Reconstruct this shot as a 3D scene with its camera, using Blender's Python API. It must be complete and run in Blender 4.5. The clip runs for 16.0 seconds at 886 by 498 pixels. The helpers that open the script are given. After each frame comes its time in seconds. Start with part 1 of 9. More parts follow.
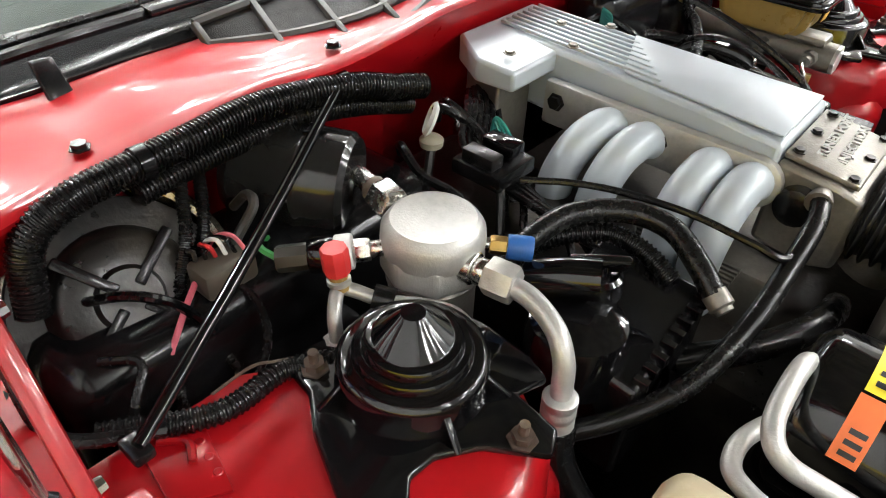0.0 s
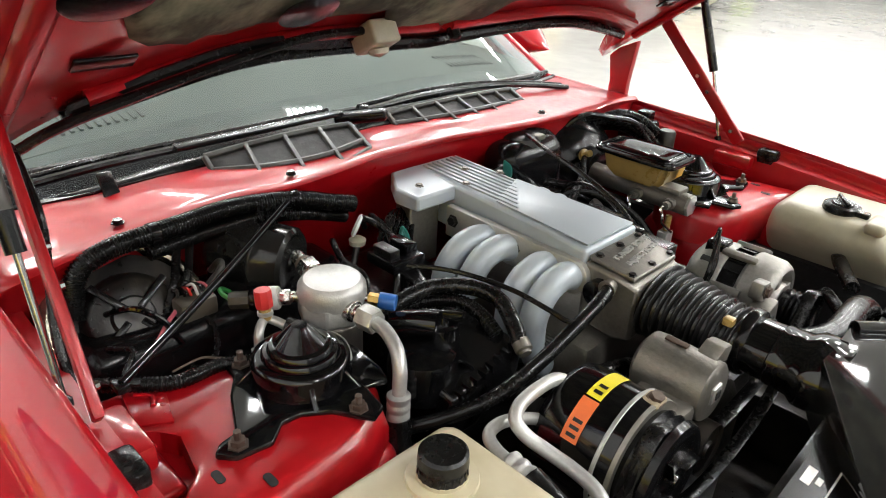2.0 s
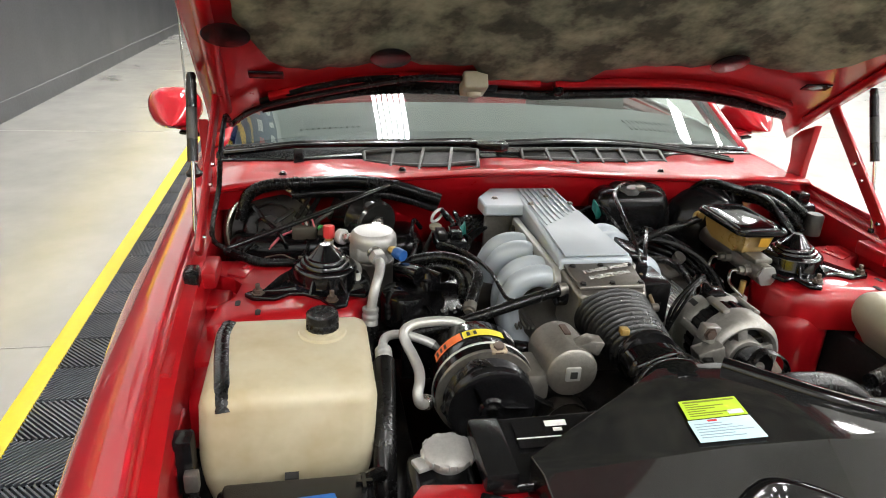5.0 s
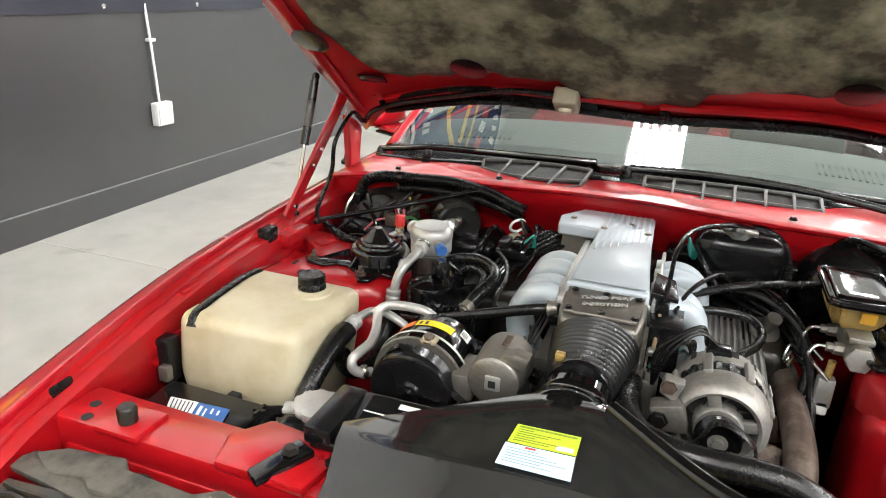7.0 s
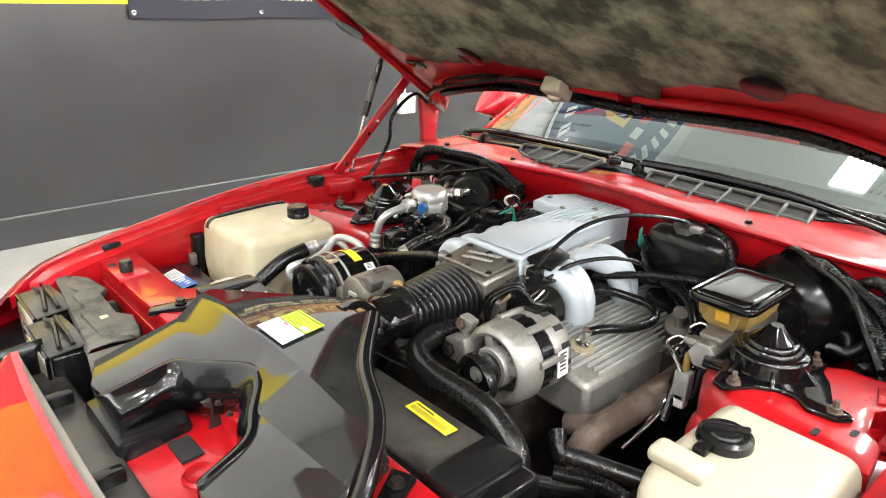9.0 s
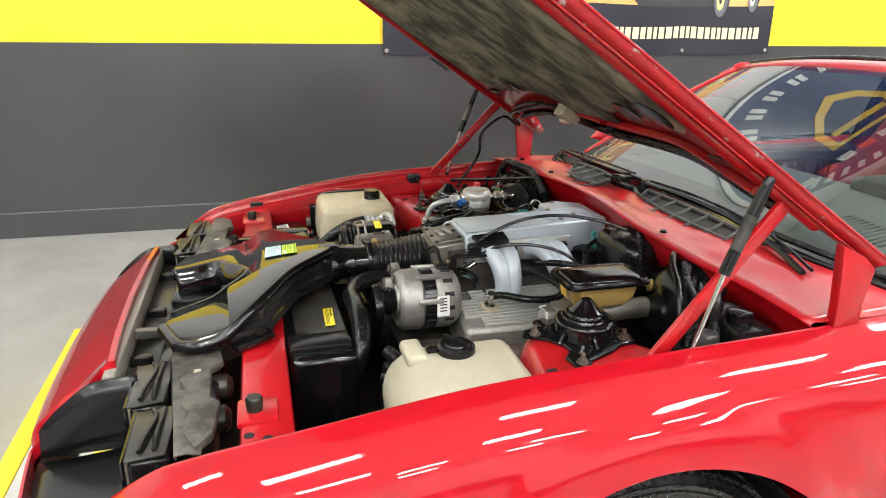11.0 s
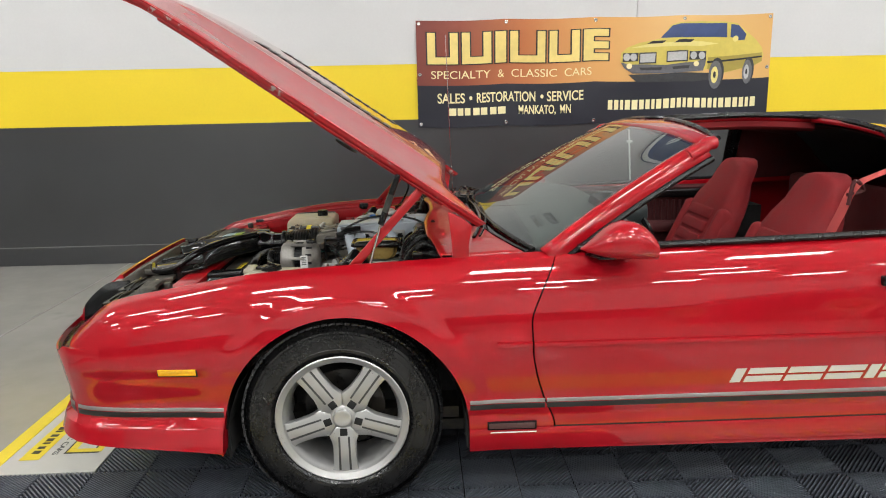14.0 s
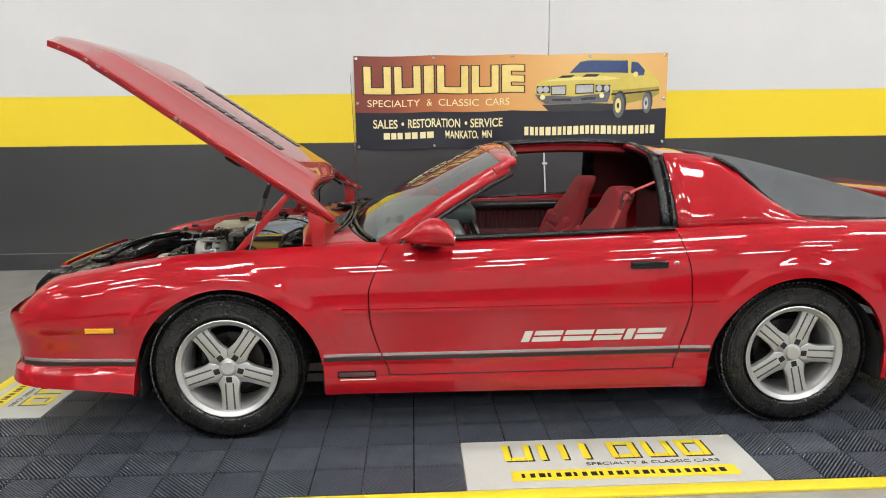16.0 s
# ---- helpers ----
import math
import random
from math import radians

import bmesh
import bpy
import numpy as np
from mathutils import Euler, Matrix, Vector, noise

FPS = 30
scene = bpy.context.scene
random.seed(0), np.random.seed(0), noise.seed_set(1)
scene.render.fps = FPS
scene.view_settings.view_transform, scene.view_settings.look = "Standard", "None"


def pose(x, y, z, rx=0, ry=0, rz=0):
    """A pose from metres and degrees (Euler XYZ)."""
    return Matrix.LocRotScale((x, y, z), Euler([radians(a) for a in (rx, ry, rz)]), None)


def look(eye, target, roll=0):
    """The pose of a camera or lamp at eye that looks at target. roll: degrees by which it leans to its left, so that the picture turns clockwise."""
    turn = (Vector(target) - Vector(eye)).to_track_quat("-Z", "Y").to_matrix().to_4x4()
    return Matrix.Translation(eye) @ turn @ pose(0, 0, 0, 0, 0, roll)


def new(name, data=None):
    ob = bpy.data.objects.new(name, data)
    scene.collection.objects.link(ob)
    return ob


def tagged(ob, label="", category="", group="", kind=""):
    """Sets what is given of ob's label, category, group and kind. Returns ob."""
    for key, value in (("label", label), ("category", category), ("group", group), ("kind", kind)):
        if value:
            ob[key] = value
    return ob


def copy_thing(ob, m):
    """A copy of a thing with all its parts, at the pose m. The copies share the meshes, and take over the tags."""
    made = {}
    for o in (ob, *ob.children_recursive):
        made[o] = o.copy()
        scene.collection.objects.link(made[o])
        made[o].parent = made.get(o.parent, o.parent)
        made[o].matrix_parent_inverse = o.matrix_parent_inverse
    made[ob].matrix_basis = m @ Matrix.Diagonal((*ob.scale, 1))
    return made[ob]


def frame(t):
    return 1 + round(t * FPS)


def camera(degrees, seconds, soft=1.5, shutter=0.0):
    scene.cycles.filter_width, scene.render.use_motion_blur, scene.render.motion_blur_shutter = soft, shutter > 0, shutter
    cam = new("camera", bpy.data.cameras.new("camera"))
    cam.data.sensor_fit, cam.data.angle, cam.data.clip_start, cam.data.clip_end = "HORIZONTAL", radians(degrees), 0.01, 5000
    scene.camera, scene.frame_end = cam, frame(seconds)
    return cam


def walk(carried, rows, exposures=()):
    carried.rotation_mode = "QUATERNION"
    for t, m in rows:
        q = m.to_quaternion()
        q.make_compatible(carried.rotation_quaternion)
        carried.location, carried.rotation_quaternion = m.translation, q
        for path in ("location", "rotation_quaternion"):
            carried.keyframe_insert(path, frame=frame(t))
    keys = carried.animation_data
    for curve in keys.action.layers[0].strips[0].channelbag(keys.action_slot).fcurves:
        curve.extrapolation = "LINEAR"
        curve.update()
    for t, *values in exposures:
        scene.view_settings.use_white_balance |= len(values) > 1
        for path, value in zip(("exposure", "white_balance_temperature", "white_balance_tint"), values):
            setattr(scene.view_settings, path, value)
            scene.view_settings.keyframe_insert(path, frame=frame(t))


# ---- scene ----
cam = camera(66.1, 16.0, soft=1.0)
PATH = [
    (0, (-0.218, 0.803, 1.204), (0.771, -0.391, -0.059), 2.4),
    (0.5, (-0.283, 0.842, 1.22), (0.713, -0.361, -0.029), 2.8),
    (1, (-0.349, 0.886, 1.251), (0.685, -0.337, 0.053), 2.8),
    (1.5, (-0.451, 0.946, 1.298), (0.667, -0.345, 0.257), 2.8),
    (2, (-0.583, 0.923, 1.311), (0.654, -0.367, 0.413), 3.1),
    (2.5, (-0.705, 0.876, 1.302), (0.707, -0.251, 0.444), 3.0),
    (3, (-0.824, 0.868, 1.312), (0.706, -0.106, 0.469), 2.9),
    (3.2, (-0.885, 0.873, 1.312), (0.685, -0.051, 0.487), 2.5),
    (5.3, (-1.251, 0.459, 1.361), (0.583, 0.199, 0.608), 3.0),
    (5.5, (-1.252, 0.398, 1.367), (0.593, 0.216, 0.615), 2.9),
    (6, (-1.212, 0.229, 1.346), (0.649, 0.347, 0.622), 2.8),
    (6.5, (-1.246, 0.077, 1.346), (0.576, 0.485, 0.629), 2.6),
    (7, (-1.267, -0.103, 1.344), (0.487, 0.538, 0.629), 2.3),
    (7.5, (-1.192, -0.31, 1.345), (0.466, 0.55, 0.628), 2.3),
    (8, (-1.144, -0.487, 1.343), (0.372, 0.604, 0.628), 2.2),
    (8.5, (-1.138, -0.719, 1.347), (0.247, 0.534, 0.632), 1.9),
    (9, (-1.055, -0.9, 1.34), (0.206, 0.478, 0.626), 1.7),
    (9.2, (-1.0, -0.963, 1.33), (0.193, 0.474, 0.616), 1.9),
    (11.3, (-0.555, -1.85, 1.39), (-0.122, 0.007, 0.787), 0.5),
    (11.5, (-0.535, -1.955, 1.4), (-0.131, -0.08, 0.833), 0.3),
    (12, (-0.421, -2.195, 1.406), (-0.109, -0.285, 0.902), 0.0),
    (12.5, (-0.228, -2.386, 1.402), (0.005, -0.457, 0.925), -0.2),
    (13, (-0.058, -2.574, 1.403), (0.099, -0.635, 0.939), -0.4),
    (13.5, (0.071, -2.817, 1.403), (0.181, -0.872, 0.95), -0.9),
    (14, (0.286, -3.009, 1.371), (0.346, -1.056, 0.946), -1.2),
    (14.5, (0.43, -3.175, 1.399), (0.487, -1.225, 0.961), -0.8),
    (15, (0.536, -3.418, 1.389), (0.586, -1.462, 0.978), -0.8),
    (15.5, (0.732, -3.612, 1.36), (0.757, -1.646, 0.995), -1.3),
    (16, (0.837, -3.783, 1.382), (0.921, -1.818, 1.022), -0.7),
]
EXPOSURES = [(0, 0.92), (1.0, 0.90), (1.5, 0.68), (3, 0.46), (5.5, 0.52), (6.5, 0.70), (7.5, 0.82), (9, 1.02), (11.5, 0.0), (12.5, -0.48), (14, -0.57), (16, -0.58)]
walk(cam, [(t, look(eye, target, roll)) for t, eye, target, roll in PATH], EXPOSURES)

# ---- light of the hall: rows of ceiling lamps, and a dim grey surround ----
world = bpy.data.worlds.new("hall")
world.use_nodes = True
world.node_tree.nodes["Background"].inputs["Color"].default_value = (0.9, 0.95, 1.0, 1)
world.node_tree.nodes["Background"].inputs["Strength"].default_value = 0.05
scene.world = world
LAMP = 72.0
CEIL_Z, WALL_Y = 6.6, 3.14


# ---- camera-independent helpers ----
V = Vector


def spline(table, smooth=True):
    """A smooth function through (x, y) pairs (monotone cubic)."""
    xs = np.array([p[0] for p in table], float)
    ys = np.array([p[1] for p in table], float)
    h = np.diff(xs)
    d = np.diff(ys) / h
    m = np.zeros(len(xs))
    m[0], m[-1] = d[0], d[-1]
    for i in range(1, len(xs) - 1):
        m[i] = 0 if d[i - 1] * d[i] <= 0 else 2 * d[i - 1] * d[i] / (d[i - 1] + d[i])

    def f(x):
        x = min(max(x, xs[0]), xs[-1])
        i = min(int(np.searchsorted(xs, x, side="right")) - 1, len(h) - 1)
        t = (x - xs[i]) / h[i]
        return float((1 + 2 * t) * (1 - t) ** 2 * ys[i] + t * (1 - t) ** 2 * h[i] * m[i] + t * t * (3 - 2 * t) * ys[i + 1] + t * t * (t - 1) * h[i] * m[i + 1])

    return f


def thing(name, loc=(0, 0, 0), label="", category="", group="", kind=""):
    ob = new(name)
    ob.location = loc
    ob.empty_display_size = 0.1
    return tagged(ob, label, category, group, kind)


def root_of(ob):
    while ob.parent:
        ob = ob.parent
    return ob


def finish(bm, smooth=40):
    bmesh.ops.remove_doubles(bm, verts=bm.verts, dist=1e-6)
    bmesh.ops.recalc_face_normals(bm, faces=bm.faces)
    if smooth:
        lim = radians(smooth)
        for f in bm.faces:
            f.smooth = True
        for e in bm.edges:
            if len(e.link_faces) == 2 and e.calc_face_angle(0) > lim:
                e.smooth = False


def mesh_of(name, bm, material, smooth=40, flip=False):
    finish(bm, smooth)
    me = bpy.data.meshes.new(name)
    bm.to_mesh(me)
    bm.free()
    me.materials.append(material)
    return me


def part(name, bm, material, parent, label="", smooth=40, bevel=0.0, solid=0.0):
    """One mesh object under a thing or a part; the bmesh is in world coordinates."""
    top = root_of(parent)
    bmesh.ops.translate(bm, verts=bm.verts, vec=-V(top.location))
    ob = new(name, mesh_of(name, bm, material, smooth))
    ob.parent = parent
    if solid:
        md = ob.modifiers.new("solid", "SOLIDIFY")
        md.thickness, md.offset = solid, -1
    if bevel:
        md = ob.modifiers.new("bevel", "BEVEL")
        md.width, md.segments, md.limit_method, md.angle_limit = bevel, 2, "ANGLE", radians(35)
    if label:
        tagged(ob, label)
    return ob


def solo(name, bm, material, label, category, group="", kind="", smooth=40, bevel=0.0, solid=0.0):
    """A thing that is one mesh."""
    ob = new(name, mesh_of(name, bm, material, smooth))
    if solid:
        md = ob.modifiers.new("solid", "SOLIDIFY")
        md.thickness, md.offset = solid, -1
    if bevel:
        md = ob.modifiers.new("bevel", "BEVEL")
        md.width, md.segments, md.limit_method, md.angle_limit = bevel, 2, "ANGLE", radians(35)
    return tagged(ob, label, category, group, kind)


# ---- shapes, all in metres and world coordinates ----
def join(*bms):
    out = bms[0]
    for b in bms[1:]:
        me = bpy.data.meshes.new("tmp")
        b.to_mesh(me)
        b.free()
        out.from_mesh(me)
        bpy.data.meshes.remove(me)
    return out


def box(lo, hi, bevel=0.0, seg=2, m=None):
    bm = bmesh.new()
    bmesh.ops.create_cube(bm, size=1)
    s, c = V(hi) - V(lo), (V(hi) + V(lo)) / 2
    for v in bm.verts:
        v.co = V((v.co.x * s.x, v.co.y * s.y, v.co.z * s.z))
    if bevel:
        bmesh.ops.bevel(bm, geom=bm.edges[:], offset=bevel, segments=seg, profile=0.5, affect="EDGES")
    bmesh.ops.translate(bm, verts=bm.verts, vec=c)
    if m is not None:
        bmesh.ops.transform(bm, matrix=m, verts=bm.verts)
    return bm


def frame_to(axis):
    """Two directions across an axis."""
    a = V(axis).normalized()
    u = a.cross(V((0, 0, 1)) if abs(a.z) < 0.9 else V((1, 0, 0))).normalized()
    return u, a.cross(u)


def lathe(base, axis, profile, seg=32, caps=True):
    """Profile rows (along the axis, radius) turned round it."""
    bm = bmesh.new()
    a = V(axis).normalized()
    u, w = frame_to(a)
    rings = []
    for d, r in profile:
        c = V(base) + a * d
        if r < 1e-5:
            rings.append([bm.verts.new(c)])
        else:
            rings.append([bm.verts.new(c + (u * math.cos(t) + w * math.sin(t)) * r) for t in (2 * math.pi * i / seg for i in range(seg))])
    for p, q in zip(rings, rings[1:]):
        for i in range(seg):
            j = (i + 1) % seg
            if len(p) == 1 and len(q) == 1:
                continue
            if len(p) == 1:
                bm.faces.new((p[0], q[i], q[j]))
            elif len(q) == 1:
                bm.faces.new((p[i], q[0], p[j]))
            else:
                bm.faces.new((p[i], q[i], q[j], p[j]))
    if caps:
        for ring in (rings[0], rings[-1]):
            if len(ring) > 1:
                bm.faces.new(ring)
    return bm


def smooth_path(points, n=8):
    """Catmull-Rom through the points."""
    p = [V(q) for q in points]
    if len(p) < 3:
        return [p[0].lerp(p[-1], i / n) for i in range(n + 1)]
    p = [2 * p[0] - p[1]] + p + [2 * p[-1] - p[-2]]
    out = []
    for i in range(1, len(p) - 2):
        a, b, c, d = p[i - 1 : i + 3]
        for k in range(n):
            t = k / n
            out.append(0.5 * (2 * b + (c - a) * t + (2 * a - 5 * b + 4 * c - d) * t * t + (3 * b - a - 3 * c + d) * t**3))
    out.append(p[-2])
    return out


def tube(points, r, seg=12, n=8, corrugated=0.0, pitch=0.006, flat=1.0, taper=None):
    """A round hose, pipe or cable; corrugated: depth of its rings."""
    path = smooth_path(points, n) if n else [V(q) for q in points]
    if corrugated:
        length = sum((b - a).length for a, b in zip(path, path[1:]))
        k = max(8, int(length / pitch) * 4)
        acc = [0.0]
        for a, b in zip(path, path[1:]):
            acc.append(acc[-1] + (b - a).length)
        fine = []
        for i in range(k + 1):
            s = acc[-1] * i / k
            j = min(max(int(np.searchsorted(acc, s)) - 1, 0), len(path) - 2)
            fine.append(path[j].lerp(path[j + 1], (s - acc[j]) / max(acc[j + 1] - acc[j], 1e-9)))
        path = fine
    bm = bmesh.new()
    rings = []
    up = None
    for i, c in enumerate(path):
        d = (path[min(i + 1, len(path) - 1)] - path[max(i - 1, 0)]).normalized()
        if up is None:
            up, _ = frame_to(d)
        up = (up - d * up.dot(d)).normalized()
        w = d.cross(up)
        rr = r if taper is None else r * taper(i / (len(path) - 1))
        if corrugated:
            rr -= corrugated * (0, 0, 1, 1)[i % 4]
        rings.append([bm.verts.new(c + (up * math.cos(t) + w * math.sin(t) * flat) * rr) for t in (2 * math.pi * k / seg for k in range(seg))])
    for p, q in zip(rings, rings[1:]):
        for i in range(seg):
            j = (i + 1) % seg
            bm.faces.new((p[i], q[i], q[j], p[j]))
    bm.faces.new(rings[0])
    bm.faces.new(rings[-1])
    return bm


def grid(rows, close=False):
    """A sheet through rows of points."""
    bm = bmesh.new()
    vs = [[bm.verts.new(V(p)) for p in row] for row in rows]
    for a, b in zip(vs, vs[1:]):
        for i in range(len(a) - 1):
            bm.faces.new((a[i], a[i + 1], b[i + 1], b[i]))
    return bm


def slab(outline, axis, depth, bevel=0.0, seg=2):
    """A flat outline of points, pushed along an axis."""
    bm = bmesh.new()
    vs = [bm.verts.new(V(p)) for p in outline]
    f = bm.faces.new(vs)
    r = bmesh.ops.extrude_face_region(bm, geom=[f])
    bmesh.ops.translate(bm, verts=[v for v in r["geom"] if isinstance(v, bmesh.types.BMVert)], vec=V(axis) * depth)
    if bevel:
        bmesh.ops.bevel(bm, geom=bm.edges[:], offset=bevel, segments=seg, profile=0.5, affect="EDGES")
    return bm


def round_rect(cx, cy, hx, hy, r, z, n=6):
    """Outline of a flat rectangle with round corners."""
    out = []
    for k, (sx, sy) in enumerate(((1, 1), (-1, 1), (-1, -1), (1, -1))):
        for i in range(n + 1):
            a = math.pi / 2 * (k + i / n)
            out.append((cx + sx * (hx - r) + r * math.cos(a), cy + sy * (hy - r) + r * math.sin(a), z))
    return out


def bar(a, b, w, h, bevel=0.0, up=(0, 0, 1)):
    """A straight bar of width w and height h from a to b."""
    d = (V(b) - V(a)).normalized()
    s = d.cross(V(up)).normalized()
    t = s.cross(d)
    pts = [V(a) + s * (w / 2 * i) + t * (h / 2 * j) for i, j in ((-1, -1), (1, -1), (1, 1), (-1, 1))]
    return slab(pts, V(b) - V(a), 1.0, bevel)


def bolt(c, axis, r=0.007, h=0.006):
    return lathe(c, axis, [(0, r * 1.4), (h * 0.25, r * 1.4), (h * 0.25, r), (h, r), (h, 0)], 6)


def mirror(bm):
    """The other side of the car."""
    out = bm.copy()
    for v in out.verts:
        v.co.y = -v.co.y
    bmesh.ops.reverse_faces(out, faces=out.faces)
    return out


def text_mesh(words, size, m, depth=0.0, shear=0.0, stretch=1.0, bold=0.0):
    """Letters in the built-in font as a mesh; the matrix takes its plane (x right, y up) into the world."""
    cu = bpy.data.curves.new("letters", "FONT")
    cu.body, cu.size, cu.align_x, cu.extrude, cu.shear = words, size, "LEFT", depth, shear
    cu.offset = bold
    ob = bpy.data.objects.new("letters", cu)
    scene.collection.objects.link(ob)
    dg = bpy.context.evaluated_depsgraph_get()
    me = bpy.data.meshes.new_from_object(ob.evaluated_get(dg))
    bm = bmesh.new()
    bm.from_mesh(me)
    bpy.data.objects.remove(ob)
    bpy.data.curves.remove(cu)
    bpy.data.meshes.remove(me)
    w = max((v.co.x for v in bm.verts), default=1)
    for v in bm.verts:
        v.co.x *= stretch / w
    bmesh.ops.transform(bm, matrix=m, verts=bm.verts)
    return bm


# ---- materials ----
def mat(name, col, rough=0.5, metal=0.0, var=0.12, scale=14.0, big=1.6, bump=0.0, bscale=300.0, coat=0.0, spec=0.5, col2=None, mix=(0.45, 0.62), rvar=0.12, emit=0.0, per=0.0):
    """A surface with grain and stains at two scales; col2: a second colour in patches; per: spread from piece to piece."""
    m = bpy.data.materials.new(name)
    m.use_nodes = True
    n, l = m.node_tree.nodes, m.node_tree.links
    b = n["Principled BSDF"]
    b.inputs["Metallic"].default_value = metal
    b.inputs["Specular IOR Level"].default_value = spec
    b.inputs["Coat Weight"].default_value = coat
    b.inputs["Coat Roughness"].default_value = 0.015
    tc = n.new("ShaderNodeTexCoord")
    fine, large = n.new("ShaderNodeTexNoise"), n.new("ShaderNodeTexNoise")
    for t, s, dt in ((fine, scale * 6, 5), (large, big * 2.2, 4)):
        l.new(tc.outputs["Object"], t.inputs["Vector"])
        t.inputs["Scale"].default_value, t.inputs["Detail"].default_value, t.inputs["Roughness"].default_value = s, dt, 0.62
    ramp = n.new("ShaderNodeValToRGB")
    e = ramp.color_ramp.elements
    e[0].position, e[1].position = 0.3, 0.7
    e[0].color = (*[c * (1 - var) for c in col], 1)
    e[1].color = (*[min(1, c * (1 + var)) for c in col], 1)
    add = n.new("ShaderNodeMath")
    add.operation = "MULTIPLY_ADD"
    l.new(fine.outputs["Fac"], add.inputs[0])
    add.inputs[1].default_value = 0.5
    half = n.new("ShaderNodeMath")
    half.operation = "MULTIPLY"
    l.new(large.outputs["Fac"], half.inputs[0])
    half.inputs[1].default_value = 0.5
    l.new(half.outputs[0], add.inputs[2])
    l.new(add.outputs[0], ramp.inputs[0])
    out = ramp.outputs[0]
    if col2 is not None:
        r2 = n.new("ShaderNodeValToRGB")
        r2.color_ramp.elements[0].position, r2.color_ramp.elements[1].position = mix
        l.new(large.outputs["Fac"], r2.inputs[0])
        mx = n.new("ShaderNodeMix")
        mx.data_type = "RGBA"
        l.new(r2.outputs[0], mx.inputs[0])
        l.new(out, mx.inputs[6])
        mx.inputs[7].default_value = (*col2, 1)
        out = mx.outputs[2]
    if per:
        oi = n.new("ShaderNodeObjectInfo")
        hsv = n.new("ShaderNodeHueSaturation")
        mr = n.new("ShaderNodeMapRange")
        mr.inputs[3].default_value, mr.inputs[4].default_value = 1 - per, 1 + per
        l.new(oi.outputs["Random"], mr.inputs[0])
        l.new(mr.outputs[0], hsv.inputs["Value"])
        l.new(out, hsv.inputs["Color"])
        out = hsv.outputs[0]
    l.new(out, b.inputs["Base Color"])
    rr = n.new("ShaderNodeMapRange")
    rr.inputs[1].default_value, rr.inputs[2].default_value = 0.3, 0.7
    rr.inputs[3].default_value, rr.inputs[4].default_value = max(0.02, rough * (1 - rvar * 2)), min(1, rough * (1 + rvar * 2))
    l.new(add.outputs[0], rr.inputs[0])
    l.new(rr.outputs[0], b.inputs["Roughness"])
    if bump:
        nz, bp = n.new("ShaderNodeTexNoise"), n.new("ShaderNodeBump")
        l.new(tc.outputs["Object"], nz.inputs["Vector"])
        nz.inputs["Scale"].default_value, nz.inputs["Detail"].default_value = bscale, 4
        bp.inputs["Strength"].default_value, bp.inputs["Distance"].default_value = bump, 0.002
        l.new(nz.outputs["Fac"], bp.inputs["Height"])
        l.new(bp.outputs[0], b.inputs["Normal"])
    if emit:
        b.inputs["Emission Color"].default_value = (*col, 1)
        b.inputs["Emission Strength"].default_value = emit
    return m


def glass(name, tint, rough=0.0, alpha=0.82, spec=0.5):
    """A thin pane: clear transmission with a tint, and its mirror gloss."""
    m = bpy.data.materials.new(name)
    m.use_nodes = True
    n, l = m.node_tree.nodes, m.node_tree.links
    n.remove(n["Principled BSDF"])
    tr, gl, mx, fr = n.new("ShaderNodeBsdfTransparent"), n.new("ShaderNodeBsdfGlossy"), n.new("ShaderNodeMixShader"), n.new("ShaderNodeFresnel")
    tr.inputs["Color"].default_value = (*tint, 1)
    gl.inputs["Roughness"].default_value = rough
    gl.inputs["Color"].default_value = (1, 1, 1, 1)
    fr.inputs["IOR"].default_value = 2.0
    l.new(fr.outputs[0], mx.inputs[0])
    l.new(tr.outputs[0], mx.inputs[1])
    l.new(gl.outputs[0], mx.inputs[2])
    l.new(mx.outputs[0], n["Material Output"].inputs["Surface"])
    return m


RED = mat("red_paint", (0.328, 0.003, 0.009), 0.45, 0, 0.03, 3, 0.6, coat=1.0, rvar=0.05, spec=0.05)
RED.node_tree.nodes["Principled BSDF"].inputs["Coat IOR"].default_value = 1.52
RED_BAY = mat("red_bay_paint", (0.33, 0.0035, 0.007), 0.34, 0, 0.10, 9, 2.4, bump=0.03, bscale=25, coat=0.55, spec=0.3)
RED_BAY.node_tree.nodes["Principled BSDF"].inputs["Coat Roughness"].default_value = 0.09
CHIPPED = mat("chipped_red_edge", (0.33, 0.004, 0.008), 0.4, 0, 0.15, 20, 8, bump=0.2, bscale=200, col2=(0.42, 0.36, 0.33), mix=(0.56, 0.60))
RED_TRIM = mat("red_trim", (0.055, 0.004, 0.005), 0.7, 0, 0.2, 60, 3, bump=0.3, bscale=900)
BLACK = mat("black_gloss", (0.0035, 0.0035, 0.004), 0.09, 0, 0.3, 12, 3, bump=0.02, bscale=80)
BLACK_SATIN = mat("black_satin", (0.006, 0.006, 0.0065), 0.20, 0, 0.35, 20, 3, bump=0.05, bscale=150, spec=0.34)
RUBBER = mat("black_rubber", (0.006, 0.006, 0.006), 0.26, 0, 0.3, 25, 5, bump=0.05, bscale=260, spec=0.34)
DUSTY = mat("dusty_black_plastic", (0.018, 0.017, 0.015), 0.33, 0, 0.35, 20, 4, col2=(0.055, 0.052, 0.045), bump=0.1)
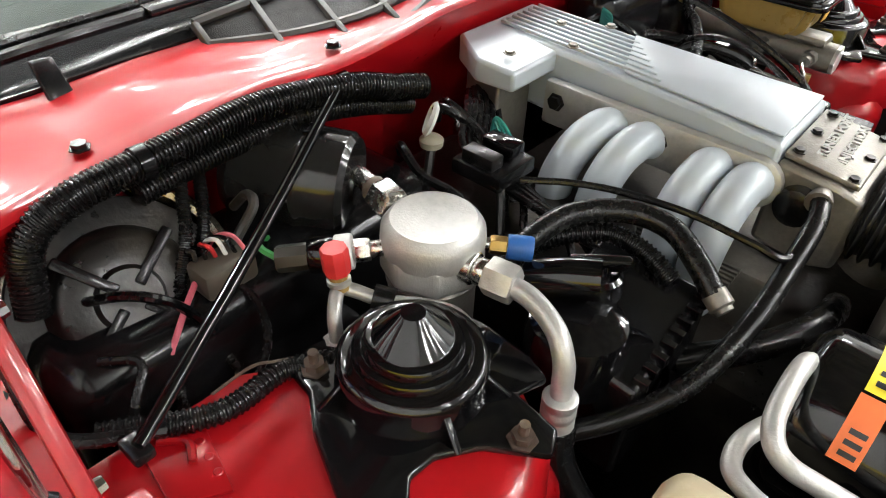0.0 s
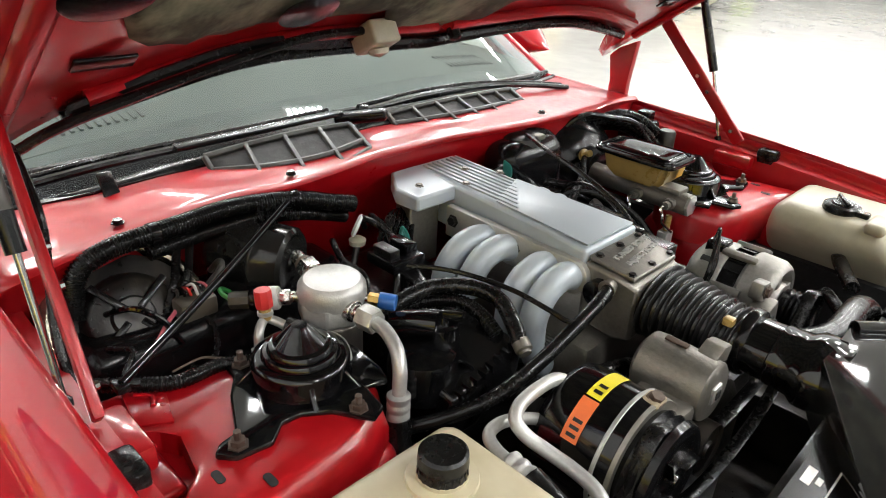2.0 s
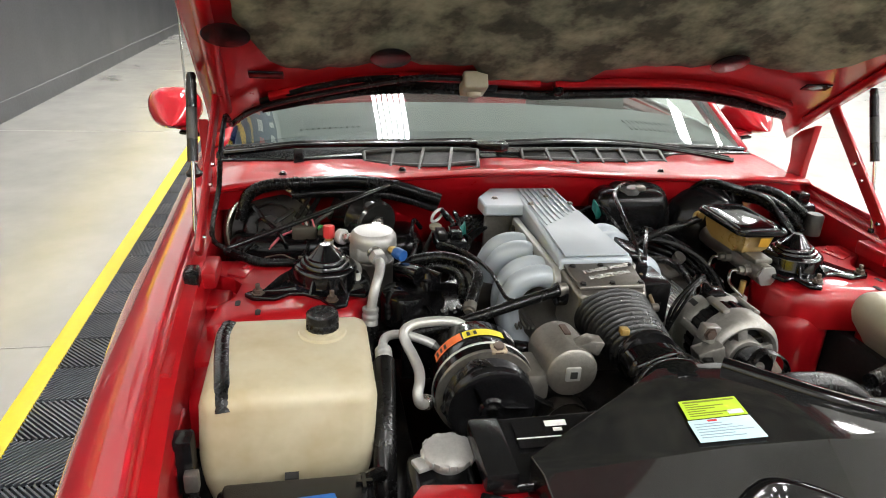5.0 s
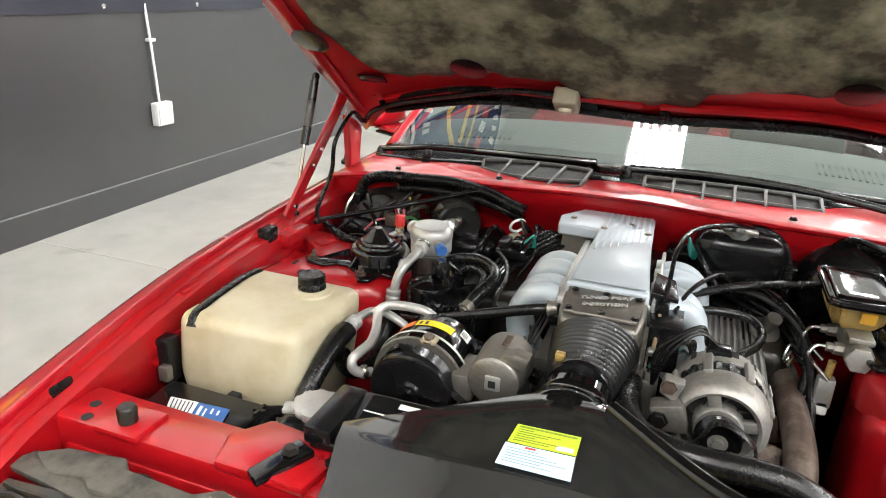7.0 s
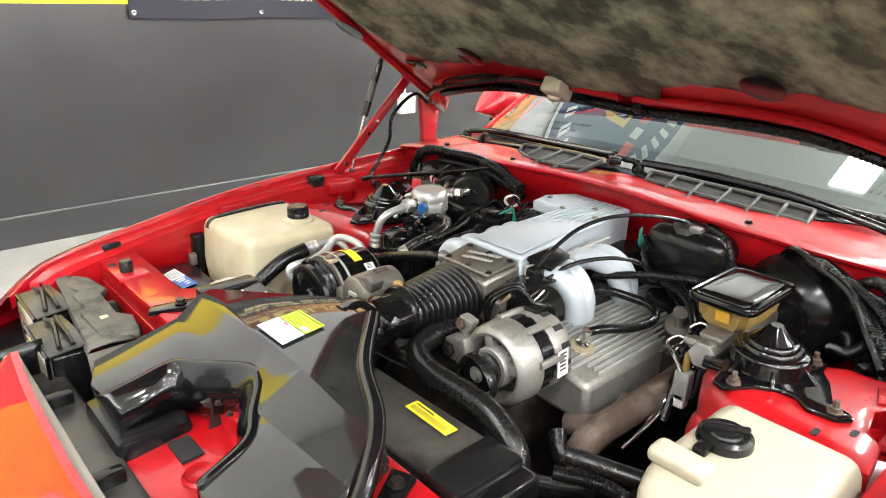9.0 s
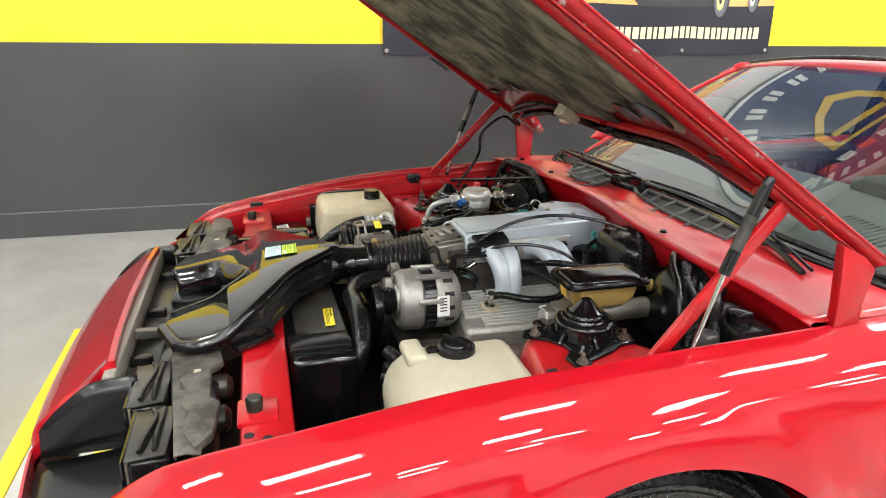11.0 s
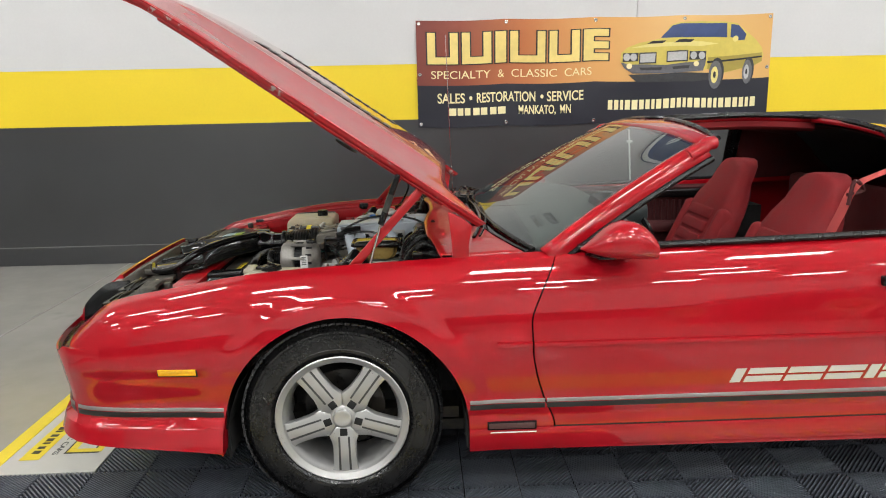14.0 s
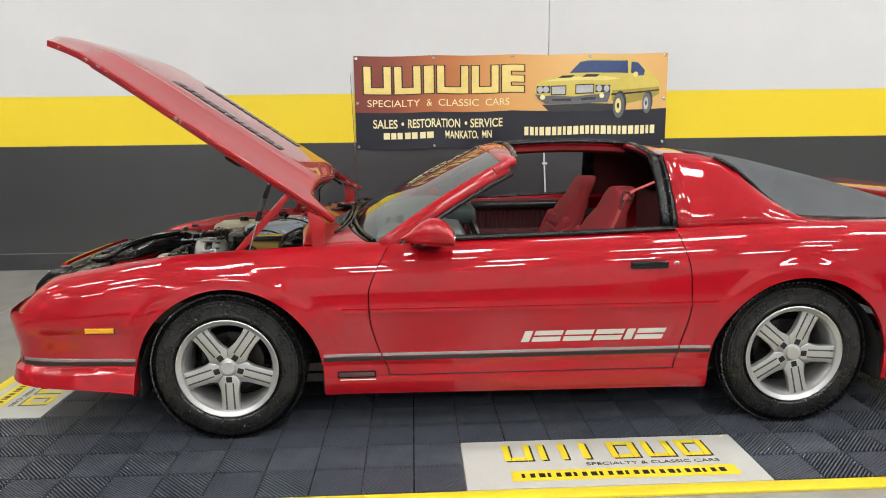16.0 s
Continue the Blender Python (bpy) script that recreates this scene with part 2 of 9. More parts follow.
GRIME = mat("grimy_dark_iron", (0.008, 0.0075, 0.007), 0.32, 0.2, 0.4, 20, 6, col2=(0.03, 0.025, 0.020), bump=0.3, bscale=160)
ALU = mat("cast_aluminium", (0.48, 0.48, 0.46), 0.42, 0.6, 0.18, 25, 5, bump=0.18, bscale=420, col2=(0.36, 0.35, 0.32), mix=(0.5, 0.8))
ALU_MID = mat("weathered_cast_aluminium", (0.28, 0.27, 0.25), 0.46, 0.6, 0.3, 25, 5, bump=0.2, bscale=420, col2=(0.16, 0.145, 0.12), mix=(0.45, 0.75))
ALU_DULL = mat("dull_aluminium", (0.25, 0.235, 0.21), 0.46, 0.8, 0.25, 25, 6, bump=0.25, bscale=300, col2=(0.2, 0.18, 0.15), mix=(0.5, 0.8))
PIPE = mat("aluminium_pipe", (0.54, 0.53, 0.50), 0.26, 1.0, 0.12, 30, 5, bump=0.04)
PLENUM = mat("silver_painted_alloy", (0.47, 0.525, 0.57), 0.36, 0.12, 0.02, 3, 1.5, rvar=0.03)
TANK = mat("aged_cream_plastic", (0.50, 0.45, 0.315), 0.42, 0, 0.08, 6, 3.0, col2=(0.36, 0.28, 0.15), mix=(0.46, 0.80), bump=0.05, bscale=60)
TANK_L = mat("cream_plastic", (0.36, 0.335, 0.25), 0.36, 0, 0.10, 6, 3.0, col2=(0.47, 0.41, 0.29), mix=(0.55, 0.85), bump=0.05, bscale=60)
AMBER = mat("amber_plastic", (0.33, 0.22, 0.07), 0.3, 0, 0.15, 12, 5)
CHROME = mat("bright_steel", (0.6, 0.6, 0.58), 0.2, 1.0, 0.1, 30, 4)
RUST = mat("rusty_iron", (0.085, 0.056, 0.042), 0.75, 0.4, 0.4, 30, 8, bump=0.5, bscale=200, col2=(0.15, 0.12, 0.10))
YELLOW_L = mat("yellow_label", (0.75, 0.62, 0.03), 0.5, 0, 0.06, 20, 4)
LIME_L = mat("lime_label", (0.42, 0.60, 0.03), 0.45, 0, 0.06, 20, 4)
BLUE_L = mat("pale_blue_label", (0.50, 0.68, 0.74), 0.45, 0, 0.05, 20, 4)
ORANGE_L = mat("orange_label", (0.75, 0.16, 0.04), 0.5, 0, 0.08, 20, 4)
WHITE_L = mat("white_label", (0.72, 0.72, 0.7), 0.5, 0, 0.06, 20, 4)
INK = mat("dark_ink", (0.010, 0.010, 0.010), 0.4, 0, 0.1)
BLUE = mat("blue_plastic", (0.02, 0.10, 0.32), 0.4, 0, 0.15, 20, 5)
REDCAP = mat("red_plastic", (0.55, 0.03, 0.03), 0.45, 0, 0.12, 20, 5)
TEAL = mat("teal_wire", (0.01, 0.17, 0.14), 0.5)
PINK = mat("pink_wire", (0.6, 0.12, 0.16), 0.5)
PAD = mat("mottled_insulation", (0.068, 0.069, 0.045), 0.95, 0, 0.85, 5.0, 4.6, bump=1.0, bscale=40, col2=(0.31, 0.31, 0.215), mix=(0.43, 0.72))
BELLOWS = mat("satin_rubber", (0.007, 0.007, 0.007), 0.30, 0, 0.3, 25, 5)
TYRE = mat("tyre_rubber", (0.006, 0.006, 0.0065), 0.30, 0, 0.3, 20, 4, bump=0.08, bscale=200, spec=0.5, rvar=0.3, col2=(0.012, 0.012, 0.013), mix=(0.5, 0.8))
WHEEL = mat("machined_alloy", (0.56, 0.56, 0.555), 0.33, 0.75, 0.05, 40, 4, bump=0.01)
WHEEL_G = mat("grey_alloy", (0.40, 0.40, 0.39), 0.42, 0.4, 0.06, 40, 4)
SILVER_DECAL = mat("silver_decal", (0.62, 0.60, 0.57), 0.4, 0.2, 0.05, 30, 4)
STRIPE = mat("dull_silver_stripe", (0.21, 0.19, 0.18), 0.4, 0.3, 0.08, 30, 4)
CLOTH = mat("red_cloth", (0.20, 0.006, 0.009), 0.9, 0, 0.25, 90, 6, bump=0.4, bscale=1200)
CARPET = mat("red_carpet", (0.08, 0.004, 0.005), 0.95, 0, 0.3, 90, 6, bump=0.5, bscale=900)
DASH = mat("grey_dash", (0.09, 0.10, 0.094), 0.7, 0, 0.15, 40, 4, bump=0.2, bscale=700)
COVER = mat("grey_hatch_cover", (0.045, 0.05, 0.056), 0.6, 0, 0.25, 60, 5, bump=0.25, bscale=700)
CONCRETE = mat("polished_concrete", (0.285, 0.278, 0.255), 0.22, 0, 0.17, 0.5, 0.5, bump=0.02, bscale=60, rvar=0.03, spec=0.8, col2=(0.20, 0.195, 0.175), mix=(0.63, 0.72))
JOINT = mat("floor_joint", (0.27, 0.26, 0.235), 0.6)
GREY_DUST = mat("dusty_grey_plastic", (0.085, 0.078, 0.064), 0.65, 0, 0.4, 12, 8, col2=(0.028, 0.026, 0.022), bump=0.15)
WALL_DARK = mat("charcoal_wall_paint", (0.0150, 0.0156, 0.0182), 0.37, 0, 0.10, 8, 0.7, bump=0.05, bscale=120, spec=1.0)
WALL_YELLOW = mat("yellow_wall_paint", (0.78, 0.58, 0.015), 0.5, 0, 0.04, 8, 0.7, bump=0.05, bscale=120)
WALL_WHITE = mat("white_wall_paint", (0.60, 0.60, 0.60), 0.6, 0, 0.04, 8, 0.7, bump=0.05, bscale=120)
WALL_DIM = mat("dimming_wall_grey", (0.16, 0.16, 0.165), 0.6, 0, 0.04, 8, 0.7, bump=0.05, bscale=120)
CEIL = mat("white_ceiling", (0.7, 0.7, 0.68), 0.8, 0, 0.05, 8, 0.7)
MAT_TILE = mat("dark_floor_tile", (0.070, 0.077, 0.096), 0.38, 0, 0.3, 10, 1.3, per=0.15, bump=0.1, bscale=200, col2=(0.13, 0.135, 0.15), mix=(0.50, 0.78))
MAT_EDGE = mat("yellow_mat_edge", (0.76, 0.60, 0.03), 0.45, 0, 0.08, 10, 3)
PANEL_WHITE = mat("white_floor_panel", (0.50, 0.50, 0.465), 0.4, 0, 0.06, 10, 3)
LIGHT = mat("lamp_diffuser", (1.0, 1.0, 0.985), 0.5, emit=LAMP)
HOUSING = mat("white_lamp_housing", (0.7, 0.7, 0.7), 0.5)
PANE = glass("tinted_windscreen", (0.55, 0.66, 0.62))

# ---- the hall ----
X0, X1, Y0, FZ = -12.0, 17.0, -17.0, -0.018
bm = box((X0 - 0.2, Y0 - 0.2, -0.2), (X1 + 0.2, WALL_Y + 0.2, FZ))
floor = solo("floor", bm, CONCRETE, "pale polished concrete floor with faint stains", "floor", kind="structure", smooth=0)
for i, (a, b) in enumerate((((-6.0, Y0), (-6.0, WALL_Y)), ((-2.38, Y0), (-2.38, WALL_Y)), ((1.2, Y0), (1.2, WALL_Y)), ((4.8, Y0), (4.8, WALL_Y)), ((8.4, Y0), (8.4, WALL_Y)))):
    dx, dy = (0.004, 0) if a[0] == b[0] else (0, 0.004)
    part("floor_joint", box((a[0] - dx, a[1] - dy, FZ - 0.001), (b[0] + dx, b[1] + dy, FZ + 0.0015)), JOINT, floor, smooth=0)
wall = thing("wall_north", (0, WALL_Y, 0), "hall wall in charcoal, yellow and white paint bands", "wall", kind="structure")
part("charcoal_band", box((X0, WALL_Y, FZ), (X1, WALL_Y + 0.2, 1.215)), WALL_DARK, wall, "matt charcoal painted lower wall", smooth=0)
part("yellow_band", box((X0, WALL_Y + 0.002, 1.215), (X1, WALL_Y + 0.2, 1.69)), WALL_YELLOW, wall, "bright yellow painted stripe", smooth=0)
part("white_band", box((X0, WALL_Y, 1.69), (2.20, WALL_Y + 0.2, CEIL_Z)), WALL_WHITE, wall, "white painted upper wall", smooth=0)
part("white_band", box((2.206, WALL_Y, 1.69), (X1, WALL_Y + 0.2, CEIL_Z)), WALL_WHITE, wall, "white painted upper wall", smooth=0)
base = thing("baseboard", (0, WALL_Y, 0), "dark rubber baseboard along the charcoal wall", "baseboard", kind="structure")
part("strip", box((X0, WALL_Y - 0.008, FZ), (X1, WALL_Y, 0.145), 0.002), WALL_DARK, base, smooth=0)
part("cap", box((X0, WALL_Y - 0.011, 0.145), (X1, WALL_Y, 0.152)), mat("grey_cap", (0.12, 0.12, 0.12), 0.5), base, smooth=0)
# Out-of-view west wall greyed above, so less light reaches the engine bay.
for nm, lo, hi in (("wall_south", (X0, Y0 - 0.2, FZ), (X1, Y0, CEIL_Z)), ("wall_west", (X0 - 0.2, Y0, FZ), (X0, WALL_Y, CEIL_Z)), ("wall_east", (X1, Y0, FZ), (X1 + 0.2, WALL_Y, CEIL_Z))):
    w = thing(nm, lo, "plain hall wall, charcoal below and lighter above", "wall", kind="structure")
    part("lower_band", box(lo, (hi[0], hi[1], 1.2)), WALL_DARK, w, smooth=0)
    part("upper_band", box((lo[0], lo[1], 1.2), hi), WALL_DIM if nm == "wall_west" else WALL_WHITE, w, smooth=0)
solo("ceiling", box((X0 - 0.2, Y0 - 0.2, CEIL_Z), (X1 + 0.2, WALL_Y + 0.2, CEIL_Z + 0.2)), CEIL, "white hall ceiling with rows of lamps", "ceiling", kind="structure", smooth=0)

# ceiling lamps
lamp0 = thing("ceiling_lamp", (0, 0, CEIL_Z), "white high-bay lamp with six bright tubes", "lamp", "ceiling lamps")
part("housing", box((-0.66, -0.36, CEIL_Z - 0.05), (0.66, 0.36, CEIL_Z), 0.008), HOUSING, lamp0, smooth=0)
for i in range(6):
    y = -0.29 + 0.116 * i
    part("tube", grid([[(x, y + dy, CEIL_Z - 0.055 - dz) for x in (-0.6, 0.6)] for dy, dz in ((-0.030, 0), (-0.020, 0.022), (0.020, 0.022), (0.030, 0))]), LIGHT, lamp0)
LAMPS = [(2.80 + 3.4 * i + (1.7 if j in (1, 2) else 0), 0.28 - 3.55 * j) for j in range(0, 5) for i in range(-4, 4) if (i, j) != (-1, 0)]
for k, (x, y) in enumerate(LAMPS):
    if k == 0:
        lamp0.location = (x, y, CEIL_Z)
    else:
        copy_thing(lamp0, pose(x, y, CEIL_Z))

# conduit with socket on the wall
sk = thing("wall_socket", (2.2, WALL_Y, 0.5), "white metal outlet box with conduit on the charcoal wall", "socket")
part("outlet_box", box((2.13, WALL_Y - 0.055, 0.455), (2.27, WALL_Y, 0.60), 0.008), WALL_WHITE, sk)
part("cover_plate", box((2.14, WALL_Y - 0.06, 0.465), (2.26, WALL_Y - 0.054, 0.59), 0.002), PANEL_WHITE, sk)
part("conduit", tube([(2.19, WALL_Y - 0.02, 0.60), (2.175, WALL_Y - 0.02, 0.9), (2.165, WALL_Y - 0.015, 1.12), (2.163, WALL_Y - 0.012, 1.19)], 0.008, 10), WALL_WHITE, sk)
part("clip", box((2.15, WALL_Y - 0.037, 0.97), (2.20, WALL_Y, 0.99), 0.003), WALL_WHITE, sk)

# ---- tiled show mat ----
T = 0.405
TX0, TY0, NX, NY = -1.410, -1.380, 16, 7
mat_root = thing("show_mat", (0, 0, 0), "black ribbed interlocking tiles with yellow edging under the car", "floor mat")


def edging(lo, hi):
    return box((lo[0], lo[1], FZ), (hi[0], hi[1], FZ + 0.012), 0.003)


E_W = 0.068
part("edging", edging((TX0 - E_W, TY0 - E_W), (TX0 + NX * T + E_W, TY0)), MAT_EDGE, mat_root, "yellow ramped edging")
part("edging", edging((TX0 - E_W, TY0 + NY * T), (TX0 + NX * T + E_W, TY0 + NY * T + E_W)), MAT_EDGE, mat_root, "yellow ramped edging")
part("edging", edging((TX0 - E_W, TY0), (TX0, TY0 + NY * T)), MAT_EDGE, mat_root, "yellow ramped edging")
part("edging", edging((TX0 + NX * T, TY0), (TX0 + NX * T + E_W, TY0 + NY * T)), MAT_EDGE, mat_root, "yellow ramped edging")
PANELS = [((6, 9), (0, 1)), ((0, 1), (2, 5))]


def sign_panel(lo, hi, turn):
    """A white printed panel of three tiles with the dealer's bold mark drawn as bars and an address line."""
    c = V(((lo[0] + hi[0]) / 2, (lo[1] + hi[1]) / 2, 0.0))
    sp = thing("floor_sign", c, "white printed floor panel with yellow and black bars", "floor sign", "floor signs")
    part("panel", box((lo[0] + 0.004, lo[1] + 0.004, FZ), (hi[0] - 0.004, hi[1] - 0.004, FZ + 0.0135), 0.002), PANEL_WHITE, sp, smooth=0)
    m = Matrix.Translation((c.x, c.y, FZ + 0.014)) @ pose(0, 0, 0, 0, 0, turn)

    def flat(x0, y0, x1, y1, mt, nm, sl=0.0, h=0.0012):
        bm = slab([(x0, y0, 0), (x1, y0, 0), (x1 + sl, y1, 0), (x0 + sl, y1, 0)], (0, 0, 1), h)
        bmesh.ops.transform(bm, matrix=m, verts=bm.verts)
        part(nm, bm, mt, sp, smooth=0)

    # the mark: thick letter-like strokes, black below gold
    for i in range(6):
        x = -0.43 + i * 0.152
        for dx, dy, mt, h in ((0.008, -0.008, INK, 0.0010), (0, 0, MAT_EDGE, 0.0016)):
            if i in (2,):
                flat(x + 0.03 + dx, 0.015 + dy, x + 0.06 + dx, 0.155 + dy, mt, "bar", h=h)
            else:
                flat(x + dx, 0.015 + dy, x + 0.028 + dx, 0.155 + dy, mt, "bar", h=h)
                flat(x + 0.09 + dx, 0.015 + dy, x + 0.118 + dx, 0.155 + dy, mt, "bar", h=h)
                if i in (0, 3, 4, 5):
                    flat(x + 0.03 + dx, 0.015 + dy, x + 0.088 + dx, 0.043 + dy, mt, "bar", h=h)
                if i in (3, 5):
                    flat(x + 0.03 + dx, 0.127 + dy, x + 0.088 + dx, 0.155 + dy, mt, "bar", h=h)
    part("tagline", text_mesh("SPECIALTY & CLASSIC CARS", 0.034, m @ Matrix.Translation((-0.10, -0.040, 0)), 0.0006, 0, 0.56), INK, sp, smooth=0)
    flat(-0.42, -0.15, 0.50, -0.07, MAT_EDGE, "strip", h=0.001)
    for i in range(24):
        flat(-0.38 + i * 0.035, -0.125, -0.361 + i * 0.035 + 0.006 * (i * 7 % 3 - 1), -0.095, INK, "bar", h=0.002)


sign_panel((TX0 + 6 * T, TY0), (TX0 + 9 * T, TY0 + T), 0)
sign_panel((TX0, TY0 + 2 * T), (TX0 + T, TY0 + 5 * T), -90)


def tile_mesh():
    """A vented tile: a thin base with four squares of slanting raised ribs that meet as diamonds."""
    bms = [box((0.001, 0.001, 0.0), (T - 0.001, T - 0.001, 0.001))]
    q, n, w = T / 2, 11, 0.0037
    for i in range(2):
        for j in range(2):
            lo, hi = 0.004, q - 0.003
            for k in range(1, 2 * n):
                c = 2 * q * k / (2 * n)
                a = (max(lo, c - hi), min(hi, c - lo))
                if a[1] - a[0] < 0.004:
                    continue
                pts = []
                for x, dx, z in ((a[0], -w, 0.001), (a[0], w, 0.001), (a[0], w * 0.8, 0.014), (a[0], -w * 0.8, 0.014)):
                    pts.append(V((x + dx * 0.707, c - x + dx * 0.707, z)))
                d = V((a[1] - a[0], -(a[1] - a[0]), 0))
                b = slab(pts, d, 1.0)
                for v in b.verts:
                    v.co.x, v.co.y = min(max(v.co.x, lo - 0.002), hi + 0.001), min(max(v.co.y, lo - 0.002), hi + 0.001)
                    if (i + j) % 2:
                        v.co.x = q - v.co.x
                    v.co.x, v.co.y = v.co.x + i * q, v.co.y + j * q
                bms.append(b)
    return join(*bms)


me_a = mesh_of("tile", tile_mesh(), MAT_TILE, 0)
# Base faces coloured black for the shade between the ribs.
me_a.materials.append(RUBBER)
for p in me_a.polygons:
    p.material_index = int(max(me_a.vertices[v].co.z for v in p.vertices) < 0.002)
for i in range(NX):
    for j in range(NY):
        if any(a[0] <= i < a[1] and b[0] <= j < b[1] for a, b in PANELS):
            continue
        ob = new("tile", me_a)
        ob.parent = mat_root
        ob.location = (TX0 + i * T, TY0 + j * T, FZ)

# ---- the car: body ----
car = thing("car", (0, 0, 0), "red two-door coupe with its bonnet raised and roof panels off", "car")
GAP = mat("panel_gap", (0.008, 0.008, 0.008), 0.8)
plan_y = spline([(-1.08, 0.0), (-1.076, 0.2), (-1.062, 0.40), (-1.03, 0.6), (-0.985, 0.74), (-0.93, 0.82), (-0.85, 0.868), (-0.7, 0.895), (-0.37, 0.915), (0, 0.924), (0.5, 0.927), (1.2, 0.93), (2.565, 0.93), (3.0, 0.918), (3.4, 0.885), (3.6, 0.82), (3.70, 0.65), (3.74, 0.3), (3.75, 0)])
inset_side = spline([(0.18, 0.050), (0.215, 0.040), (0.285, 0.032), (0.346, 0.030), (0.350, 0.022), (0.385, 0.022), (0.39, 0.0245), (0.50, 0.010), (0.575, 0.0), (0.60, 0.0), (0.66, 0.006), (0.74, 0.02), (0.80, 0.040), (0.84, 0.068), (0.862, 0.095), (0.875, 0.125)])
inset_nose = spline([(0.26, -0.022), (0.30, -0.010), (0.335, 0.002), (0.346, 0.012), (0.350, 0.012), (0.39, 0.014), (0.455, 0.009), (0.52, 0.004), (0.575, 0.0), (0.60, 0.006), (0.64, 0.045), (0.69, 0.108), (0.725, 0.156)])
fender_top = spline([(-0.98, 0.585), (-0.92, 0.625), (-0.86, 0.668), (-0.80, 0.712), (-0.756, 0.734), (-0.57, 0.772), (-0.24, 0.823), (0, 0.840), (0.26, 0.853), (0.57, 0.868), (0.735, 0.872), (1.5, 0.892), (2.0, 0.908), (2.6, 0.925), (3.4, 0.915), (3.75, 0.90)])
bottom = spline([(-1.08, 0.295), (-0.9, 0.280), (-0.40, 0.248), (-0.36, 0.20), (0.43, 0.200), (2.16, 0.190), (3.0, 0.20), (3.75, 0.26)])
ARCH = ((0.02, 0.408, 0.290), (2.565, 0.415, 0.282))
door_front = spline([(0.20, 0.72), (0.292, 0.717), (0.406, 0.675), (0.50, 0.648), (0.562, 0.638), (0.664, 0.634), (0.763, 0.669), (0.881, 0.733), (0.92, 0.75)])
door_back = spline([(0.20, 1.985), (0.285, 1.992), (0.422, 2.024), (0.579, 2.054), (0.733, 2.051), (0.86, 2.019), (0.92, 2.005)])


def fascia_inset(z, ay):
    """The nose section, which turns into the side section round the corner."""
    k = min(max((ay - 0.45) / 0.35, 0.0), 1.0) if 0.335 < z < 0.575 else 0.0
    return inset_nose(z) + (inset_side(z) - inset_nose(z)) * k


def bend(x, z):
    """Moves a straight column so that panel edges follow the curved door gaps."""
    a, b = max(0.0, 1 - abs(x - 0.704) / 0.25), max(0.0, 1 - abs(x - 2.024) / 0.12)
    return x + a * (door_front(z) - 0.704) + b * (door_back(z) - 2.024)


def z_low(x):
    z = bottom(x)
    for cx, r, cz in ARCH:
        if abs(x - cx) < r:
            z = max(z, cz + math.sqrt(max(r * r - (x - cx) ** 2, 0)))
    return z


def bulge(x, z):
    """Flares round the wheel openings."""
    out = 0.0
    for cx, r, cz in ARCH:
        d = math.hypot(x - cx, (z - cz) * 1.0) - r
        if d < 0.13 and z > cz - 0.1:
            s = min(max((0.10 - d) / 0.06, 0), 1)
            out = max(out, 0.006 * s * s * (3 - 2 * s))
    return out


def side_cols(xa, xb, n, z_cut=None, top=None, extra=True):
    xs = [xa + (xb - xa) * i / n for i in range(n + 1)]
    for cx, r, _ in ARCH:
        for e in (cx - r, cx + r):
            for q in (e - 0.001, e + 0.0005, e - 0.008, e + 0.008, e - 0.02, e + 0.02):
                if xa < q < xb:
                    xs.append(q)
    xs = sorted(set(xs))
    rows = []
    for x in xs:
        z0 = z_low(x)
        zt = (top or fender_top)(x)
        w = plan_y(x)
        row = []
        nz = 84
        for i in range(nz + 1):
            t = i / nz
            t = t * 0.5 + 0.5 * (1 - (1 - t) ** 2)
            z = max(bottom(x) + (zt - bottom(x)) * t, z0)
            zz = z if z < 0.5 else 0.5 + (z - 0.5) * (0.875 - 0.5) / max(zt - 0.5, 0.08)
            y = w - inset_side(zz) + bulge(x, z)
            if x < -0.38 and z < 0.35:
                y = w - inset_nose(z)
            row.append((bend(x, z), -y, z))
        if z0 > bottom(x) + 0.02:
            row.insert(0, (x, -(w - 0.03), z0 + 0.002))
        if extra:
            yt = -row[-1][1]
            xe = bend(x, zt)
            row += [(xe, -(yt - 0.005), zt + 0.002), (xe, -(yt - 0.009), zt + 0.001), (xe, -(yt - 0.011), zt - 0.003), (xe, -(yt - 0.011), zt - 0.03)]
        if row[0][2] <= bottom(x) + 0.01:
            row.insert(0, (x, -(w - 0.12), z0 + 0.01))
        rows.append(row)
    k = max(len(r) for r in rows)
    for r in rows:
        while len(r) < k:
            r.insert(0, r[0])
    return rows


def body_panel(name, rows, label, sides=True):
    bm = grid(rows)
    for f in [f for f in bm.faces if f.calc_area() < 1e-10]:
        bm.faces.remove(f)
    a = part(name, bm.copy(), RED, car, label)
    b = part(name, mirror(bm), RED, car, label) if sides else None
    bm.free()
    return a, b


fl, fr = body_panel("front_fender", side_cols(-0.845, 0.7015, 150), "glossy red front fender with flared wheel arch")
dl, dr = body_panel("door", side_cols(0.7065, 2.0215, 60), "red door with raised side moulding")
ql, qr = body_panel("rear_quarter_panel", side_cols(2.0265, 3.745, 130), "glossy red rear quarter panel")


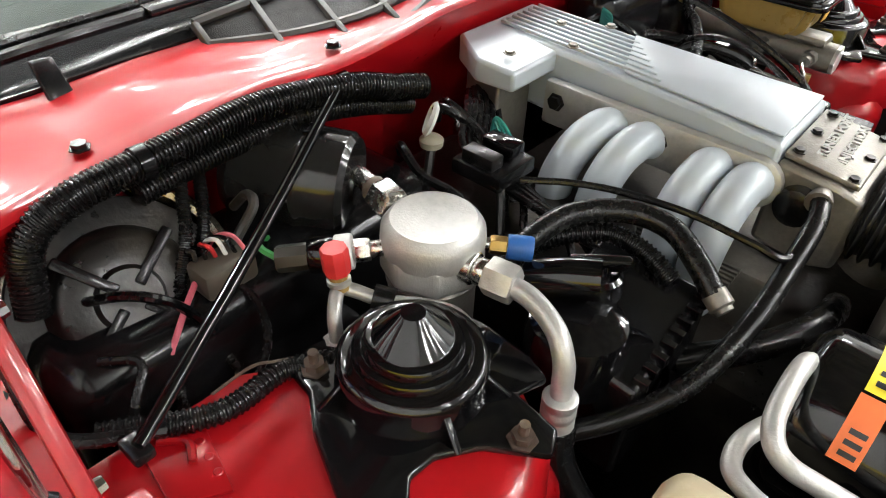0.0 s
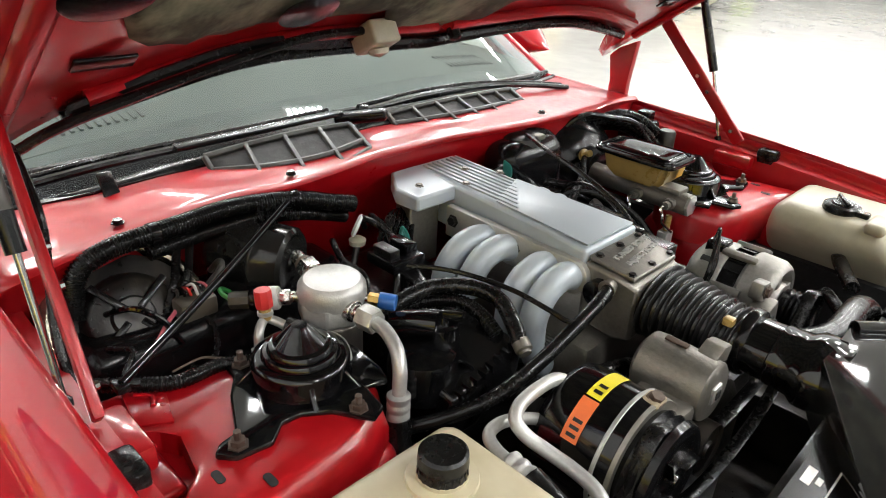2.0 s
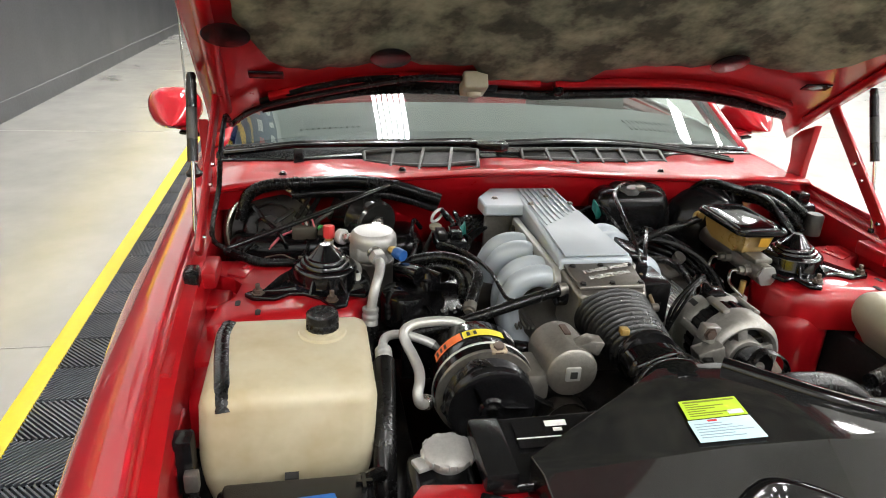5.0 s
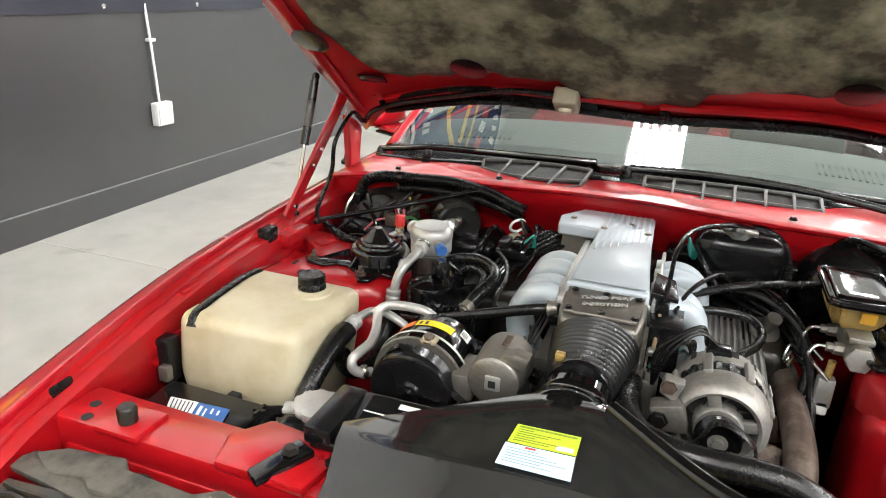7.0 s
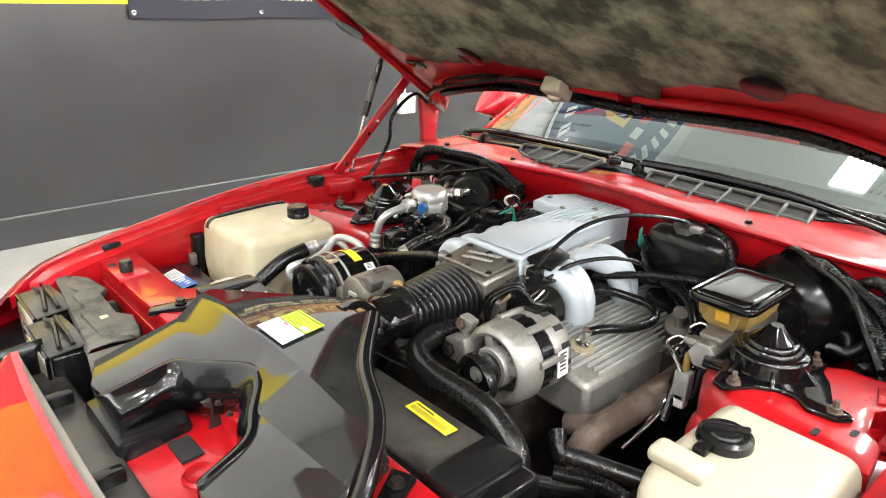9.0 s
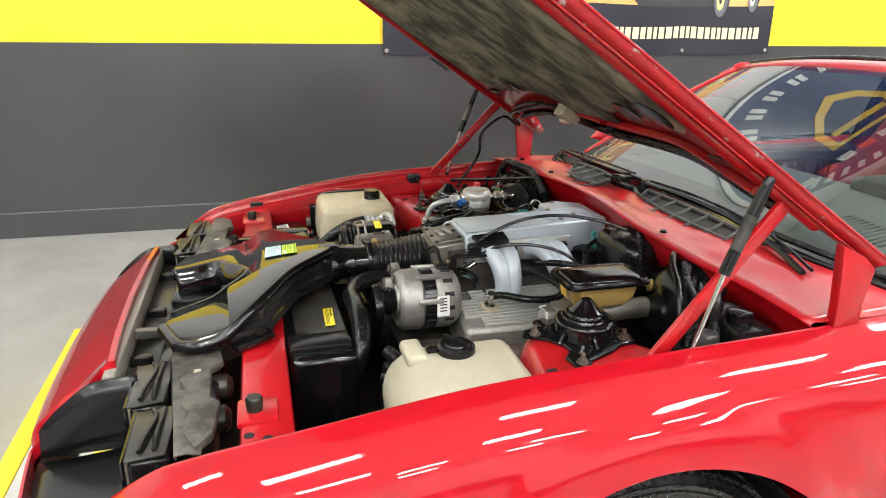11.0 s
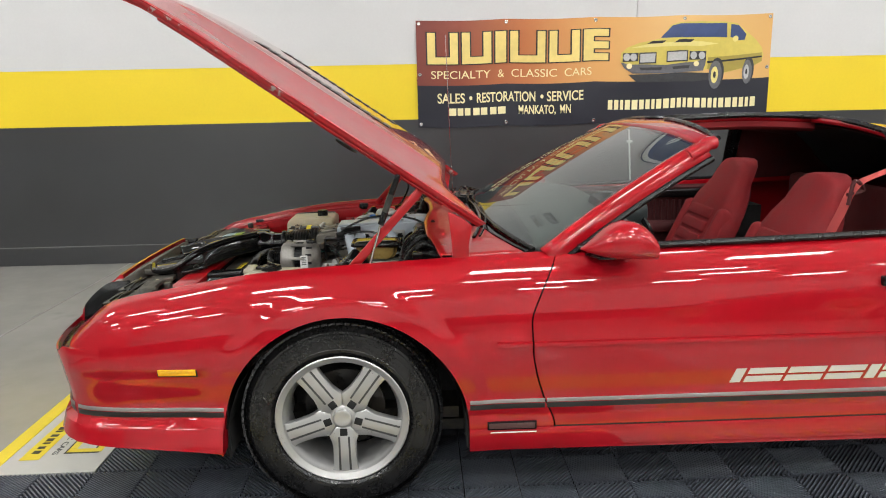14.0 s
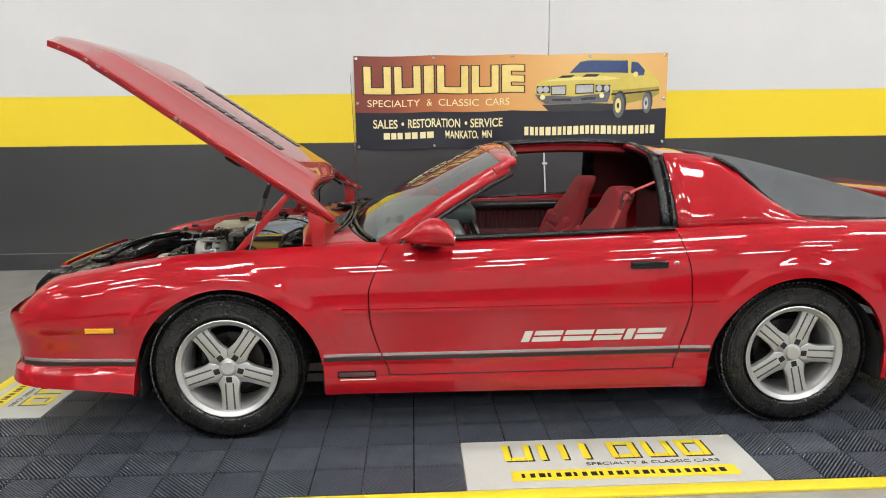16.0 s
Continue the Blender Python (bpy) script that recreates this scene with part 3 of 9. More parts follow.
# front fascia: central nose, with lamp pockets either side
def nose_rows():
    rows = []
    pts = []
    for i in range(61):
        s = i / 60
        y = -0.885 + 1.77 * s
        ay = abs(y)
        # plan x from |y|
        lo, hi = -1.08, -0.6
        for _ in range(40):
            md = (lo + hi) / 2
            if plan_y(md) < ay:
                lo = md
            else:
                hi = md
        pts.append((lo, y))
    for i, (x, y) in enumerate(pts):
        ay = abs(y)
        a, b = pts[max(i - 1, 0)], pts[min(i + 1, 60)]
        d = V((b[0] - a[0], b[1] - a[1], 0)).normalized()
        nrm = V((-d.y, d.x, 0))
        if nrm.x > 0:
            nrm = -nrm
        pocket = 0.41 < ay < 0.80
        zt = 0.728 if ay <= 0.41 else (0.575 if pocket else 0.60)
        row = []
        for k in range(25):
            zb = bottom(x)
            z = zb + (zt - zb) * k / 24
            p = V((x, y, z)) - nrm * fascia_inset(z, ay)
            row.append(p)
        if pocket:
            row += [row[-1] - nrm * 0.006 + V((0, 0, 0.002)), row[-1] - nrm * 0.008 - V((0, 0, 0.02))]
        else:
            row += [row[-1] - nrm * 0.012, row[-1] - nrm * 0.014 - V((0, 0, 0.03))]
        rows.append(row)
    return rows


rows = nose_rows()
part("front_fascia", grid(rows), RED, car, "smooth red front bumper fascia with deep lower valance")
# side strip of fascia between its wrap and the fender
bm = grid([[(x, -(plan_y(x) - (inset_nose(z) if z < 0.35 else inset_side(z if z < 0.5 else 0.5 + (z - 0.5) * 0.375 / (fender_top(x) - 0.5))) - 0.0015), z) for z in np.linspace(bottom(x), fender_top(x), 28)] for x in np.linspace(-0.90, -0.842, 5)])
part("fascia_end", mirror(bm), RED, car)
part("fascia_end", bm, RED, car)

# stripes and mouldings along the side
def strip(xa, xb, za, zb, out, material, name, parent, n=24, label=""):
    rows = []
    for i in range(n + 1):
        x = xa + (xb - xa) * i / n
        rows.append([(x, -(plan_y(x) - inset_side(z) + bulge(x, z) + o), z) for z, o in ((za, 0.0005), (za + (zb - za) * 0.12, out), ((za + zb) / 2, out * 1.15), (zb - (zb - za) * 0.12, out), (zb, 0.0005))])
    bm = grid(rows)
    part(name, mirror(bm), material, parent if parent is car else (dr if parent is dl else fr if parent is fl else qr), label)
    part(name, bm, material, parent, label)


for pa, xa, xb in ((fl, -0.895, -0.385), (fl, 0.430, 0.681), (dl, 0.688, 2.010), (ql, 2.017, 2.155)):
    strip(xa, xb, 0.381, 0.394, 0.0015, STRIPE, "silver_stripe", pa)
    strip(xa, xb, 0.361, 0.379, 0.001, INK, "black_stripe", pa)
nose_rim = []
for y in np.linspace(-0.82, 0.82, 61):
    lo, hi = -1.08, -0.6
    for _ in range(40):
        md = (lo + hi) / 2
        lo, hi = (md, hi) if plan_y(md) < abs(y) else (lo, md)
    nose_rim.append(V((lo, y, 0)))


def nose_strip(za, zb, out, material, name):
    rows = []
    for i, p in enumerate(nose_rim):
        d = (nose_rim[min(i + 1, 60)] - nose_rim[max(i - 1, 0)]).normalized()
        n = V((-d.y, d.x, 0))
        rows.append([p + n * (out - fascia_inset(z, abs(p.y))) + V((0, 0, z)) for z in (za, (za + zb) / 2, zb)])
    part(name, grid(rows), material, car)


nose_strip(0.381, 0.394, 0.002, STRIPE, "silver_stripe")
nose_strip(0.361, 0.379, 0.0015, INK, "black_stripe")
strip(0.520, 0.634, 0.583, 0.603, 0.009, RED, "side_moulding", fl)
strip(0.641, 2.051, 0.583, 0.603, 0.009, RED, "side_moulding", dl)
strip(2.058, 2.17, 0.583, 0.603, 0.009, RED, "side_moulding", ql)
strip(0.430, 2.150, 0.205, 0.286, 0.003, RED, "side_skirt", car, 40, "red lower side skirt")
strip(0.716, 1.993, 0.2865, 0.2915, 0.0012, GAP, "door_gap", dl, 30)
# inner closing sheets behind the panel gaps
for s in (-1, 1):
    for x in (0.704, 2.024):
        part("door_jamb", box((x - 0.09, min(s * 0.855, s * 0.5), 0.26), (x + 0.06, max(s * 0.855, s * 0.5), 0.80)), GAP, car, smooth=0)
part("underbody", box((-0.9, -0.72, 0.20), (3.55, 0.72, 0.24)), GRIME, car, smooth=0)
for s in (-1, 1):
    for cx, r, cz in ARCH:
        rows = []
        for i in range(25):
            a = radians(-6 + 192 * i / 24)
            rows.append([(cx - (r + 0.0) * math.cos(a), s * yy, cz - 0.05 + (r + 0.03) * math.sin(a)) for yy in (0.88, 0.60)])
        part("wheel_liner", grid(rows), mat("liner", (0.01, 0.01, 0.01), 0.9) if cx < 1 and s < 0 else bpy.data.materials["liner"], car)
        for e in (cx - r - 0.012, cx + r - 0.008):
            part("arch_end", box((e, min(s * 0.58, s * 0.868), 0.205), (e + 0.02, max(s * 0.58, s * 0.868), cz + 0.14)), bpy.data.materials["liner"], car, smooth=0)
        part("liner_back", box((cx - r - 0.04, min(s * 0.58, s * 0.60), cz - 0.13), (cx + r + 0.06, max(s * 0.58, s * 0.60), cz + r * 0.9)), bpy.data.materials["liner"], car, smooth=0)

# ---- wheels ----
GROOVE = mat("dark_groove_paint", (0.05, 0.05, 0.05), 0.6)
R_T, HUB_Z = 0.339, 0.328


def wheel():
    w = new("wheel", mesh_of("wheel", lathe((0, -0.055, 0), (0, -1, 0), [(0.0, 0.06), (0.02, 0.072), (0.034, 0.07), (0.036, 0.0)], 24), WHEEL_G))
    w.parent = car

    def sub(name, bm, m, label=""):
        ob = new(name, mesh_of(name, bm, m))
        ob.parent = w
        if label:
            tagged(ob, label)
        return ob

    prof = [(-0.11, 0.222), (-0.118, 0.25), (-0.115, 0.285), (-0.10, 0.308), (-0.085, 0.333), (-0.03, R_T), (0.03, R_T), (0.085, 0.333), (0.10, 0.322), (0.107, 0.312), (0.1105, 0.311), (0.1115, 0.303), (0.115, 0.301), (0.1165, 0.286), (0.1185, 0.285), (0.119, 0.262), (0.1175, 0.252), (0.119, 0.250), (0.117, 0.240), (0.1145, 0.238), (0.108, 0.226), (0.10, 0.220)]
    sub("tyre", lathe((0, 0, 0), (0, -1, 0), prof, 72, False), TYRE, "black road tyre with block tread")
    # tread blocks
    bms = []
    for i in range(84):
        a = 2 * math.pi * i / 84
        for j, y in enumerate((-0.088, -0.045, 0.0, 0.045, 0.088)):
            aa = a + (0.02 if j % 2 else 0)
            rr = R_T - (0.004 if abs(y) > 0.08 else 0)
            b = box((-0.0105, -0.019, -0.004), (0.0105, 0.019, 0.0035))
            bmesh.ops.transform(b, matrix=Matrix.Rotation(aa, 4, "Y") @ Matrix.Translation((0, y, rr)) @ Matrix.Rotation(0.35 if j < 2 else -0.35 if j > 2 else 0.2, 4, "Z"), verts=b.verts)
            bms.append(b)
    big = bmesh.new()
    for b in bms:
        me = bpy.data.meshes.new("t")
        b.to_mesh(me)
        b.free()
        big.from_mesh(me)
        bpy.data.meshes.remove(me)
    ob = sub("tread", big, TYRE)
    tagged(ob, kind="stuff")
    sub("rim", lathe((0, 0, 0), (0, -1, 0), [(-0.10, 0.20), (0.06, 0.185), (0.09, 0.197), (0.098, 0.203), (0.106, 0.206), (0.113, 0.222), (0.116, 0.226), (0.118, 0.222), (0.109, 0.203), (0.10, 0.199)], 64, False), WHEEL, "machined bright alloy rim")
    sub("brake_disc", lathe((0, 0.0, 0), (0, -1, 0), [(0, 0.14), (0.012, 0.14), (0.013, 0.05), (0.03, 0.05)], 40), GRIME)
    sub("barrel", lathe((0, 0.09, 0), (0, -1, 0), [(0, 0.19), (0.01, 0.0)], 40), bpy.data.materials["liner"])
    for k in range(5):
        rot = Matrix.Rotation(2 * math.pi * k / 5, 4, "Y")
        o = [(-0.026, 0.036), (-0.050, 0.069), (-0.0435, 0.088), (-0.0395, 0.108), (-0.039, 0.165), (-0.042, 0.187), (-0.050, 0.2045), (0.050, 0.2045), (0.042, 0.187), (0.039, 0.165), (0.0395, 0.108), (0.0435, 0.088), (0.050, 0.069), (0.026, 0.036)]
        b = slab([(x, -0.098, -z) for x, z in o], (0, 1, 0), 0.03, 0.004)
        bmesh.ops.transform(b, matrix=rot, verts=b.verts)
        sub("spoke", b, WHEEL, "flat machined silver spoke with dark grooves")
        for dx in (-0.0165, 0.0165):
            b = slab([(dx - 0.0032, -0.095, -0.072), (dx * 1.08 - 0.0038, -0.095, -0.196), (dx * 1.08 + 0.0038, -0.095, -0.196), (dx + 0.0032, -0.095, -0.072)], (0, -1, 0), 0.0036)
            bmesh.ops.transform(b, matrix=rot, verts=b.verts)
            sub("groove", b, GROOVE, "dark grey groove")
        # Dark block stands in for the shade inside a lug recess.
        b = box((-0.0145, -0.0990, -0.070), (0.0145, -0.085, -0.040), 0.004)
        bmesh.ops.transform(b, matrix=rot, verts=b.verts)
        sub("lug_recess_shade", b, bpy.data.materials["liner"])
    sub("hub", lathe((0, -0.07, 0), (0, -1, 0), [(0, 0.050), (0.024, 0.044), (0.0290, 0.036), (0.0294, 0.0)], 30), WHEEL)
    sub("cap", lathe((0, -0.105, 0), (0, -1, 0), [(-0.006, 0.033), (0.004, 0.031), (0.006, 0.027), (0.0055, 0.024), (0.0055, 0.0)], 30), WHEEL, "round centre cap")
    return w


w0 = wheel()
w0.location = (0, -0.762, HUB_Z)
w0.rotation_euler = (0, 0, 0)
for x, y, a in ((2.565, -0.762, -14), (0, 0.762, 40), (2.565, 0.762, 10)):
    copy_thing(w0, pose(x, y, HUB_Z, 0, a, 0 if y < 0 else 180)).parent = car

# ---- glass house ----
ws_low = lambda y: V((0.535 + 0.145 * (abs(y) / 0.80) ** 3, y, 0.920 - 0.049 * (abs(y) / 0.80) ** 3))
ws_top = lambda y: V((1.20 + 0.04 * (abs(y) / 0.675) ** 2, y, 1.248 - 0.043 * (abs(y) / 0.675) ** 3))


def ws_point(s, t):
    a, b = ws_low(-0.80 + 1.60 * s), ws_top(-0.675 + 1.35 * s)
    p = a.lerp(b, t)
    p.z += 0.015 * 4 * t * (1 - t)
    return p


bm = grid([[ws_point(i / 24, j / 12) for j in range(13)] for i in range(25)])
shield = part("windscreen", bm, PANE, car, "raked tinted windscreen reflecting the hall")
shield.visible_shadow = False
for s in (0.0, 1.0):
    pts = [ws_point(s, j / 12) for j in range(0, 13)]
    sg = -1 if s == 0 else 1
    rows = []
    for p in pts:
        rows.append([p + V((-0.004, -sg * 0.02, 0.006)), p + V((0.0, sg * 0.004, 0.009)), p + V((0.012, sg * 0.020, 0.002)), p + V((0.028, sg * 0.030, -0.018)), p + V((0.042, sg * 0.026, -0.038)), p + V((0.055, sg * 0.0, -0.045))])
    part("windscreen_pillar", grid(rows), RED, car, "slim red windscreen pillar", solid=0.004)
    part("pillar_seal", tube([p + V((0.046, sg * 0.022, -0.046)) for p in pts], 0.013, 8, 2), RUBBER, car, "black rubber weatherstrip")
# header, centre bar and rear roof
def roof_z(x, y):
    return 1.282 - 0.05 * (abs(y) / 0.62) ** 2.2 - 0.045 * ((x - 1.65) / 0.6) ** 2


def roof_patch(name, xa, xb, ya, yb, n=8, k=8, m=RED):
    bm = grid([[(x, y, roof_z(x, y)) for y in np.linspace(ya, yb, k + 1)] for x in np.linspace(xa, xb, n + 1)])
    return part(name, bm, m, car, solid=0.02)


def header_pt(y, t):
    """The rail over the windscreen, from the glass to the open roof."""
    a = ws_top(y) + V((0.0, 0, 0.003))
    b = V((1.33 - 0.03 * (abs(y) / 0.69) ** 2, y, roof_z(1.33, y * 0.62 / 0.69) + 0.004))
    p = a.lerp(b, t)
    p.z += 0.008 * 4 * t * (1 - t)
    return p


part("roof_header", grid([[header_pt(y, t) for t in np.linspace(0, 1, 6)] for y in np.linspace(-0.69, 0.69, 21)]), RED, car, "red roof rail over the windscreen", solid=0.02)
for s in (-1, 1):
    ends = [ws_point(0.0 if s < 0 else 1.0, t) + V((0.018, s * 0.014, -0.008)) for t in (0.90, 0.96, 1.0)]
    part("header_corner", tube(ends + [header_pt(s * 0.685, 0.45) + V((0, 0, -0.014)), header_pt(s * 0.675, 0.95) + V((0, 0, -0.014))], 0.024, 12, 6), RED, car, "red corner of the roof rail")
roof_patch("roof_centre_bar", 1.325, 1.98, -0.075, 0.075)
roof_patch("rear_roof", 1.98, 2.26, -0.635, 0.635, 6, 16)
part("headliner", grid([[(x, y, roof_z(x, y) - 0.03) for y in np.linspace(-0.62, 0.62, 13)] for x in np.linspace(1.985, 2.25, 4)]), CARPET, car, "dark red headliner")
part("roof_bar_trim", grid([[(x, y, roof_z(x, 0) - d) for y, d in ((-0.072, 0.022), (-0.07, 0.045), (-0.05, 0.058), (0.05, 0.058), (0.07, 0.045), (0.072, 0.022))] for x in np.linspace(1.31, 2.0, 10)]), CLOTH, car, "padded red lining under the roof bar")
for s in (-1, 1):
    part("roof_seal", tube([(x, y, roof_z(x, y) + 0.004) for x, y in ((1.98, s * 0.62), (1.985, s * 0.35), (1.975, s * 0.10), (1.70, s * 0.085), (1.36, s * 0.09))] + [header_pt(s * y, 1.0) + V((0.004, 0, 0.003)) for y in (0.2, 0.35, 0.5, 0.6, 0.69)], 0.011, 8, 6), RUBBER, car, "black rubber roof seal")
    # door pillar behind the window, black seal and red sail panel
    part("rear_pillar_seal", grid([[(x + dx, s * (y - dy), z) for dx, dy in ((0.016, 0.012), (0.004, 0.004), (-0.012, 0.008), (-0.018, 0.020), (-0.030, 0.014), (-0.052, 0.016), (-0.066, 0.030))] for x, y, z in ((2.0, 0.640, 1.232), (2.008, 0.668, 1.185), (2.016, 0.705, 1.120), (2.022, 0.742, 1.040), (2.024, 0.775, 0.960), (2.022, 0.802, 0.890))]), RUBBER, car, "black rubber door seal", solid=0.008)
    low = [V((x, s * (plan_y(x) - 0.125), fender_top(x))) for x in (2.03, 2.1, 2.2, 2.3, 2.42, 2.55, 2.66, 2.8)]
    high = [V(p) for p in ((2.0, s * 0.635, 1.240), (2.07, s * 0.632, 1.238), (2.16, s * 0.63, 1.232), (2.25, s * 0.64, 1.211), (2.34, s * 0.668, 1.153), (2.45, s * 0.685, 1.056), (2.61, s * 0.70, 0.944), (2.78, s * 0.72, 0.934))]
    rows = []
    for a, b in zip(low, high):
        r = []
        for k in range(9):
            t = k / 8
            p = a.lerp(b, t)
            p.y += s * 0.022 * 4 * t * (1 - t)
            r.append(p)
        rows.append(r)
    part("sail_panel", grid(rows), RED, car, "smooth red rear roof pillar", solid=0.003)
    part("pillar_trim", grid([[p + V((0, -s * 0.014, -0.006)) for p in r] for r in rows]), CARPET, car, "dark red pillar lining")
    deck = [[V((x, s * (plan_y(x) - 0.125), fender_top(x))), V((x, s * (plan_y(x) - 0.155), fender_top(x) + 0.006)), V((x, s * 0.62, fender_top(x) - 0.006))] for x in np.linspace(2.6, 3.7, 12)]
    part("rear_deck_edge", grid(deck), RED, car)
hatch = []
hatch_mid = spline([(2.24, 1.240), (2.38, 1.224), (2.52, 1.203), (2.81, 1.132), (3.05, 1.065), (3.25, 0.998), (3.45, 0.945)])
hatch_edge = spline([(2.24, 1.214), (2.29, 1.190), (2.34, 1.155), (2.40, 1.100), (2.47, 1.038), (2.56, 0.968), (2.62, 0.940), (2.80, 0.932), (3.02, 0.922), (3.45, 0.918)])
hatch_half = spline([(2.24, 0.637), (2.34, 0.668), (2.45, 0.685), (2.61, 0.70), (2.80, 0.72), (3.45, 0.73)])
for x in np.linspace(2.24, 3.45, 31):
    hatch.append([(x, hatch_half(x) * u, hatch_edge(x) + (hatch_mid(x) - hatch_edge(x)) * (1 - abs(u) ** 3.2)) for u in [math.sin(q) for q in np.linspace(-math.pi / 2, math.pi / 2, 31)]])
part("rear_hatch", grid(hatch), COVER, car, "sloping rear hatch in matt grey", solid=0.01)
for s in (-1, 1):
    part("hatch_seal", tube([(x, s * (hatch_half(x) + 0.003), hatch_edge(x) + 0.002) for x in (2.24, 2.283, 2.34, 2.414, 2.50, 2.61, 2.80, 3.02, 3.24, 3.45)], 0.009, 8, 6), RUBBER, car, "black rubber hatch seal")
part("rear_deck", box((3.35, -0.74, 0.86), (3.74, 0.74, 0.925), 0.02), RED, car)
part("rear_spoiler", box((3.45, -0.80, 0.93), (3.80, 0.80, 0.99), 0.02), RED, car)
part("rear_bumper", box((3.45, -0.80, 0.30), (3.75, 0.80, 0.88), 0.04), RED, car)

# ---- interior ----
DEFROST = mat("dark_teal_plastic", (0.022, 0.030, 0.030), 0.5, 0, 0.15, 40, 4)
part("cabin_floor", box((0.75, -0.72, 0.24), (2.4, 0.72, 0.30)), CARPET, car, smooth=0)
part("rear_trim", box((2.32, -0.70, 0.28), (2.40, 0.70, 0.95), 0.03), CARPET, car)
part("cargo_floor", box((2.38, -0.68, 0.55), (3.4, 0.68, 0.60)), CARPET, car, smooth=0)
part("tunnel", box((0.75, -0.13, 0.30), (2.3, 0.13, 0.52), 0.04), CARPET, car)
bm = grid([[(x, y, z - 0.04 * (abs(y) / 0.76) ** 3) for x, z in ((0.668, 0.900), (0.669, 0.924), (0.74, 0.942), (0.93, 0.955), (1.05, 0.94), (1.09, 0.86), (1.07, 0.72), (0.98, 0.55))] for y in np.linspace(-0.76, 0.76, 17)])
part("defroster_panel", grid([[(x + 0.07 * (abs(y) / 0.78) ** 3 * (0.668 - x) / 0.118, y, z - 0.045 * (abs(y) / 0.76) ** 3) for x, z in ((0.55, 0.895), (0.60, 0.905), (0.635, 0.914), (0.667, 0.926))] for y in np.linspace(-0.76, 0.76, 17)]), DEFROST, car, "dark defroster panel at the foot of the windscreen", solid=0.01)
dash = part("dashboard", bm, DASH, car, "grey dashboard top under the windscreen", solid=0.02)
for s in (-0.50, 0.50):
    for i in range(11):
        y = s - 0.08 + i * 0.016
        part("vent_slot", bar((0.705, y, 0.9345 - 0.04 * (abs(y) / 0.76) ** 3), (0.785, y, 0.9465 - 0.04 * (abs(y) / 0.76) ** 3), 0.006, 0.004), DEFROST, dash, smooth=0)
part("binnacle", box((0.98, -0.52, 0.90), (1.14, -0.20, 0.985), 0.025), DEFROST, dash)
for s in (-1, 1):
    rows = [[(x, s * (0.80 - 0.02 * k), z) for k, z in ((0, 0.885), (2, 0.87), (1, 0.75), (3, 0.6), (3, 0.35))] for x in np.linspace(0.85, 2.0, 10)]
    dp = part("door_trim", grid(rows), RED_TRIM, car, "pleated red door trim", solid=0.02)
    for i in range(30):
        x = 0.92 + 0.036 * i
        part("pleat", tube([(x, s * 0.766, 0.80), (x, s * 0.768, 0.72), (x, s * 0.750, 0.62)], 0.016, 8, 2, flat=0.5), RED_TRIM, dp)
    part("door_ledge", box((0.86, min(s * 0.735, s * 0.795), 0.815), (1.99, max(s * 0.735, s * 0.795), 0.862), 0.014, 3), BLACK_SATIN, dp, "black padded door top")
    part("armrest", box((1.2, min(s * 0.66, s * 0.75), 0.63), (1.8, max(s * 0.66, s * 0.75), 0.69), 0.02), RED_TRIM, dp)
    part("window_seal", tube([(0.80, s * 0.815, 0.885), (1.2, s * 0.82, 0.892), (1.6, s * 0.822, 0.902), (2.0, s * 0.82, 0.913)], 0.012, 8, 4), RUBBER, car, "black window sill seal")


def seat(s):
    st = new("seat", mesh_of("seat", box((1.18, s - 0.25, 0.34), (1.66, s + 0.25, 0.52), 0.05, 4), CLOTH))
    st.parent = car
    tagged(st, "red cloth bucket seat")

    def sub(nm, bm, m=CLOTH):
        ob = new(nm, mesh_of(nm, bm, m))
        ob.parent = st

    prof = [(0.0, 0.24), (0.15, 0.255), (0.32, 0.25), (0.42, 0.228), (0.50, 0.195), (0.57, 0.172), (0.63, 0.158), (0.67, 0.140), (0.695, 0.105), (0.705, 0.06)]
    rows = []
    for d, w in prof:
        c = V((1.62 + d * 0.40, s, 0.46 + d * 0.85))
        ring = []
        for k in range(16):
            a = 2 * math.pi * k / 16
            ca, sa = math.cos(a), math.sin(a)
            ring.append(c + V((0.075 * (abs(sa) ** 0.6) * (1 if sa > 0 else -1) * (1 - 0.35 * (d > 0.5)), w * (abs(ca) ** 0.6) * (1 if ca > 0 else -1), 0)))
        rows.append(ring + [ring[0]])
    bm = grid(rows)
    bmesh.ops.remove_doubles(bm, verts=bm.verts, dist=1e-5)
    bmesh.ops.holes_fill(bm, edges=[e for e in bm.edges if e.is_boundary], sides=40)
    sub("backrest", bm)
    for i in range(5):
        d = 0.10 + i * 0.075
        sub("pleat", box((-0.012, -0.13, -0.03), (0.012, 0.13, 0.03), 0.011, 3, Matrix.Translation((1.62 + d * 0.40 - 0.072, s, 0.46 + d * 0.85)) @ pose(0, 0, 0, 0, 25, 0)))
    for q in (-1, 1):
        sub("bolster", box((-0.05, -0.035, -0.17), (0.06, 0.035, 0.17), 0.032, 4, Matrix.Translation((1.62 + 0.25 * 0.40 - 0.03, s + q * 0.195, 0.46 + 0.25 * 0.85)) @ pose(0, 0, 0, 0, 25, 0)))


seat(-0.37)
seat(0.37)
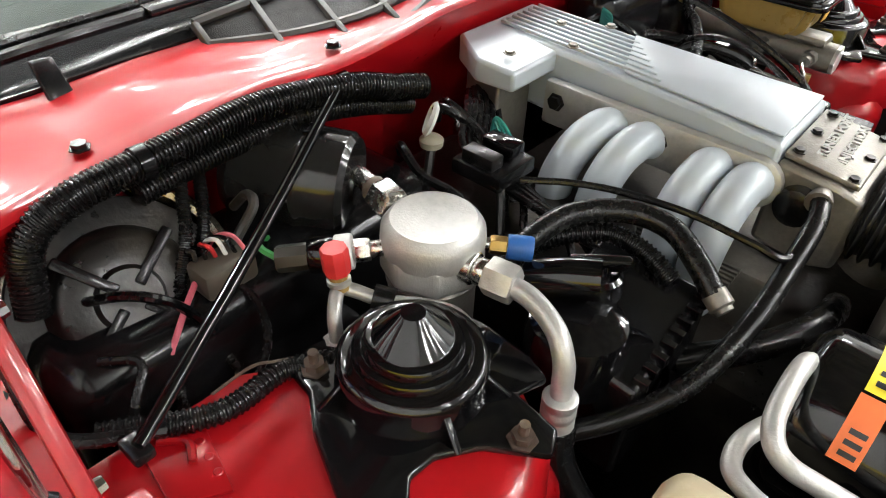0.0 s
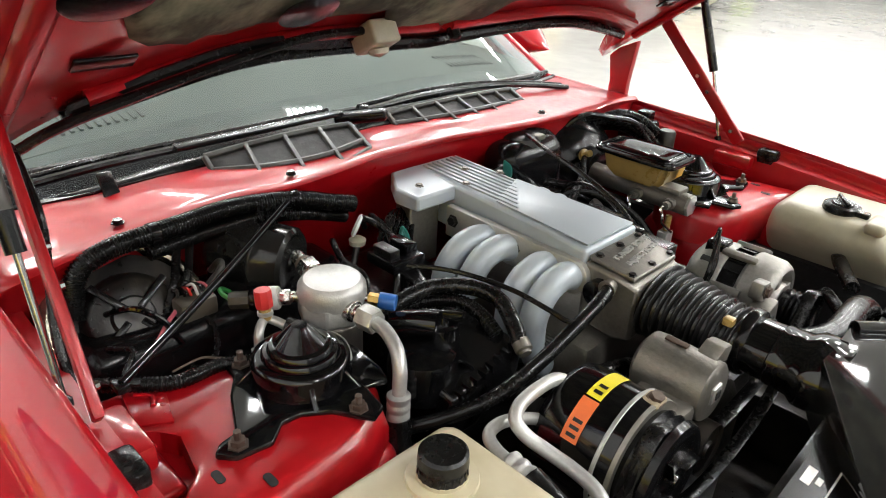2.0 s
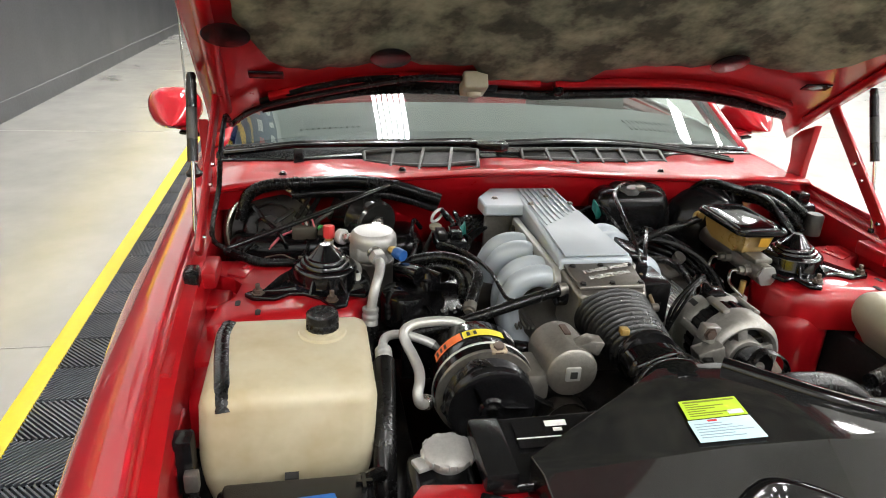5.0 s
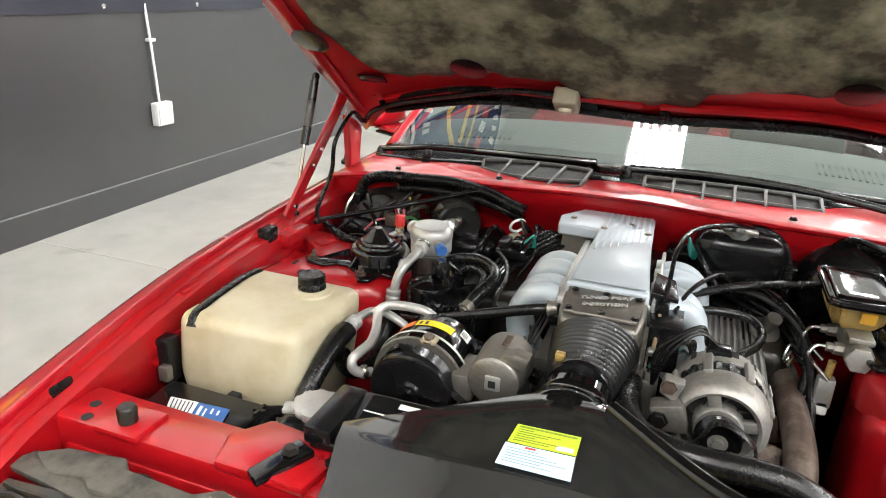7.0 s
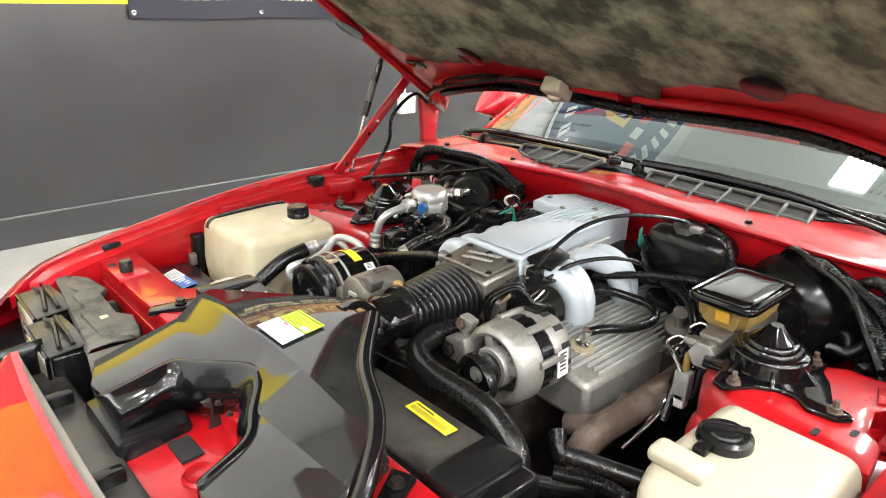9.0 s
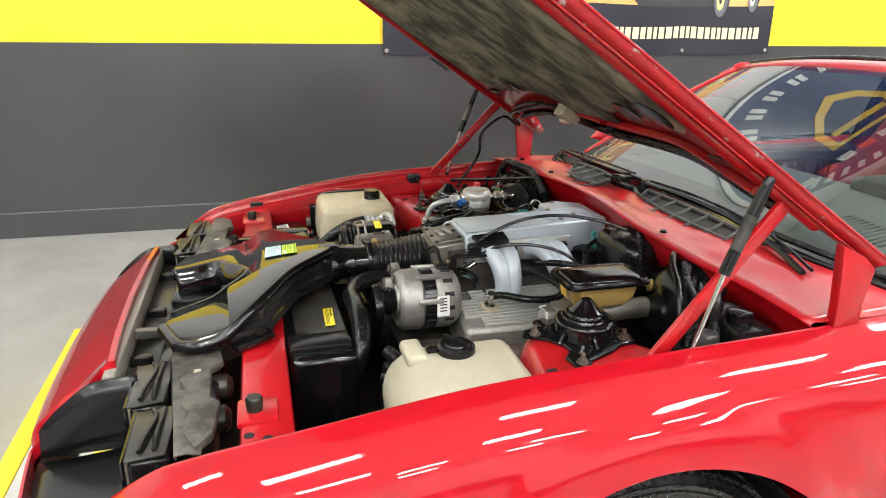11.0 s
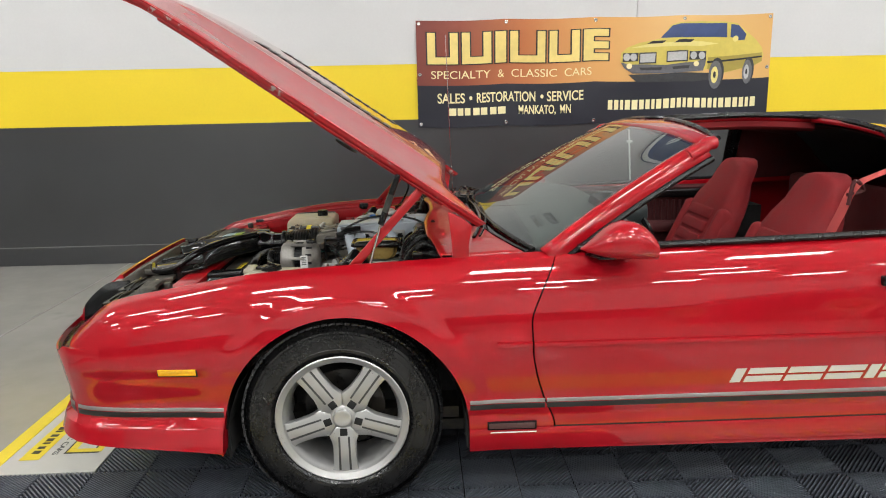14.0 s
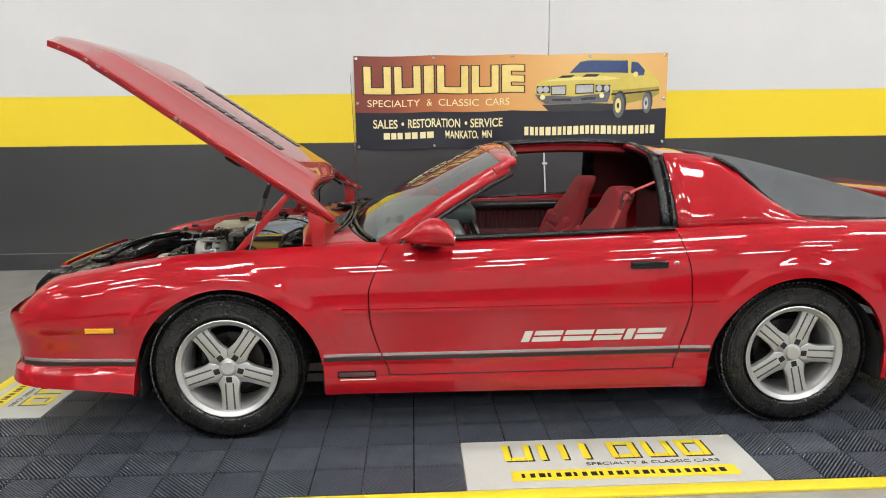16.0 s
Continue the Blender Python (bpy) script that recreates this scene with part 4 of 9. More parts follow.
# belt by the driver's shoulder
part("seat_belt", tube([(2.03, -0.66, 1.135), (1.93, -0.64, 1.09), (1.845, -0.63, 1.045), (1.80, -0.63, 0.95), (1.755, -0.62, 0.80), (1.74, -0.60, 0.5)], 0.034, 8, 6, flat=0.12), mat("belt", (0.48, 0.07, 0.065), 0.7), car, "red seat belt")
part("belt_guide", tube([(1.80, -0.665, 0.98), (1.815, -0.665, 1.065), (1.865, -0.645, 1.03), (1.80, -0.655, 1.015)], 0.007, 8, 3), RED_TRIM, car, "red plastic belt guide")
bm = lathe((1.16, -0.37, 0.82), (0.92, 0, 0.38), [(-0.012, 0.18), (0, 0.192), (0.012, 0.18), (0, 0.168), (-0.012, 0.18)], 40, False)
sw = part("steering_wheel", bm, BLACK_SATIN, car, "black steering wheel")
for a in (0, 120, 240):
    u, w = frame_to((0.92, 0, 0.38))
    d = u * math.cos(radians(a + 30)) + w * math.sin(radians(a + 30))
    part("spoke", bar(V((1.16, -0.37, 0.82)), V((1.16, -0.37, 0.82)) + d * 0.175, 0.03, 0.012, 0.003, (0.92, 0, 0.38)), BLACK_SATIN, sw)
part("hub", lathe((1.16, -0.37, 0.82), (0.92, 0, 0.38), [(-0.02, 0.05), (0.02, 0.045), (0.025, 0)], 20), BLACK_SATIN, sw)

# ---- door details ----
for s, d in ((-1, dl), (1, dr)):
    yy = s * 0.903
    part("door_handle", box((1.78, min(yy - s * 0.01, yy + s * 0.022), 0.752), (1.945, max(yy - s * 0.01, yy + s * 0.022), 0.784), 0.006), BLACK_SATIN, d, "black pull handle")
    part("door_lock", lathe((1.985, s * 0.895, 0.765), (0, s, 0), [(0, 0.016), (0.012, 0.016), (0.014, 0.010), (0.013, 0.0)], 18), CHROME, d)
    # wedge-shaped mirror: a low pointed tip, a domed top and an upright rear edge
    top_z = spline([(0.0, 0.912), (0.03, 0.932), (0.06, 0.958), (0.09, 0.981), (0.125, 0.996), (0.16, 0.994), (0.185, 0.984), (0.205, 0.968), (0.222, 0.945)])
    low_z = spline([(0.0, 0.908), (0.03, 0.897), (0.06, 0.888), (0.125, 0.879), (0.222, 0.878)])
    half_w = spline([(0.0, 0.006), (0.03, 0.032), (0.07, 0.055), (0.125, 0.074), (0.18, 0.078), (0.222, 0.070)])
    rows = []
    for u in (0.0, 0.008, 0.02, 0.04, 0.06, 0.08, 0.10, 0.125, 0.15, 0.17, 0.19, 0.205, 0.216, 0.222):
        zc, hz, ring = (top_z(u) + low_z(u)) / 2, (top_z(u) - low_z(u)) / 2, []
        for k in range(28):
            a = 2 * math.pi * k / 28
            c, e = math.cos(a), math.sin(a)
            ring.append((0.780 + u, s * (0.945 + 0.06 * u) + half_w(u) * math.copysign(abs(c) ** 0.8, c), zc + hz * math.copysign(abs(e) ** 0.8, e)))
        rows.append(ring + ring[:1])
    mb = grid(rows)
    bmesh.ops.remove_doubles(mb, verts=mb.verts[:], dist=1e-5)
    bmesh.ops.holes_fill(mb, edges=[e for e in mb.edges if e.is_boundary], sides=0)
    mr = part("door_mirror", mb, RED, d, "red wedge-shaped door mirror", smooth=50)
    part("mirror_glass", slab([(1.004, s * 0.958 + 0.060 * math.cos(k * math.pi / 8), 0.912 + 0.028 * math.sin(k * math.pi / 8)) for k in range(16)], (1, 0, 0), 0.002), CHROME, mr)
    part("mirror_foot", slab([(0.825, s * 0.82, 0.868), (0.955, s * 0.82, 0.868), (0.945, s * 0.955, 0.884), (0.85, s * 0.955, 0.886)], (0, 0, 1), 0.018, 0.006), RED, d)
    part("foot_seal", slab([(0.820, s * 0.83, 0.862), (0.960, s * 0.83, 0.862), (0.950, s * 0.935, 0.870), (0.845, s * 0.935, 0.870)], (0, 0, 1), 0.008, 0.003), RUBBER, d)
AMBER_LENS = mat("amber_lens", (0.85, 0.42, 0.01), 0.2, coat=0.5)
strip(-0.588, -0.456, 0.509, 0.541, 0.0015, GAP, "marker_seal", fl, 8)
strip(-0.584, -0.460, 0.512, 0.538, 0.005, AMBER_LENS, "side_marker", fl, 8, "amber side marker lamp")

# lower door script and badge drawn as plain slanted bars
def script_bar(x, w, za, zb):
    pts = [(xx + 0.35 * (z - 0.430), -(plan_y(1.5) - inset_side(z) + 0.0015), z) for xx, z in ((x, za), (x + w, za), (x + w, zb), (x, zb))]
    part("script_bar", slab(pts, (0, 1, 0), 0.001), SILVER_DECAL, dl, smooth=0)


x = 1.30
for w in (0.035, 0.125, 0.125, 0.125, 0.036, 0.125):
    if w < 0.05:
        script_bar(x, w, 0.430, 0.482)
    else:
        script_bar(x, w, 0.430, 0.452)
        script_bar(x, w, 0.460, 0.482)
    x += w + 0.012

sy = -(plan_y(0.57) - inset_side(0.29)) - 0.003
bdg = part("sill_badge", box((0.488, sy - 0.004, 0.282), (0.655, sy + 0.004, 0.312), 0.002), BLACK_SATIN, car, "dark sill badge with a thin printed line")
part("badge_field", box((0.494, sy - 0.005, 0.287), (0.649, sy - 0.0038, 0.307), 0.0005), mat("badge_grey", (0.08, 0.035, 0.035), 0.4), bdg)
part("print_line", box((0.488, sy - 0.0012, 0.270), (0.655, sy + 0.002, 0.2735)), WHITE_L, bdg, smooth=0)

# ---- bonnet, raised on its hinges ----
TH = radians(34.2)
HF, HN, HO = V((-math.cos(TH), 0, math.sin(TH))), V((math.sin(TH), 0, math.cos(TH))), V((0.50, 0, 0.955))
hood_half = spline([(0.0, 0.795), (0.2, 0.785), (0.6, 0.77), (1.0, 0.745), (1.25, 0.725), (1.45, 0.69)])
hood_rear = spline([(0.0, 0.165), (0.3, 0.185), (0.45, 0.188), (0.66, 0.16), (0.74, 0.065), (0.80, 0.0)])
hood_front = spline([(0.0, 1.59), (0.3, 1.575), (0.5, 1.54), (0.7, 1.475), (0.8, 1.45)])
hood_droop = spline([(1.10, 0.0), (1.28, -0.006), (1.40, -0.030), (1.50, -0.060), (1.60, -0.105)])


def sstep(a, b, x):
    t = min(max((x - a) / (b - a), 0), 1)
    return t * t * (3 - 2 * t)


def hood_h(y, v):
    """Height of the skin over the hinge plane."""
    a = abs(y)
    crown = 0.040 * (1 - sstep(0.32, 0.72, a)) * sstep(0.0, 0.25, v) * (1 - 0.25 * sstep(0.9, 1.45, v))
    fall = -0.010 * sstep(0.66, 0.80, a)
    ridge = 0.004 * math.exp(-(((a - 0.45) / 0.012) ** 2)) * sstep(0.15, 0.3, v) * (1 - sstep(1.2, 1.4, v))
    return 0.022 + crown + fall + ridge + hood_droop(v) + 0.016 * (1 - (a / 0.8) ** 2)


def hood_pt(y, v, off=0.0):
    return HO + HF * v + HN * (hood_h(y, v) + off) + V((0, y, 0))


def hood_sheet(off, k0=0.0, k1=1.0, edge=1.0, ny=80, nv=48):
    rows = []
    for i in range(ny + 1):
        u = -1 + 2 * i / ny
        row = []
        for j in range(nv + 1):
            t = k0 + (k1 - k0) * j / nv
            y0 = 0.79 * u * edge
            v = hood_rear(abs(y0)) * (1 - t) + hood_front(abs(y0)) * t
            y = u * hood_half(v) * edge
            row.append(hood_pt(y, v, off))
        rows.append(row)
    return rows


bm = grid(hood_sheet(0))
hood = part("bonnet", bm, RED, car, "red bonnet propped wide open", solid=0.004)
bm = grid(hood_sheet(-0.024, 0.0, 0.995, 0.985, 40, 30))
part("bonnet_frame", bm, RED_BAY, hood, "red stamped inner frame", solid=0.003)
# folded edge between skin and frame
rows = []
a, b = hood_sheet(0), hood_sheet(-0.024, 0, 0.995, 0.985)
ring_a = [r[0] for r in a] + a[-1][1:] + [r[-1] for r in a[::-1]][1:] + a[0][::-1][1:]
ring_b = [r[0] for r in b] + b[-1][1:] + [r[-1] for r in b[::-1]][1:] + b[0][::-1][1:]
part("bonnet_edge", grid([ring_a, [p.lerp(q, 0.5) + (p - q) * 0.0 for p, q in zip(ring_a, ring_b)], ring_b]), CHIPPED, hood, "chipped red folded edge", solid=0.002)
pad_rear = spline([(-0.70, 0.56), (-0.66, 0.46), (-0.62, 0.40), (-0.571, 0.384), (-0.374, 0.35), (-0.16, 0.318), (-0.12, 0.30), (-0.08, 0.236), (0.0, 0.232), (0.10, 0.225), (0.15, 0.22), (0.18, 0.28), (0.21, 0.315), (0.372, 0.325), (0.56, 0.335), (0.62, 0.36), (0.645, 0.40), (0.67, 0.46), (0.70, 0.56)])
rows = []
for i in range(49):
    y = -0.70 + 1.40 * i / 48
    vr = pad_rear(y) + 0.006 * math.sin(i * 2.3) + 0.005 * math.sin(i * 0.9)
    row = []
    for j in range(37):
        t = j / 36
        v = vr + (1.30 - vr) * t
        yy = y * (hood_half(v) - 0.06) / 0.735
        d = -0.036 - 0.010 * noise.noise((yy * 5, v * 5, 1.0)) - 0.004 * noise.noise((yy * 22, v * 22, 3.0)) + (0.006 if i in (0, 48) or j in (0, 36) else 0)
        row.append(hood_pt(yy, v, d))
    rows.append(row)
part("bonnet_pad", grid(rows), PAD, hood, "worn mottled olive-grey insulation pad", solid=0.006)
for v, y in ((0.535, 0.693), (0.38, 0.388), (0.395, -0.370), (0.535, -0.693), (0.95, 0.5), (0.95, -0.5)):
    c = hood_pt(y, v, -0.056)
    part("pad_hole", lathe(c, -HN, [(0, 0.040), (0.002, 0.042), (0.003, 0.038), (0.003, 0.0)], 20), BLACK_SATIN, hood)
for s in (-1, 1):
    part("frame_slot", box((-0.035, -0.014, -0.002), (0.035, 0.014, 0.002), 0.001, 2, Matrix.Translation(hood_pt(s * 0.64, 0.325, -0.034)) @ HF.to_track_quat("X", "Z").to_matrix().to_4x4() @ pose(0, 0, 0, 0, 0, 90)), BLACK_SATIN, hood)
    part("frame_rib", tube([hood_pt(s * (hood_half(v) - 0.045), v, -0.030) for v in np.linspace(0.16, 1.25, 9)], 0.016, 10, 4, flat=0.7), RED_BAY, hood)
    part("frame_rib", tube([hood_pt(s * (0.02 + 0.62 * q), hood_rear(0.02 + 0.62 * q) + 0.055, -0.032) for q in np.linspace(0, 1, 9)], 0.020, 10, 4, flat=0.6), RED_BAY, hood)
# black seal along the rear edge
part("rear_seal", tube([hood_pt(y, hood_rear(abs(y)) + 0.012, -0.038) for y in np.linspace(-0.66, 0.66, 25)], 0.011, 8, 3), RUBBER, hood, "black rubber cowl seal")
part("lamp_cable", tube([hood_pt(0.73, 0.14, -0.055), hood_pt(0.68, 0.20, -0.055), hood_pt(0.60, 0.235, -0.055), hood_pt(0.45, 0.25, -0.055), hood_pt(0.32, 0.27, -0.05), hood_pt(0.21, 0.26, -0.045)], 0.007, 8, 6), RUBBER, hood)
for k in range(3):
    part("seal_strip", tube([hood_pt(y, hood_rear(abs(y)) + 0.030 + 0.010 * k + 0.02 * sstep(0.25, 0.4, y) * (1 - sstep(0.55, 0.7, y)), -0.04) for y in np.linspace(0.12, 0.66, 12)], 0.007, 6, 3), RUBBER, hood)
c = hood_pt(0.185, 0.252, -0.052)
lm = part("bonnet_lamp", box((-0.032, -0.028, -0.022), (0.032, 0.028, 0.018), 0.006, 3, Matrix.Translation(c) @ pose(0, 0, 0, 0, 30, 0)), mat("old_lamp_plastic", (0.42, 0.38, 0.28), 0.35), hood, "aged clear lamp under the bonnet")
part("lens", lathe(c - V((0.01, 0, 0.02)), (-0.3, 0, -1), [(0, 0.018), (0.008, 0.016), (0.014, 0.0)], 16), mat("old_lens", (0.6, 0.56, 0.42), 0.15), lm)
part("rubber_stop", lathe(hood_pt(-0.03, 0.22, -0.04), -HN, [(0, 0.012), (0.02, 0.012), (0.024, 0.006), (0.024, 0)], 12), RUBBER, hood)
# louvre panels on the crown
LOUVRE = mat("grey_louvre_plastic", (0.055, 0.055, 0.056), 0.35, 0, 0.15, 30, 4)
for s in (-1, 1):
    lv = part("louvre_panel", grid([[hood_pt(s * y, v, 0.0015) for v in np.linspace(0.44, 1.05, 24)] for y in np.linspace(0.205, 0.315, 6)]), BLACK_SATIN, hood, "black slatted air louvre", solid=0.002)
    for i in range(13):
        v = 0.452 + i * 0.0460
        pts = [hood_pt(s * 0.215, v, 0.0035), hood_pt(s * 0.305, v, 0.0035), hood_pt(s * 0.305, v + 0.030, 0.0015), hood_pt(s * 0.215, v + 0.030, 0.0015)]
        part("slat", slab(pts, HN, 0.0015), LOUVRE, lv, smooth=0)
# latch claw at the front edge
part("latch_striker", tube([hood_pt(0.03, 1.42, -0.04), hood_pt(0.03, 1.43, -0.10), hood_pt(-0.03, 1.43, -0.10), hood_pt(-0.03, 1.42, -0.04)], 0.006, 8, 3), CHROME, hood)
part("latch_spring", tube([hood_pt(0.0, 1.34, -0.04) + V((0.012 * math.cos(t), 0.012 * math.sin(t), -0.0025 * t)) for t in np.linspace(0, 25, 60)], 0.002, 6, 1), CHROME, hood)

for s in (-1, 1):
    lab = "red steel bonnet hinge"
    hg = part("bonnet_hinge", slab([(0.386, s * 0.782, 0.80), (0.444, s * 0.782, 0.80), (0.440, s * 0.782, 0.90), (0.452, s * 0.782, 0.965), (0.425, s * 0.782, 0.990), (0.372, s * 0.782, 1.015), (0.384, s * 0.782, 0.90)], (0, s, 0), 0.022, 0.004), RED_BAY, car, lab)
    part("foot", box((0.34, min(s * 0.745, s * 0.80), 0.80), (0.46, max(s * 0.745, s * 0.80), 0.83), 0.006), RED_BAY, hg)
    part("prop_arm", bar((0.040, s * 0.772, 0.820), (0.282, s * 0.748, 1.080), 0.012, 0.030, 0.004), RED_BAY, hg, "red prop arm")
    part("arm_foot", box((-0.01, min(s * 0.735, s * 0.79), 0.765), (0.085, max(s * 0.735, s * 0.79), 0.80), 0.008), RED_BAY, hg)
    for f_ in (0.10, 0.42, 0.55):
        p = V((0.040, s * 0.772, 0.820)).lerp(V((0.282, s * 0.748, 1.080)), f_)
        part("rivet", lathe(p - V((0, s * 0.005, 0)), (0, -s, 0), [(0, 0.006), (0.006, 0.005), (0.006, 0)], 8), CHROME, hg)
    gs = part("gas_strut", tube([(0.098, s * 0.786, 0.810), (0.153, s * 0.785, 0.985)], 0.0042, 10, 2), CHROME, car, "gas strut with a dusty black body")
    part("strut_body", tube([(0.150, s * 0.785, 0.975), (0.206, s * 0.784, 1.122)], 0.0105, 12, 2), BLACK_SATIN, gs)
    part("strut_mark", tube([(0.166, s * 0.785, 1.017), (0.188, s * 0.7845, 1.075)], 0.0108, 12, 2), DUSTY, gs)
    part("strut_end", lathe((0.205, s * 0.784, 1.119), (0.06, 0, 0.15), [(0, 0.008), (0.015, 0.010), (0.022, 0.007), (0.022, 0)], 10), BLACK_SATIN, gs)
    part("strut_socket", lathe((0.095, s * 0.786, 0.80), (0.06, 0, 0.16), [(0, 0.009), (0.018, 0.009), (0.022, 0.005), (0.022, 0)], 10), BLACK_SATIN, gs)
part("hinge_cable", tube([hood_pt(0.73, 0.15, -0.06), (0.30, 0.735, 1.035), (0.222, 0.74, 0.976), (0.215, 0.748, 0.90), (0.18, 0.762, 0.83), (0.15, 0.755, 0.80), (0.12, 0.70, 0.785)], 0.0055, 8, 6), RUBBER, car, "black cable down the bonnet hinge")

# ---- engine bay shell ----
part("inner_fender", box((-0.33, 0.762, 0.70), (0.34, 0.785, 0.785), 0.004), RED_BAY, car, "red inner fender wall")
part("inner_fender", box((-0.33, -0.785, 0.70), (0.34, -0.762, 0.785), 0.004), RED_BAY, car, "red inner fender wall")
for s in (-1, 1):
    # flange where fender meets the inner wall
    rows = []
    for x in np.linspace(-0.80, 0.62, 30):
        zt, yo = fender_top(x), plan_y(x) - 0.134
        rows.append([(x, s * yo, zt - 0.012), (x, s * (yo - 0.004), zt - 0.034), (x, s * (yo - 0.012), zt - 0.037), (x, s * (yo - 0.026), zt - 0.040), (x, s * (yo - 0.029), zt - 0.07), (x, s * (yo - 0.032), zt - 0.16)])
    part("fender_flange", grid(rows), RED_BAY, car, "red fender gutter flange", solid=0.003)
    for x in (0.235, 0.205, 0.175):
        part("flange_hole", lathe((x, s * (plan_y(x) - 0.153), fender_top(x) - 0.0395), (0, 0, 1), [(0, 0.0075), (0.0025, 0.0075), (0.0026, 0.0)], 14), GAP, car)
    for x in (-0.615, -0.035):
        part("rubber_bumper", box((x - 0.025, min(s * 0.760, s * 0.79), fender_top(x) - 0.055), (x + 0.025, max(s * 0.760, s * 0.79), fender_top(x) - 0.015), 0.008), RUBBER, car, "black rubber buffer on the fender edge")
    part("inner_fender", box((-0.62, min(s * 0.745, s * 0.775), 0.42), (-0.41, max(s * 0.745, s * 0.775), 0.70), 0.004), RED_BAY, car)
    part("inner_fender", box((-0.62, min(s * 0.745, s * 0.775), 0.70), (-0.33, max(s * 0.745, s * 0.775), 0.725), 0.004), RED_BAY, car)
    # strut tower
    plan = [(0.155, 0.78), (0.102, 0.78), (0.081, 0.744), (0.061, 0.712), (0.037, 0.694), (0.004, 0.700), (-0.025, 0.706), (-0.048, 0.73), (-0.13, 0.74), (-0.128, 0.66), (-0.118, 0.60), (-0.105, 0.53), (-0.075, 0.475), (-0.02, 0.448), (0.04, 0.448), (0.085, 0.475), (0.11, 0.53), (0.122, 0.58), (0.15, 0.62)]
    rows = []
    for k, dz in ((0.02, 0.0), (0.60, 0.0), (0.72, 0.001), (0.80, 0.004), (0.87, 0.010), (0.93, 0.019), (0.97, 0.029), (1.0, 0.042), (1.004, 0.088)):
        ring = []
        for a, b in zip(plan, plan[1:] + plan[:1]):
            for t in (0.0, 0.25, 0.5, 0.75):
                x, y = a[0] + (b[0] - a[0]) * t, a[1] + (b[1] - a[1]) * t
                front = min(max((0.05 - x) / 0.09, 0.12), 1.0) * min(max((0.71 - y) / 0.05, 0.1), 1.0)
                ring.append((x * k, s * (0.60 + (y - 0.60) * k), 0.756 - (dz * front if k < 1.003 else dz)))
        rows.append(ring + ring[:1])
    tw = part("strut_tower", grid(rows), RED_BAY, car, "red strut tower with rounded stamped edges", smooth=60)
    part("stamped_recess", box((-0.20, min(s * 0.66, s * 0.785), 0.69), (0.10, max(s * 0.66, s * 0.785), 0.724), 0.006), RED_BAY, tw)
    part("recess_step", box((-0.02, min(s * 0.715, s * 0.765), 0.722), (0.055, max(s * 0.715, s * 0.765), 0.737), 0.007, 3), RED_BAY, tw)
    part("seam_plate", slab([(0.149, s * 0.716, 0.7555), (0.116, s * 0.674, 0.7555), (0.060, s * 0.690, 0.7555), (0.081, s * 0.727, 0.7555)], (0, 0, 1), 0.004, 0.001), RED_BAY, tw)
    part("plate_bead", tube([(0.135, s * 0.705, 0.760), (0.118, s * 0.690, 0.760), (0.100, s * 0.697, 0.760)], 0.0035, 8, 4), RED_BAY, tw)
    for k in range(3):
        part("spot_weld", lathe((0.112 - 0.016 * k, s * (0.683 + 0.003 * k), 0.7594), (0, 0, 1), [(0, 0.004), (0.001, 0.003), (0.0012, 0.0)], 10), RED_BAY, tw)
    for x, y in ((-0.05, 0.694), (-0.09, 0.655)):
        part("slot_hole", slab(round_rect(x, s * y, 0.011, 0.005, 0.0048, 0.7555), (0, 0, 1), 0.0012), GAP, tw, smooth=0)
    part("tower_wall", box((-0.105, min(s * 0.455, s * 0.575), 0.40), (0.115, max(s * 0.455, s * 0.575), 0.70), 0.05, 4), RED_BAY, tw)
    part("tower_shelf", box((-0.30, min(s * 0.60, s * 0.77), 0.60), (-0.10, max(s * 0.60, s * 0.77), 0.715), 0.04, 4), RED_BAY, tw)
    ol = [(-0.05, 0.625), (-0.044, 0.668), (-0.025, 0.685), (-0.013, 0.673), (-0.008, 0.650), (0.054, 0.622), (0.085, 0.60), (0.118, 0.595), (0.125, 0.565), (0.115, 0.52), (0.118, 0.47), (0.085, 0.448), (0.03, 0.44), (-0.025, 0.445), (-0.05, 0.455), (-0.04, 0.485), (-0.085, 0.492), (-0.095, 0.515), (-0.05, 0.545), (-0.030, 0.575), (-0.028, 0.600)]
    cp = part("strut_mount", slab([(x, s * y, 0.755) for x, y in ol], (0, 0, 1), 0.010, 0.004), BLACK, car, "glossy black upper strut mount")
    part("rubber_boot", lathe((0.035, s * 0.53, 0.757), (0, 0, 1), [(0, 0.078), (0.004, 0.077), (0.006, 0.066), (0.012, 0.063), (0.033, 0.063), (0.037, 0.061), (0.040, 0.056), (0.0405, 0.050), (0.044, 0.049), (0.047, 0.047), (0.0475, 0.042), (0.051, 0.041), (0.054, 0.039), (0.0545, 0.034), (0.056, 0.032), (0.078, 0.013), (0.081, 0.010), (0.081, 0.0)], 40), BLACK, cp, "stepped black rubber boot")
    for x, y in ((-0.030, 0.658), (-0.070, 0.520), (0.10, 0.58)):
        b = bolt((x, s * y, 0.765), (0, 0, 1), 0.009, 0.009)
        part("nut", join(b, lathe((x, s * y, 0.773), (0, 0, 1), [(0, 0.0045), (0.012, 0.0045), (0.012, 0)], 8)), RUST, cp)
    for a in (-150, -95, 10, 70, 160):
        d = V((math.cos(radians(a)), math.sin(radians(a)), 0))
        p = V((0.035, s * 0.53, 0.764)) + d * 0.060
        part("gusset", slab([p, p + d * 0.024, p + V((0, 0, 0.022))], d.cross(V((0, 0, 1))), 0.006, 0.001), BLACK, cp)
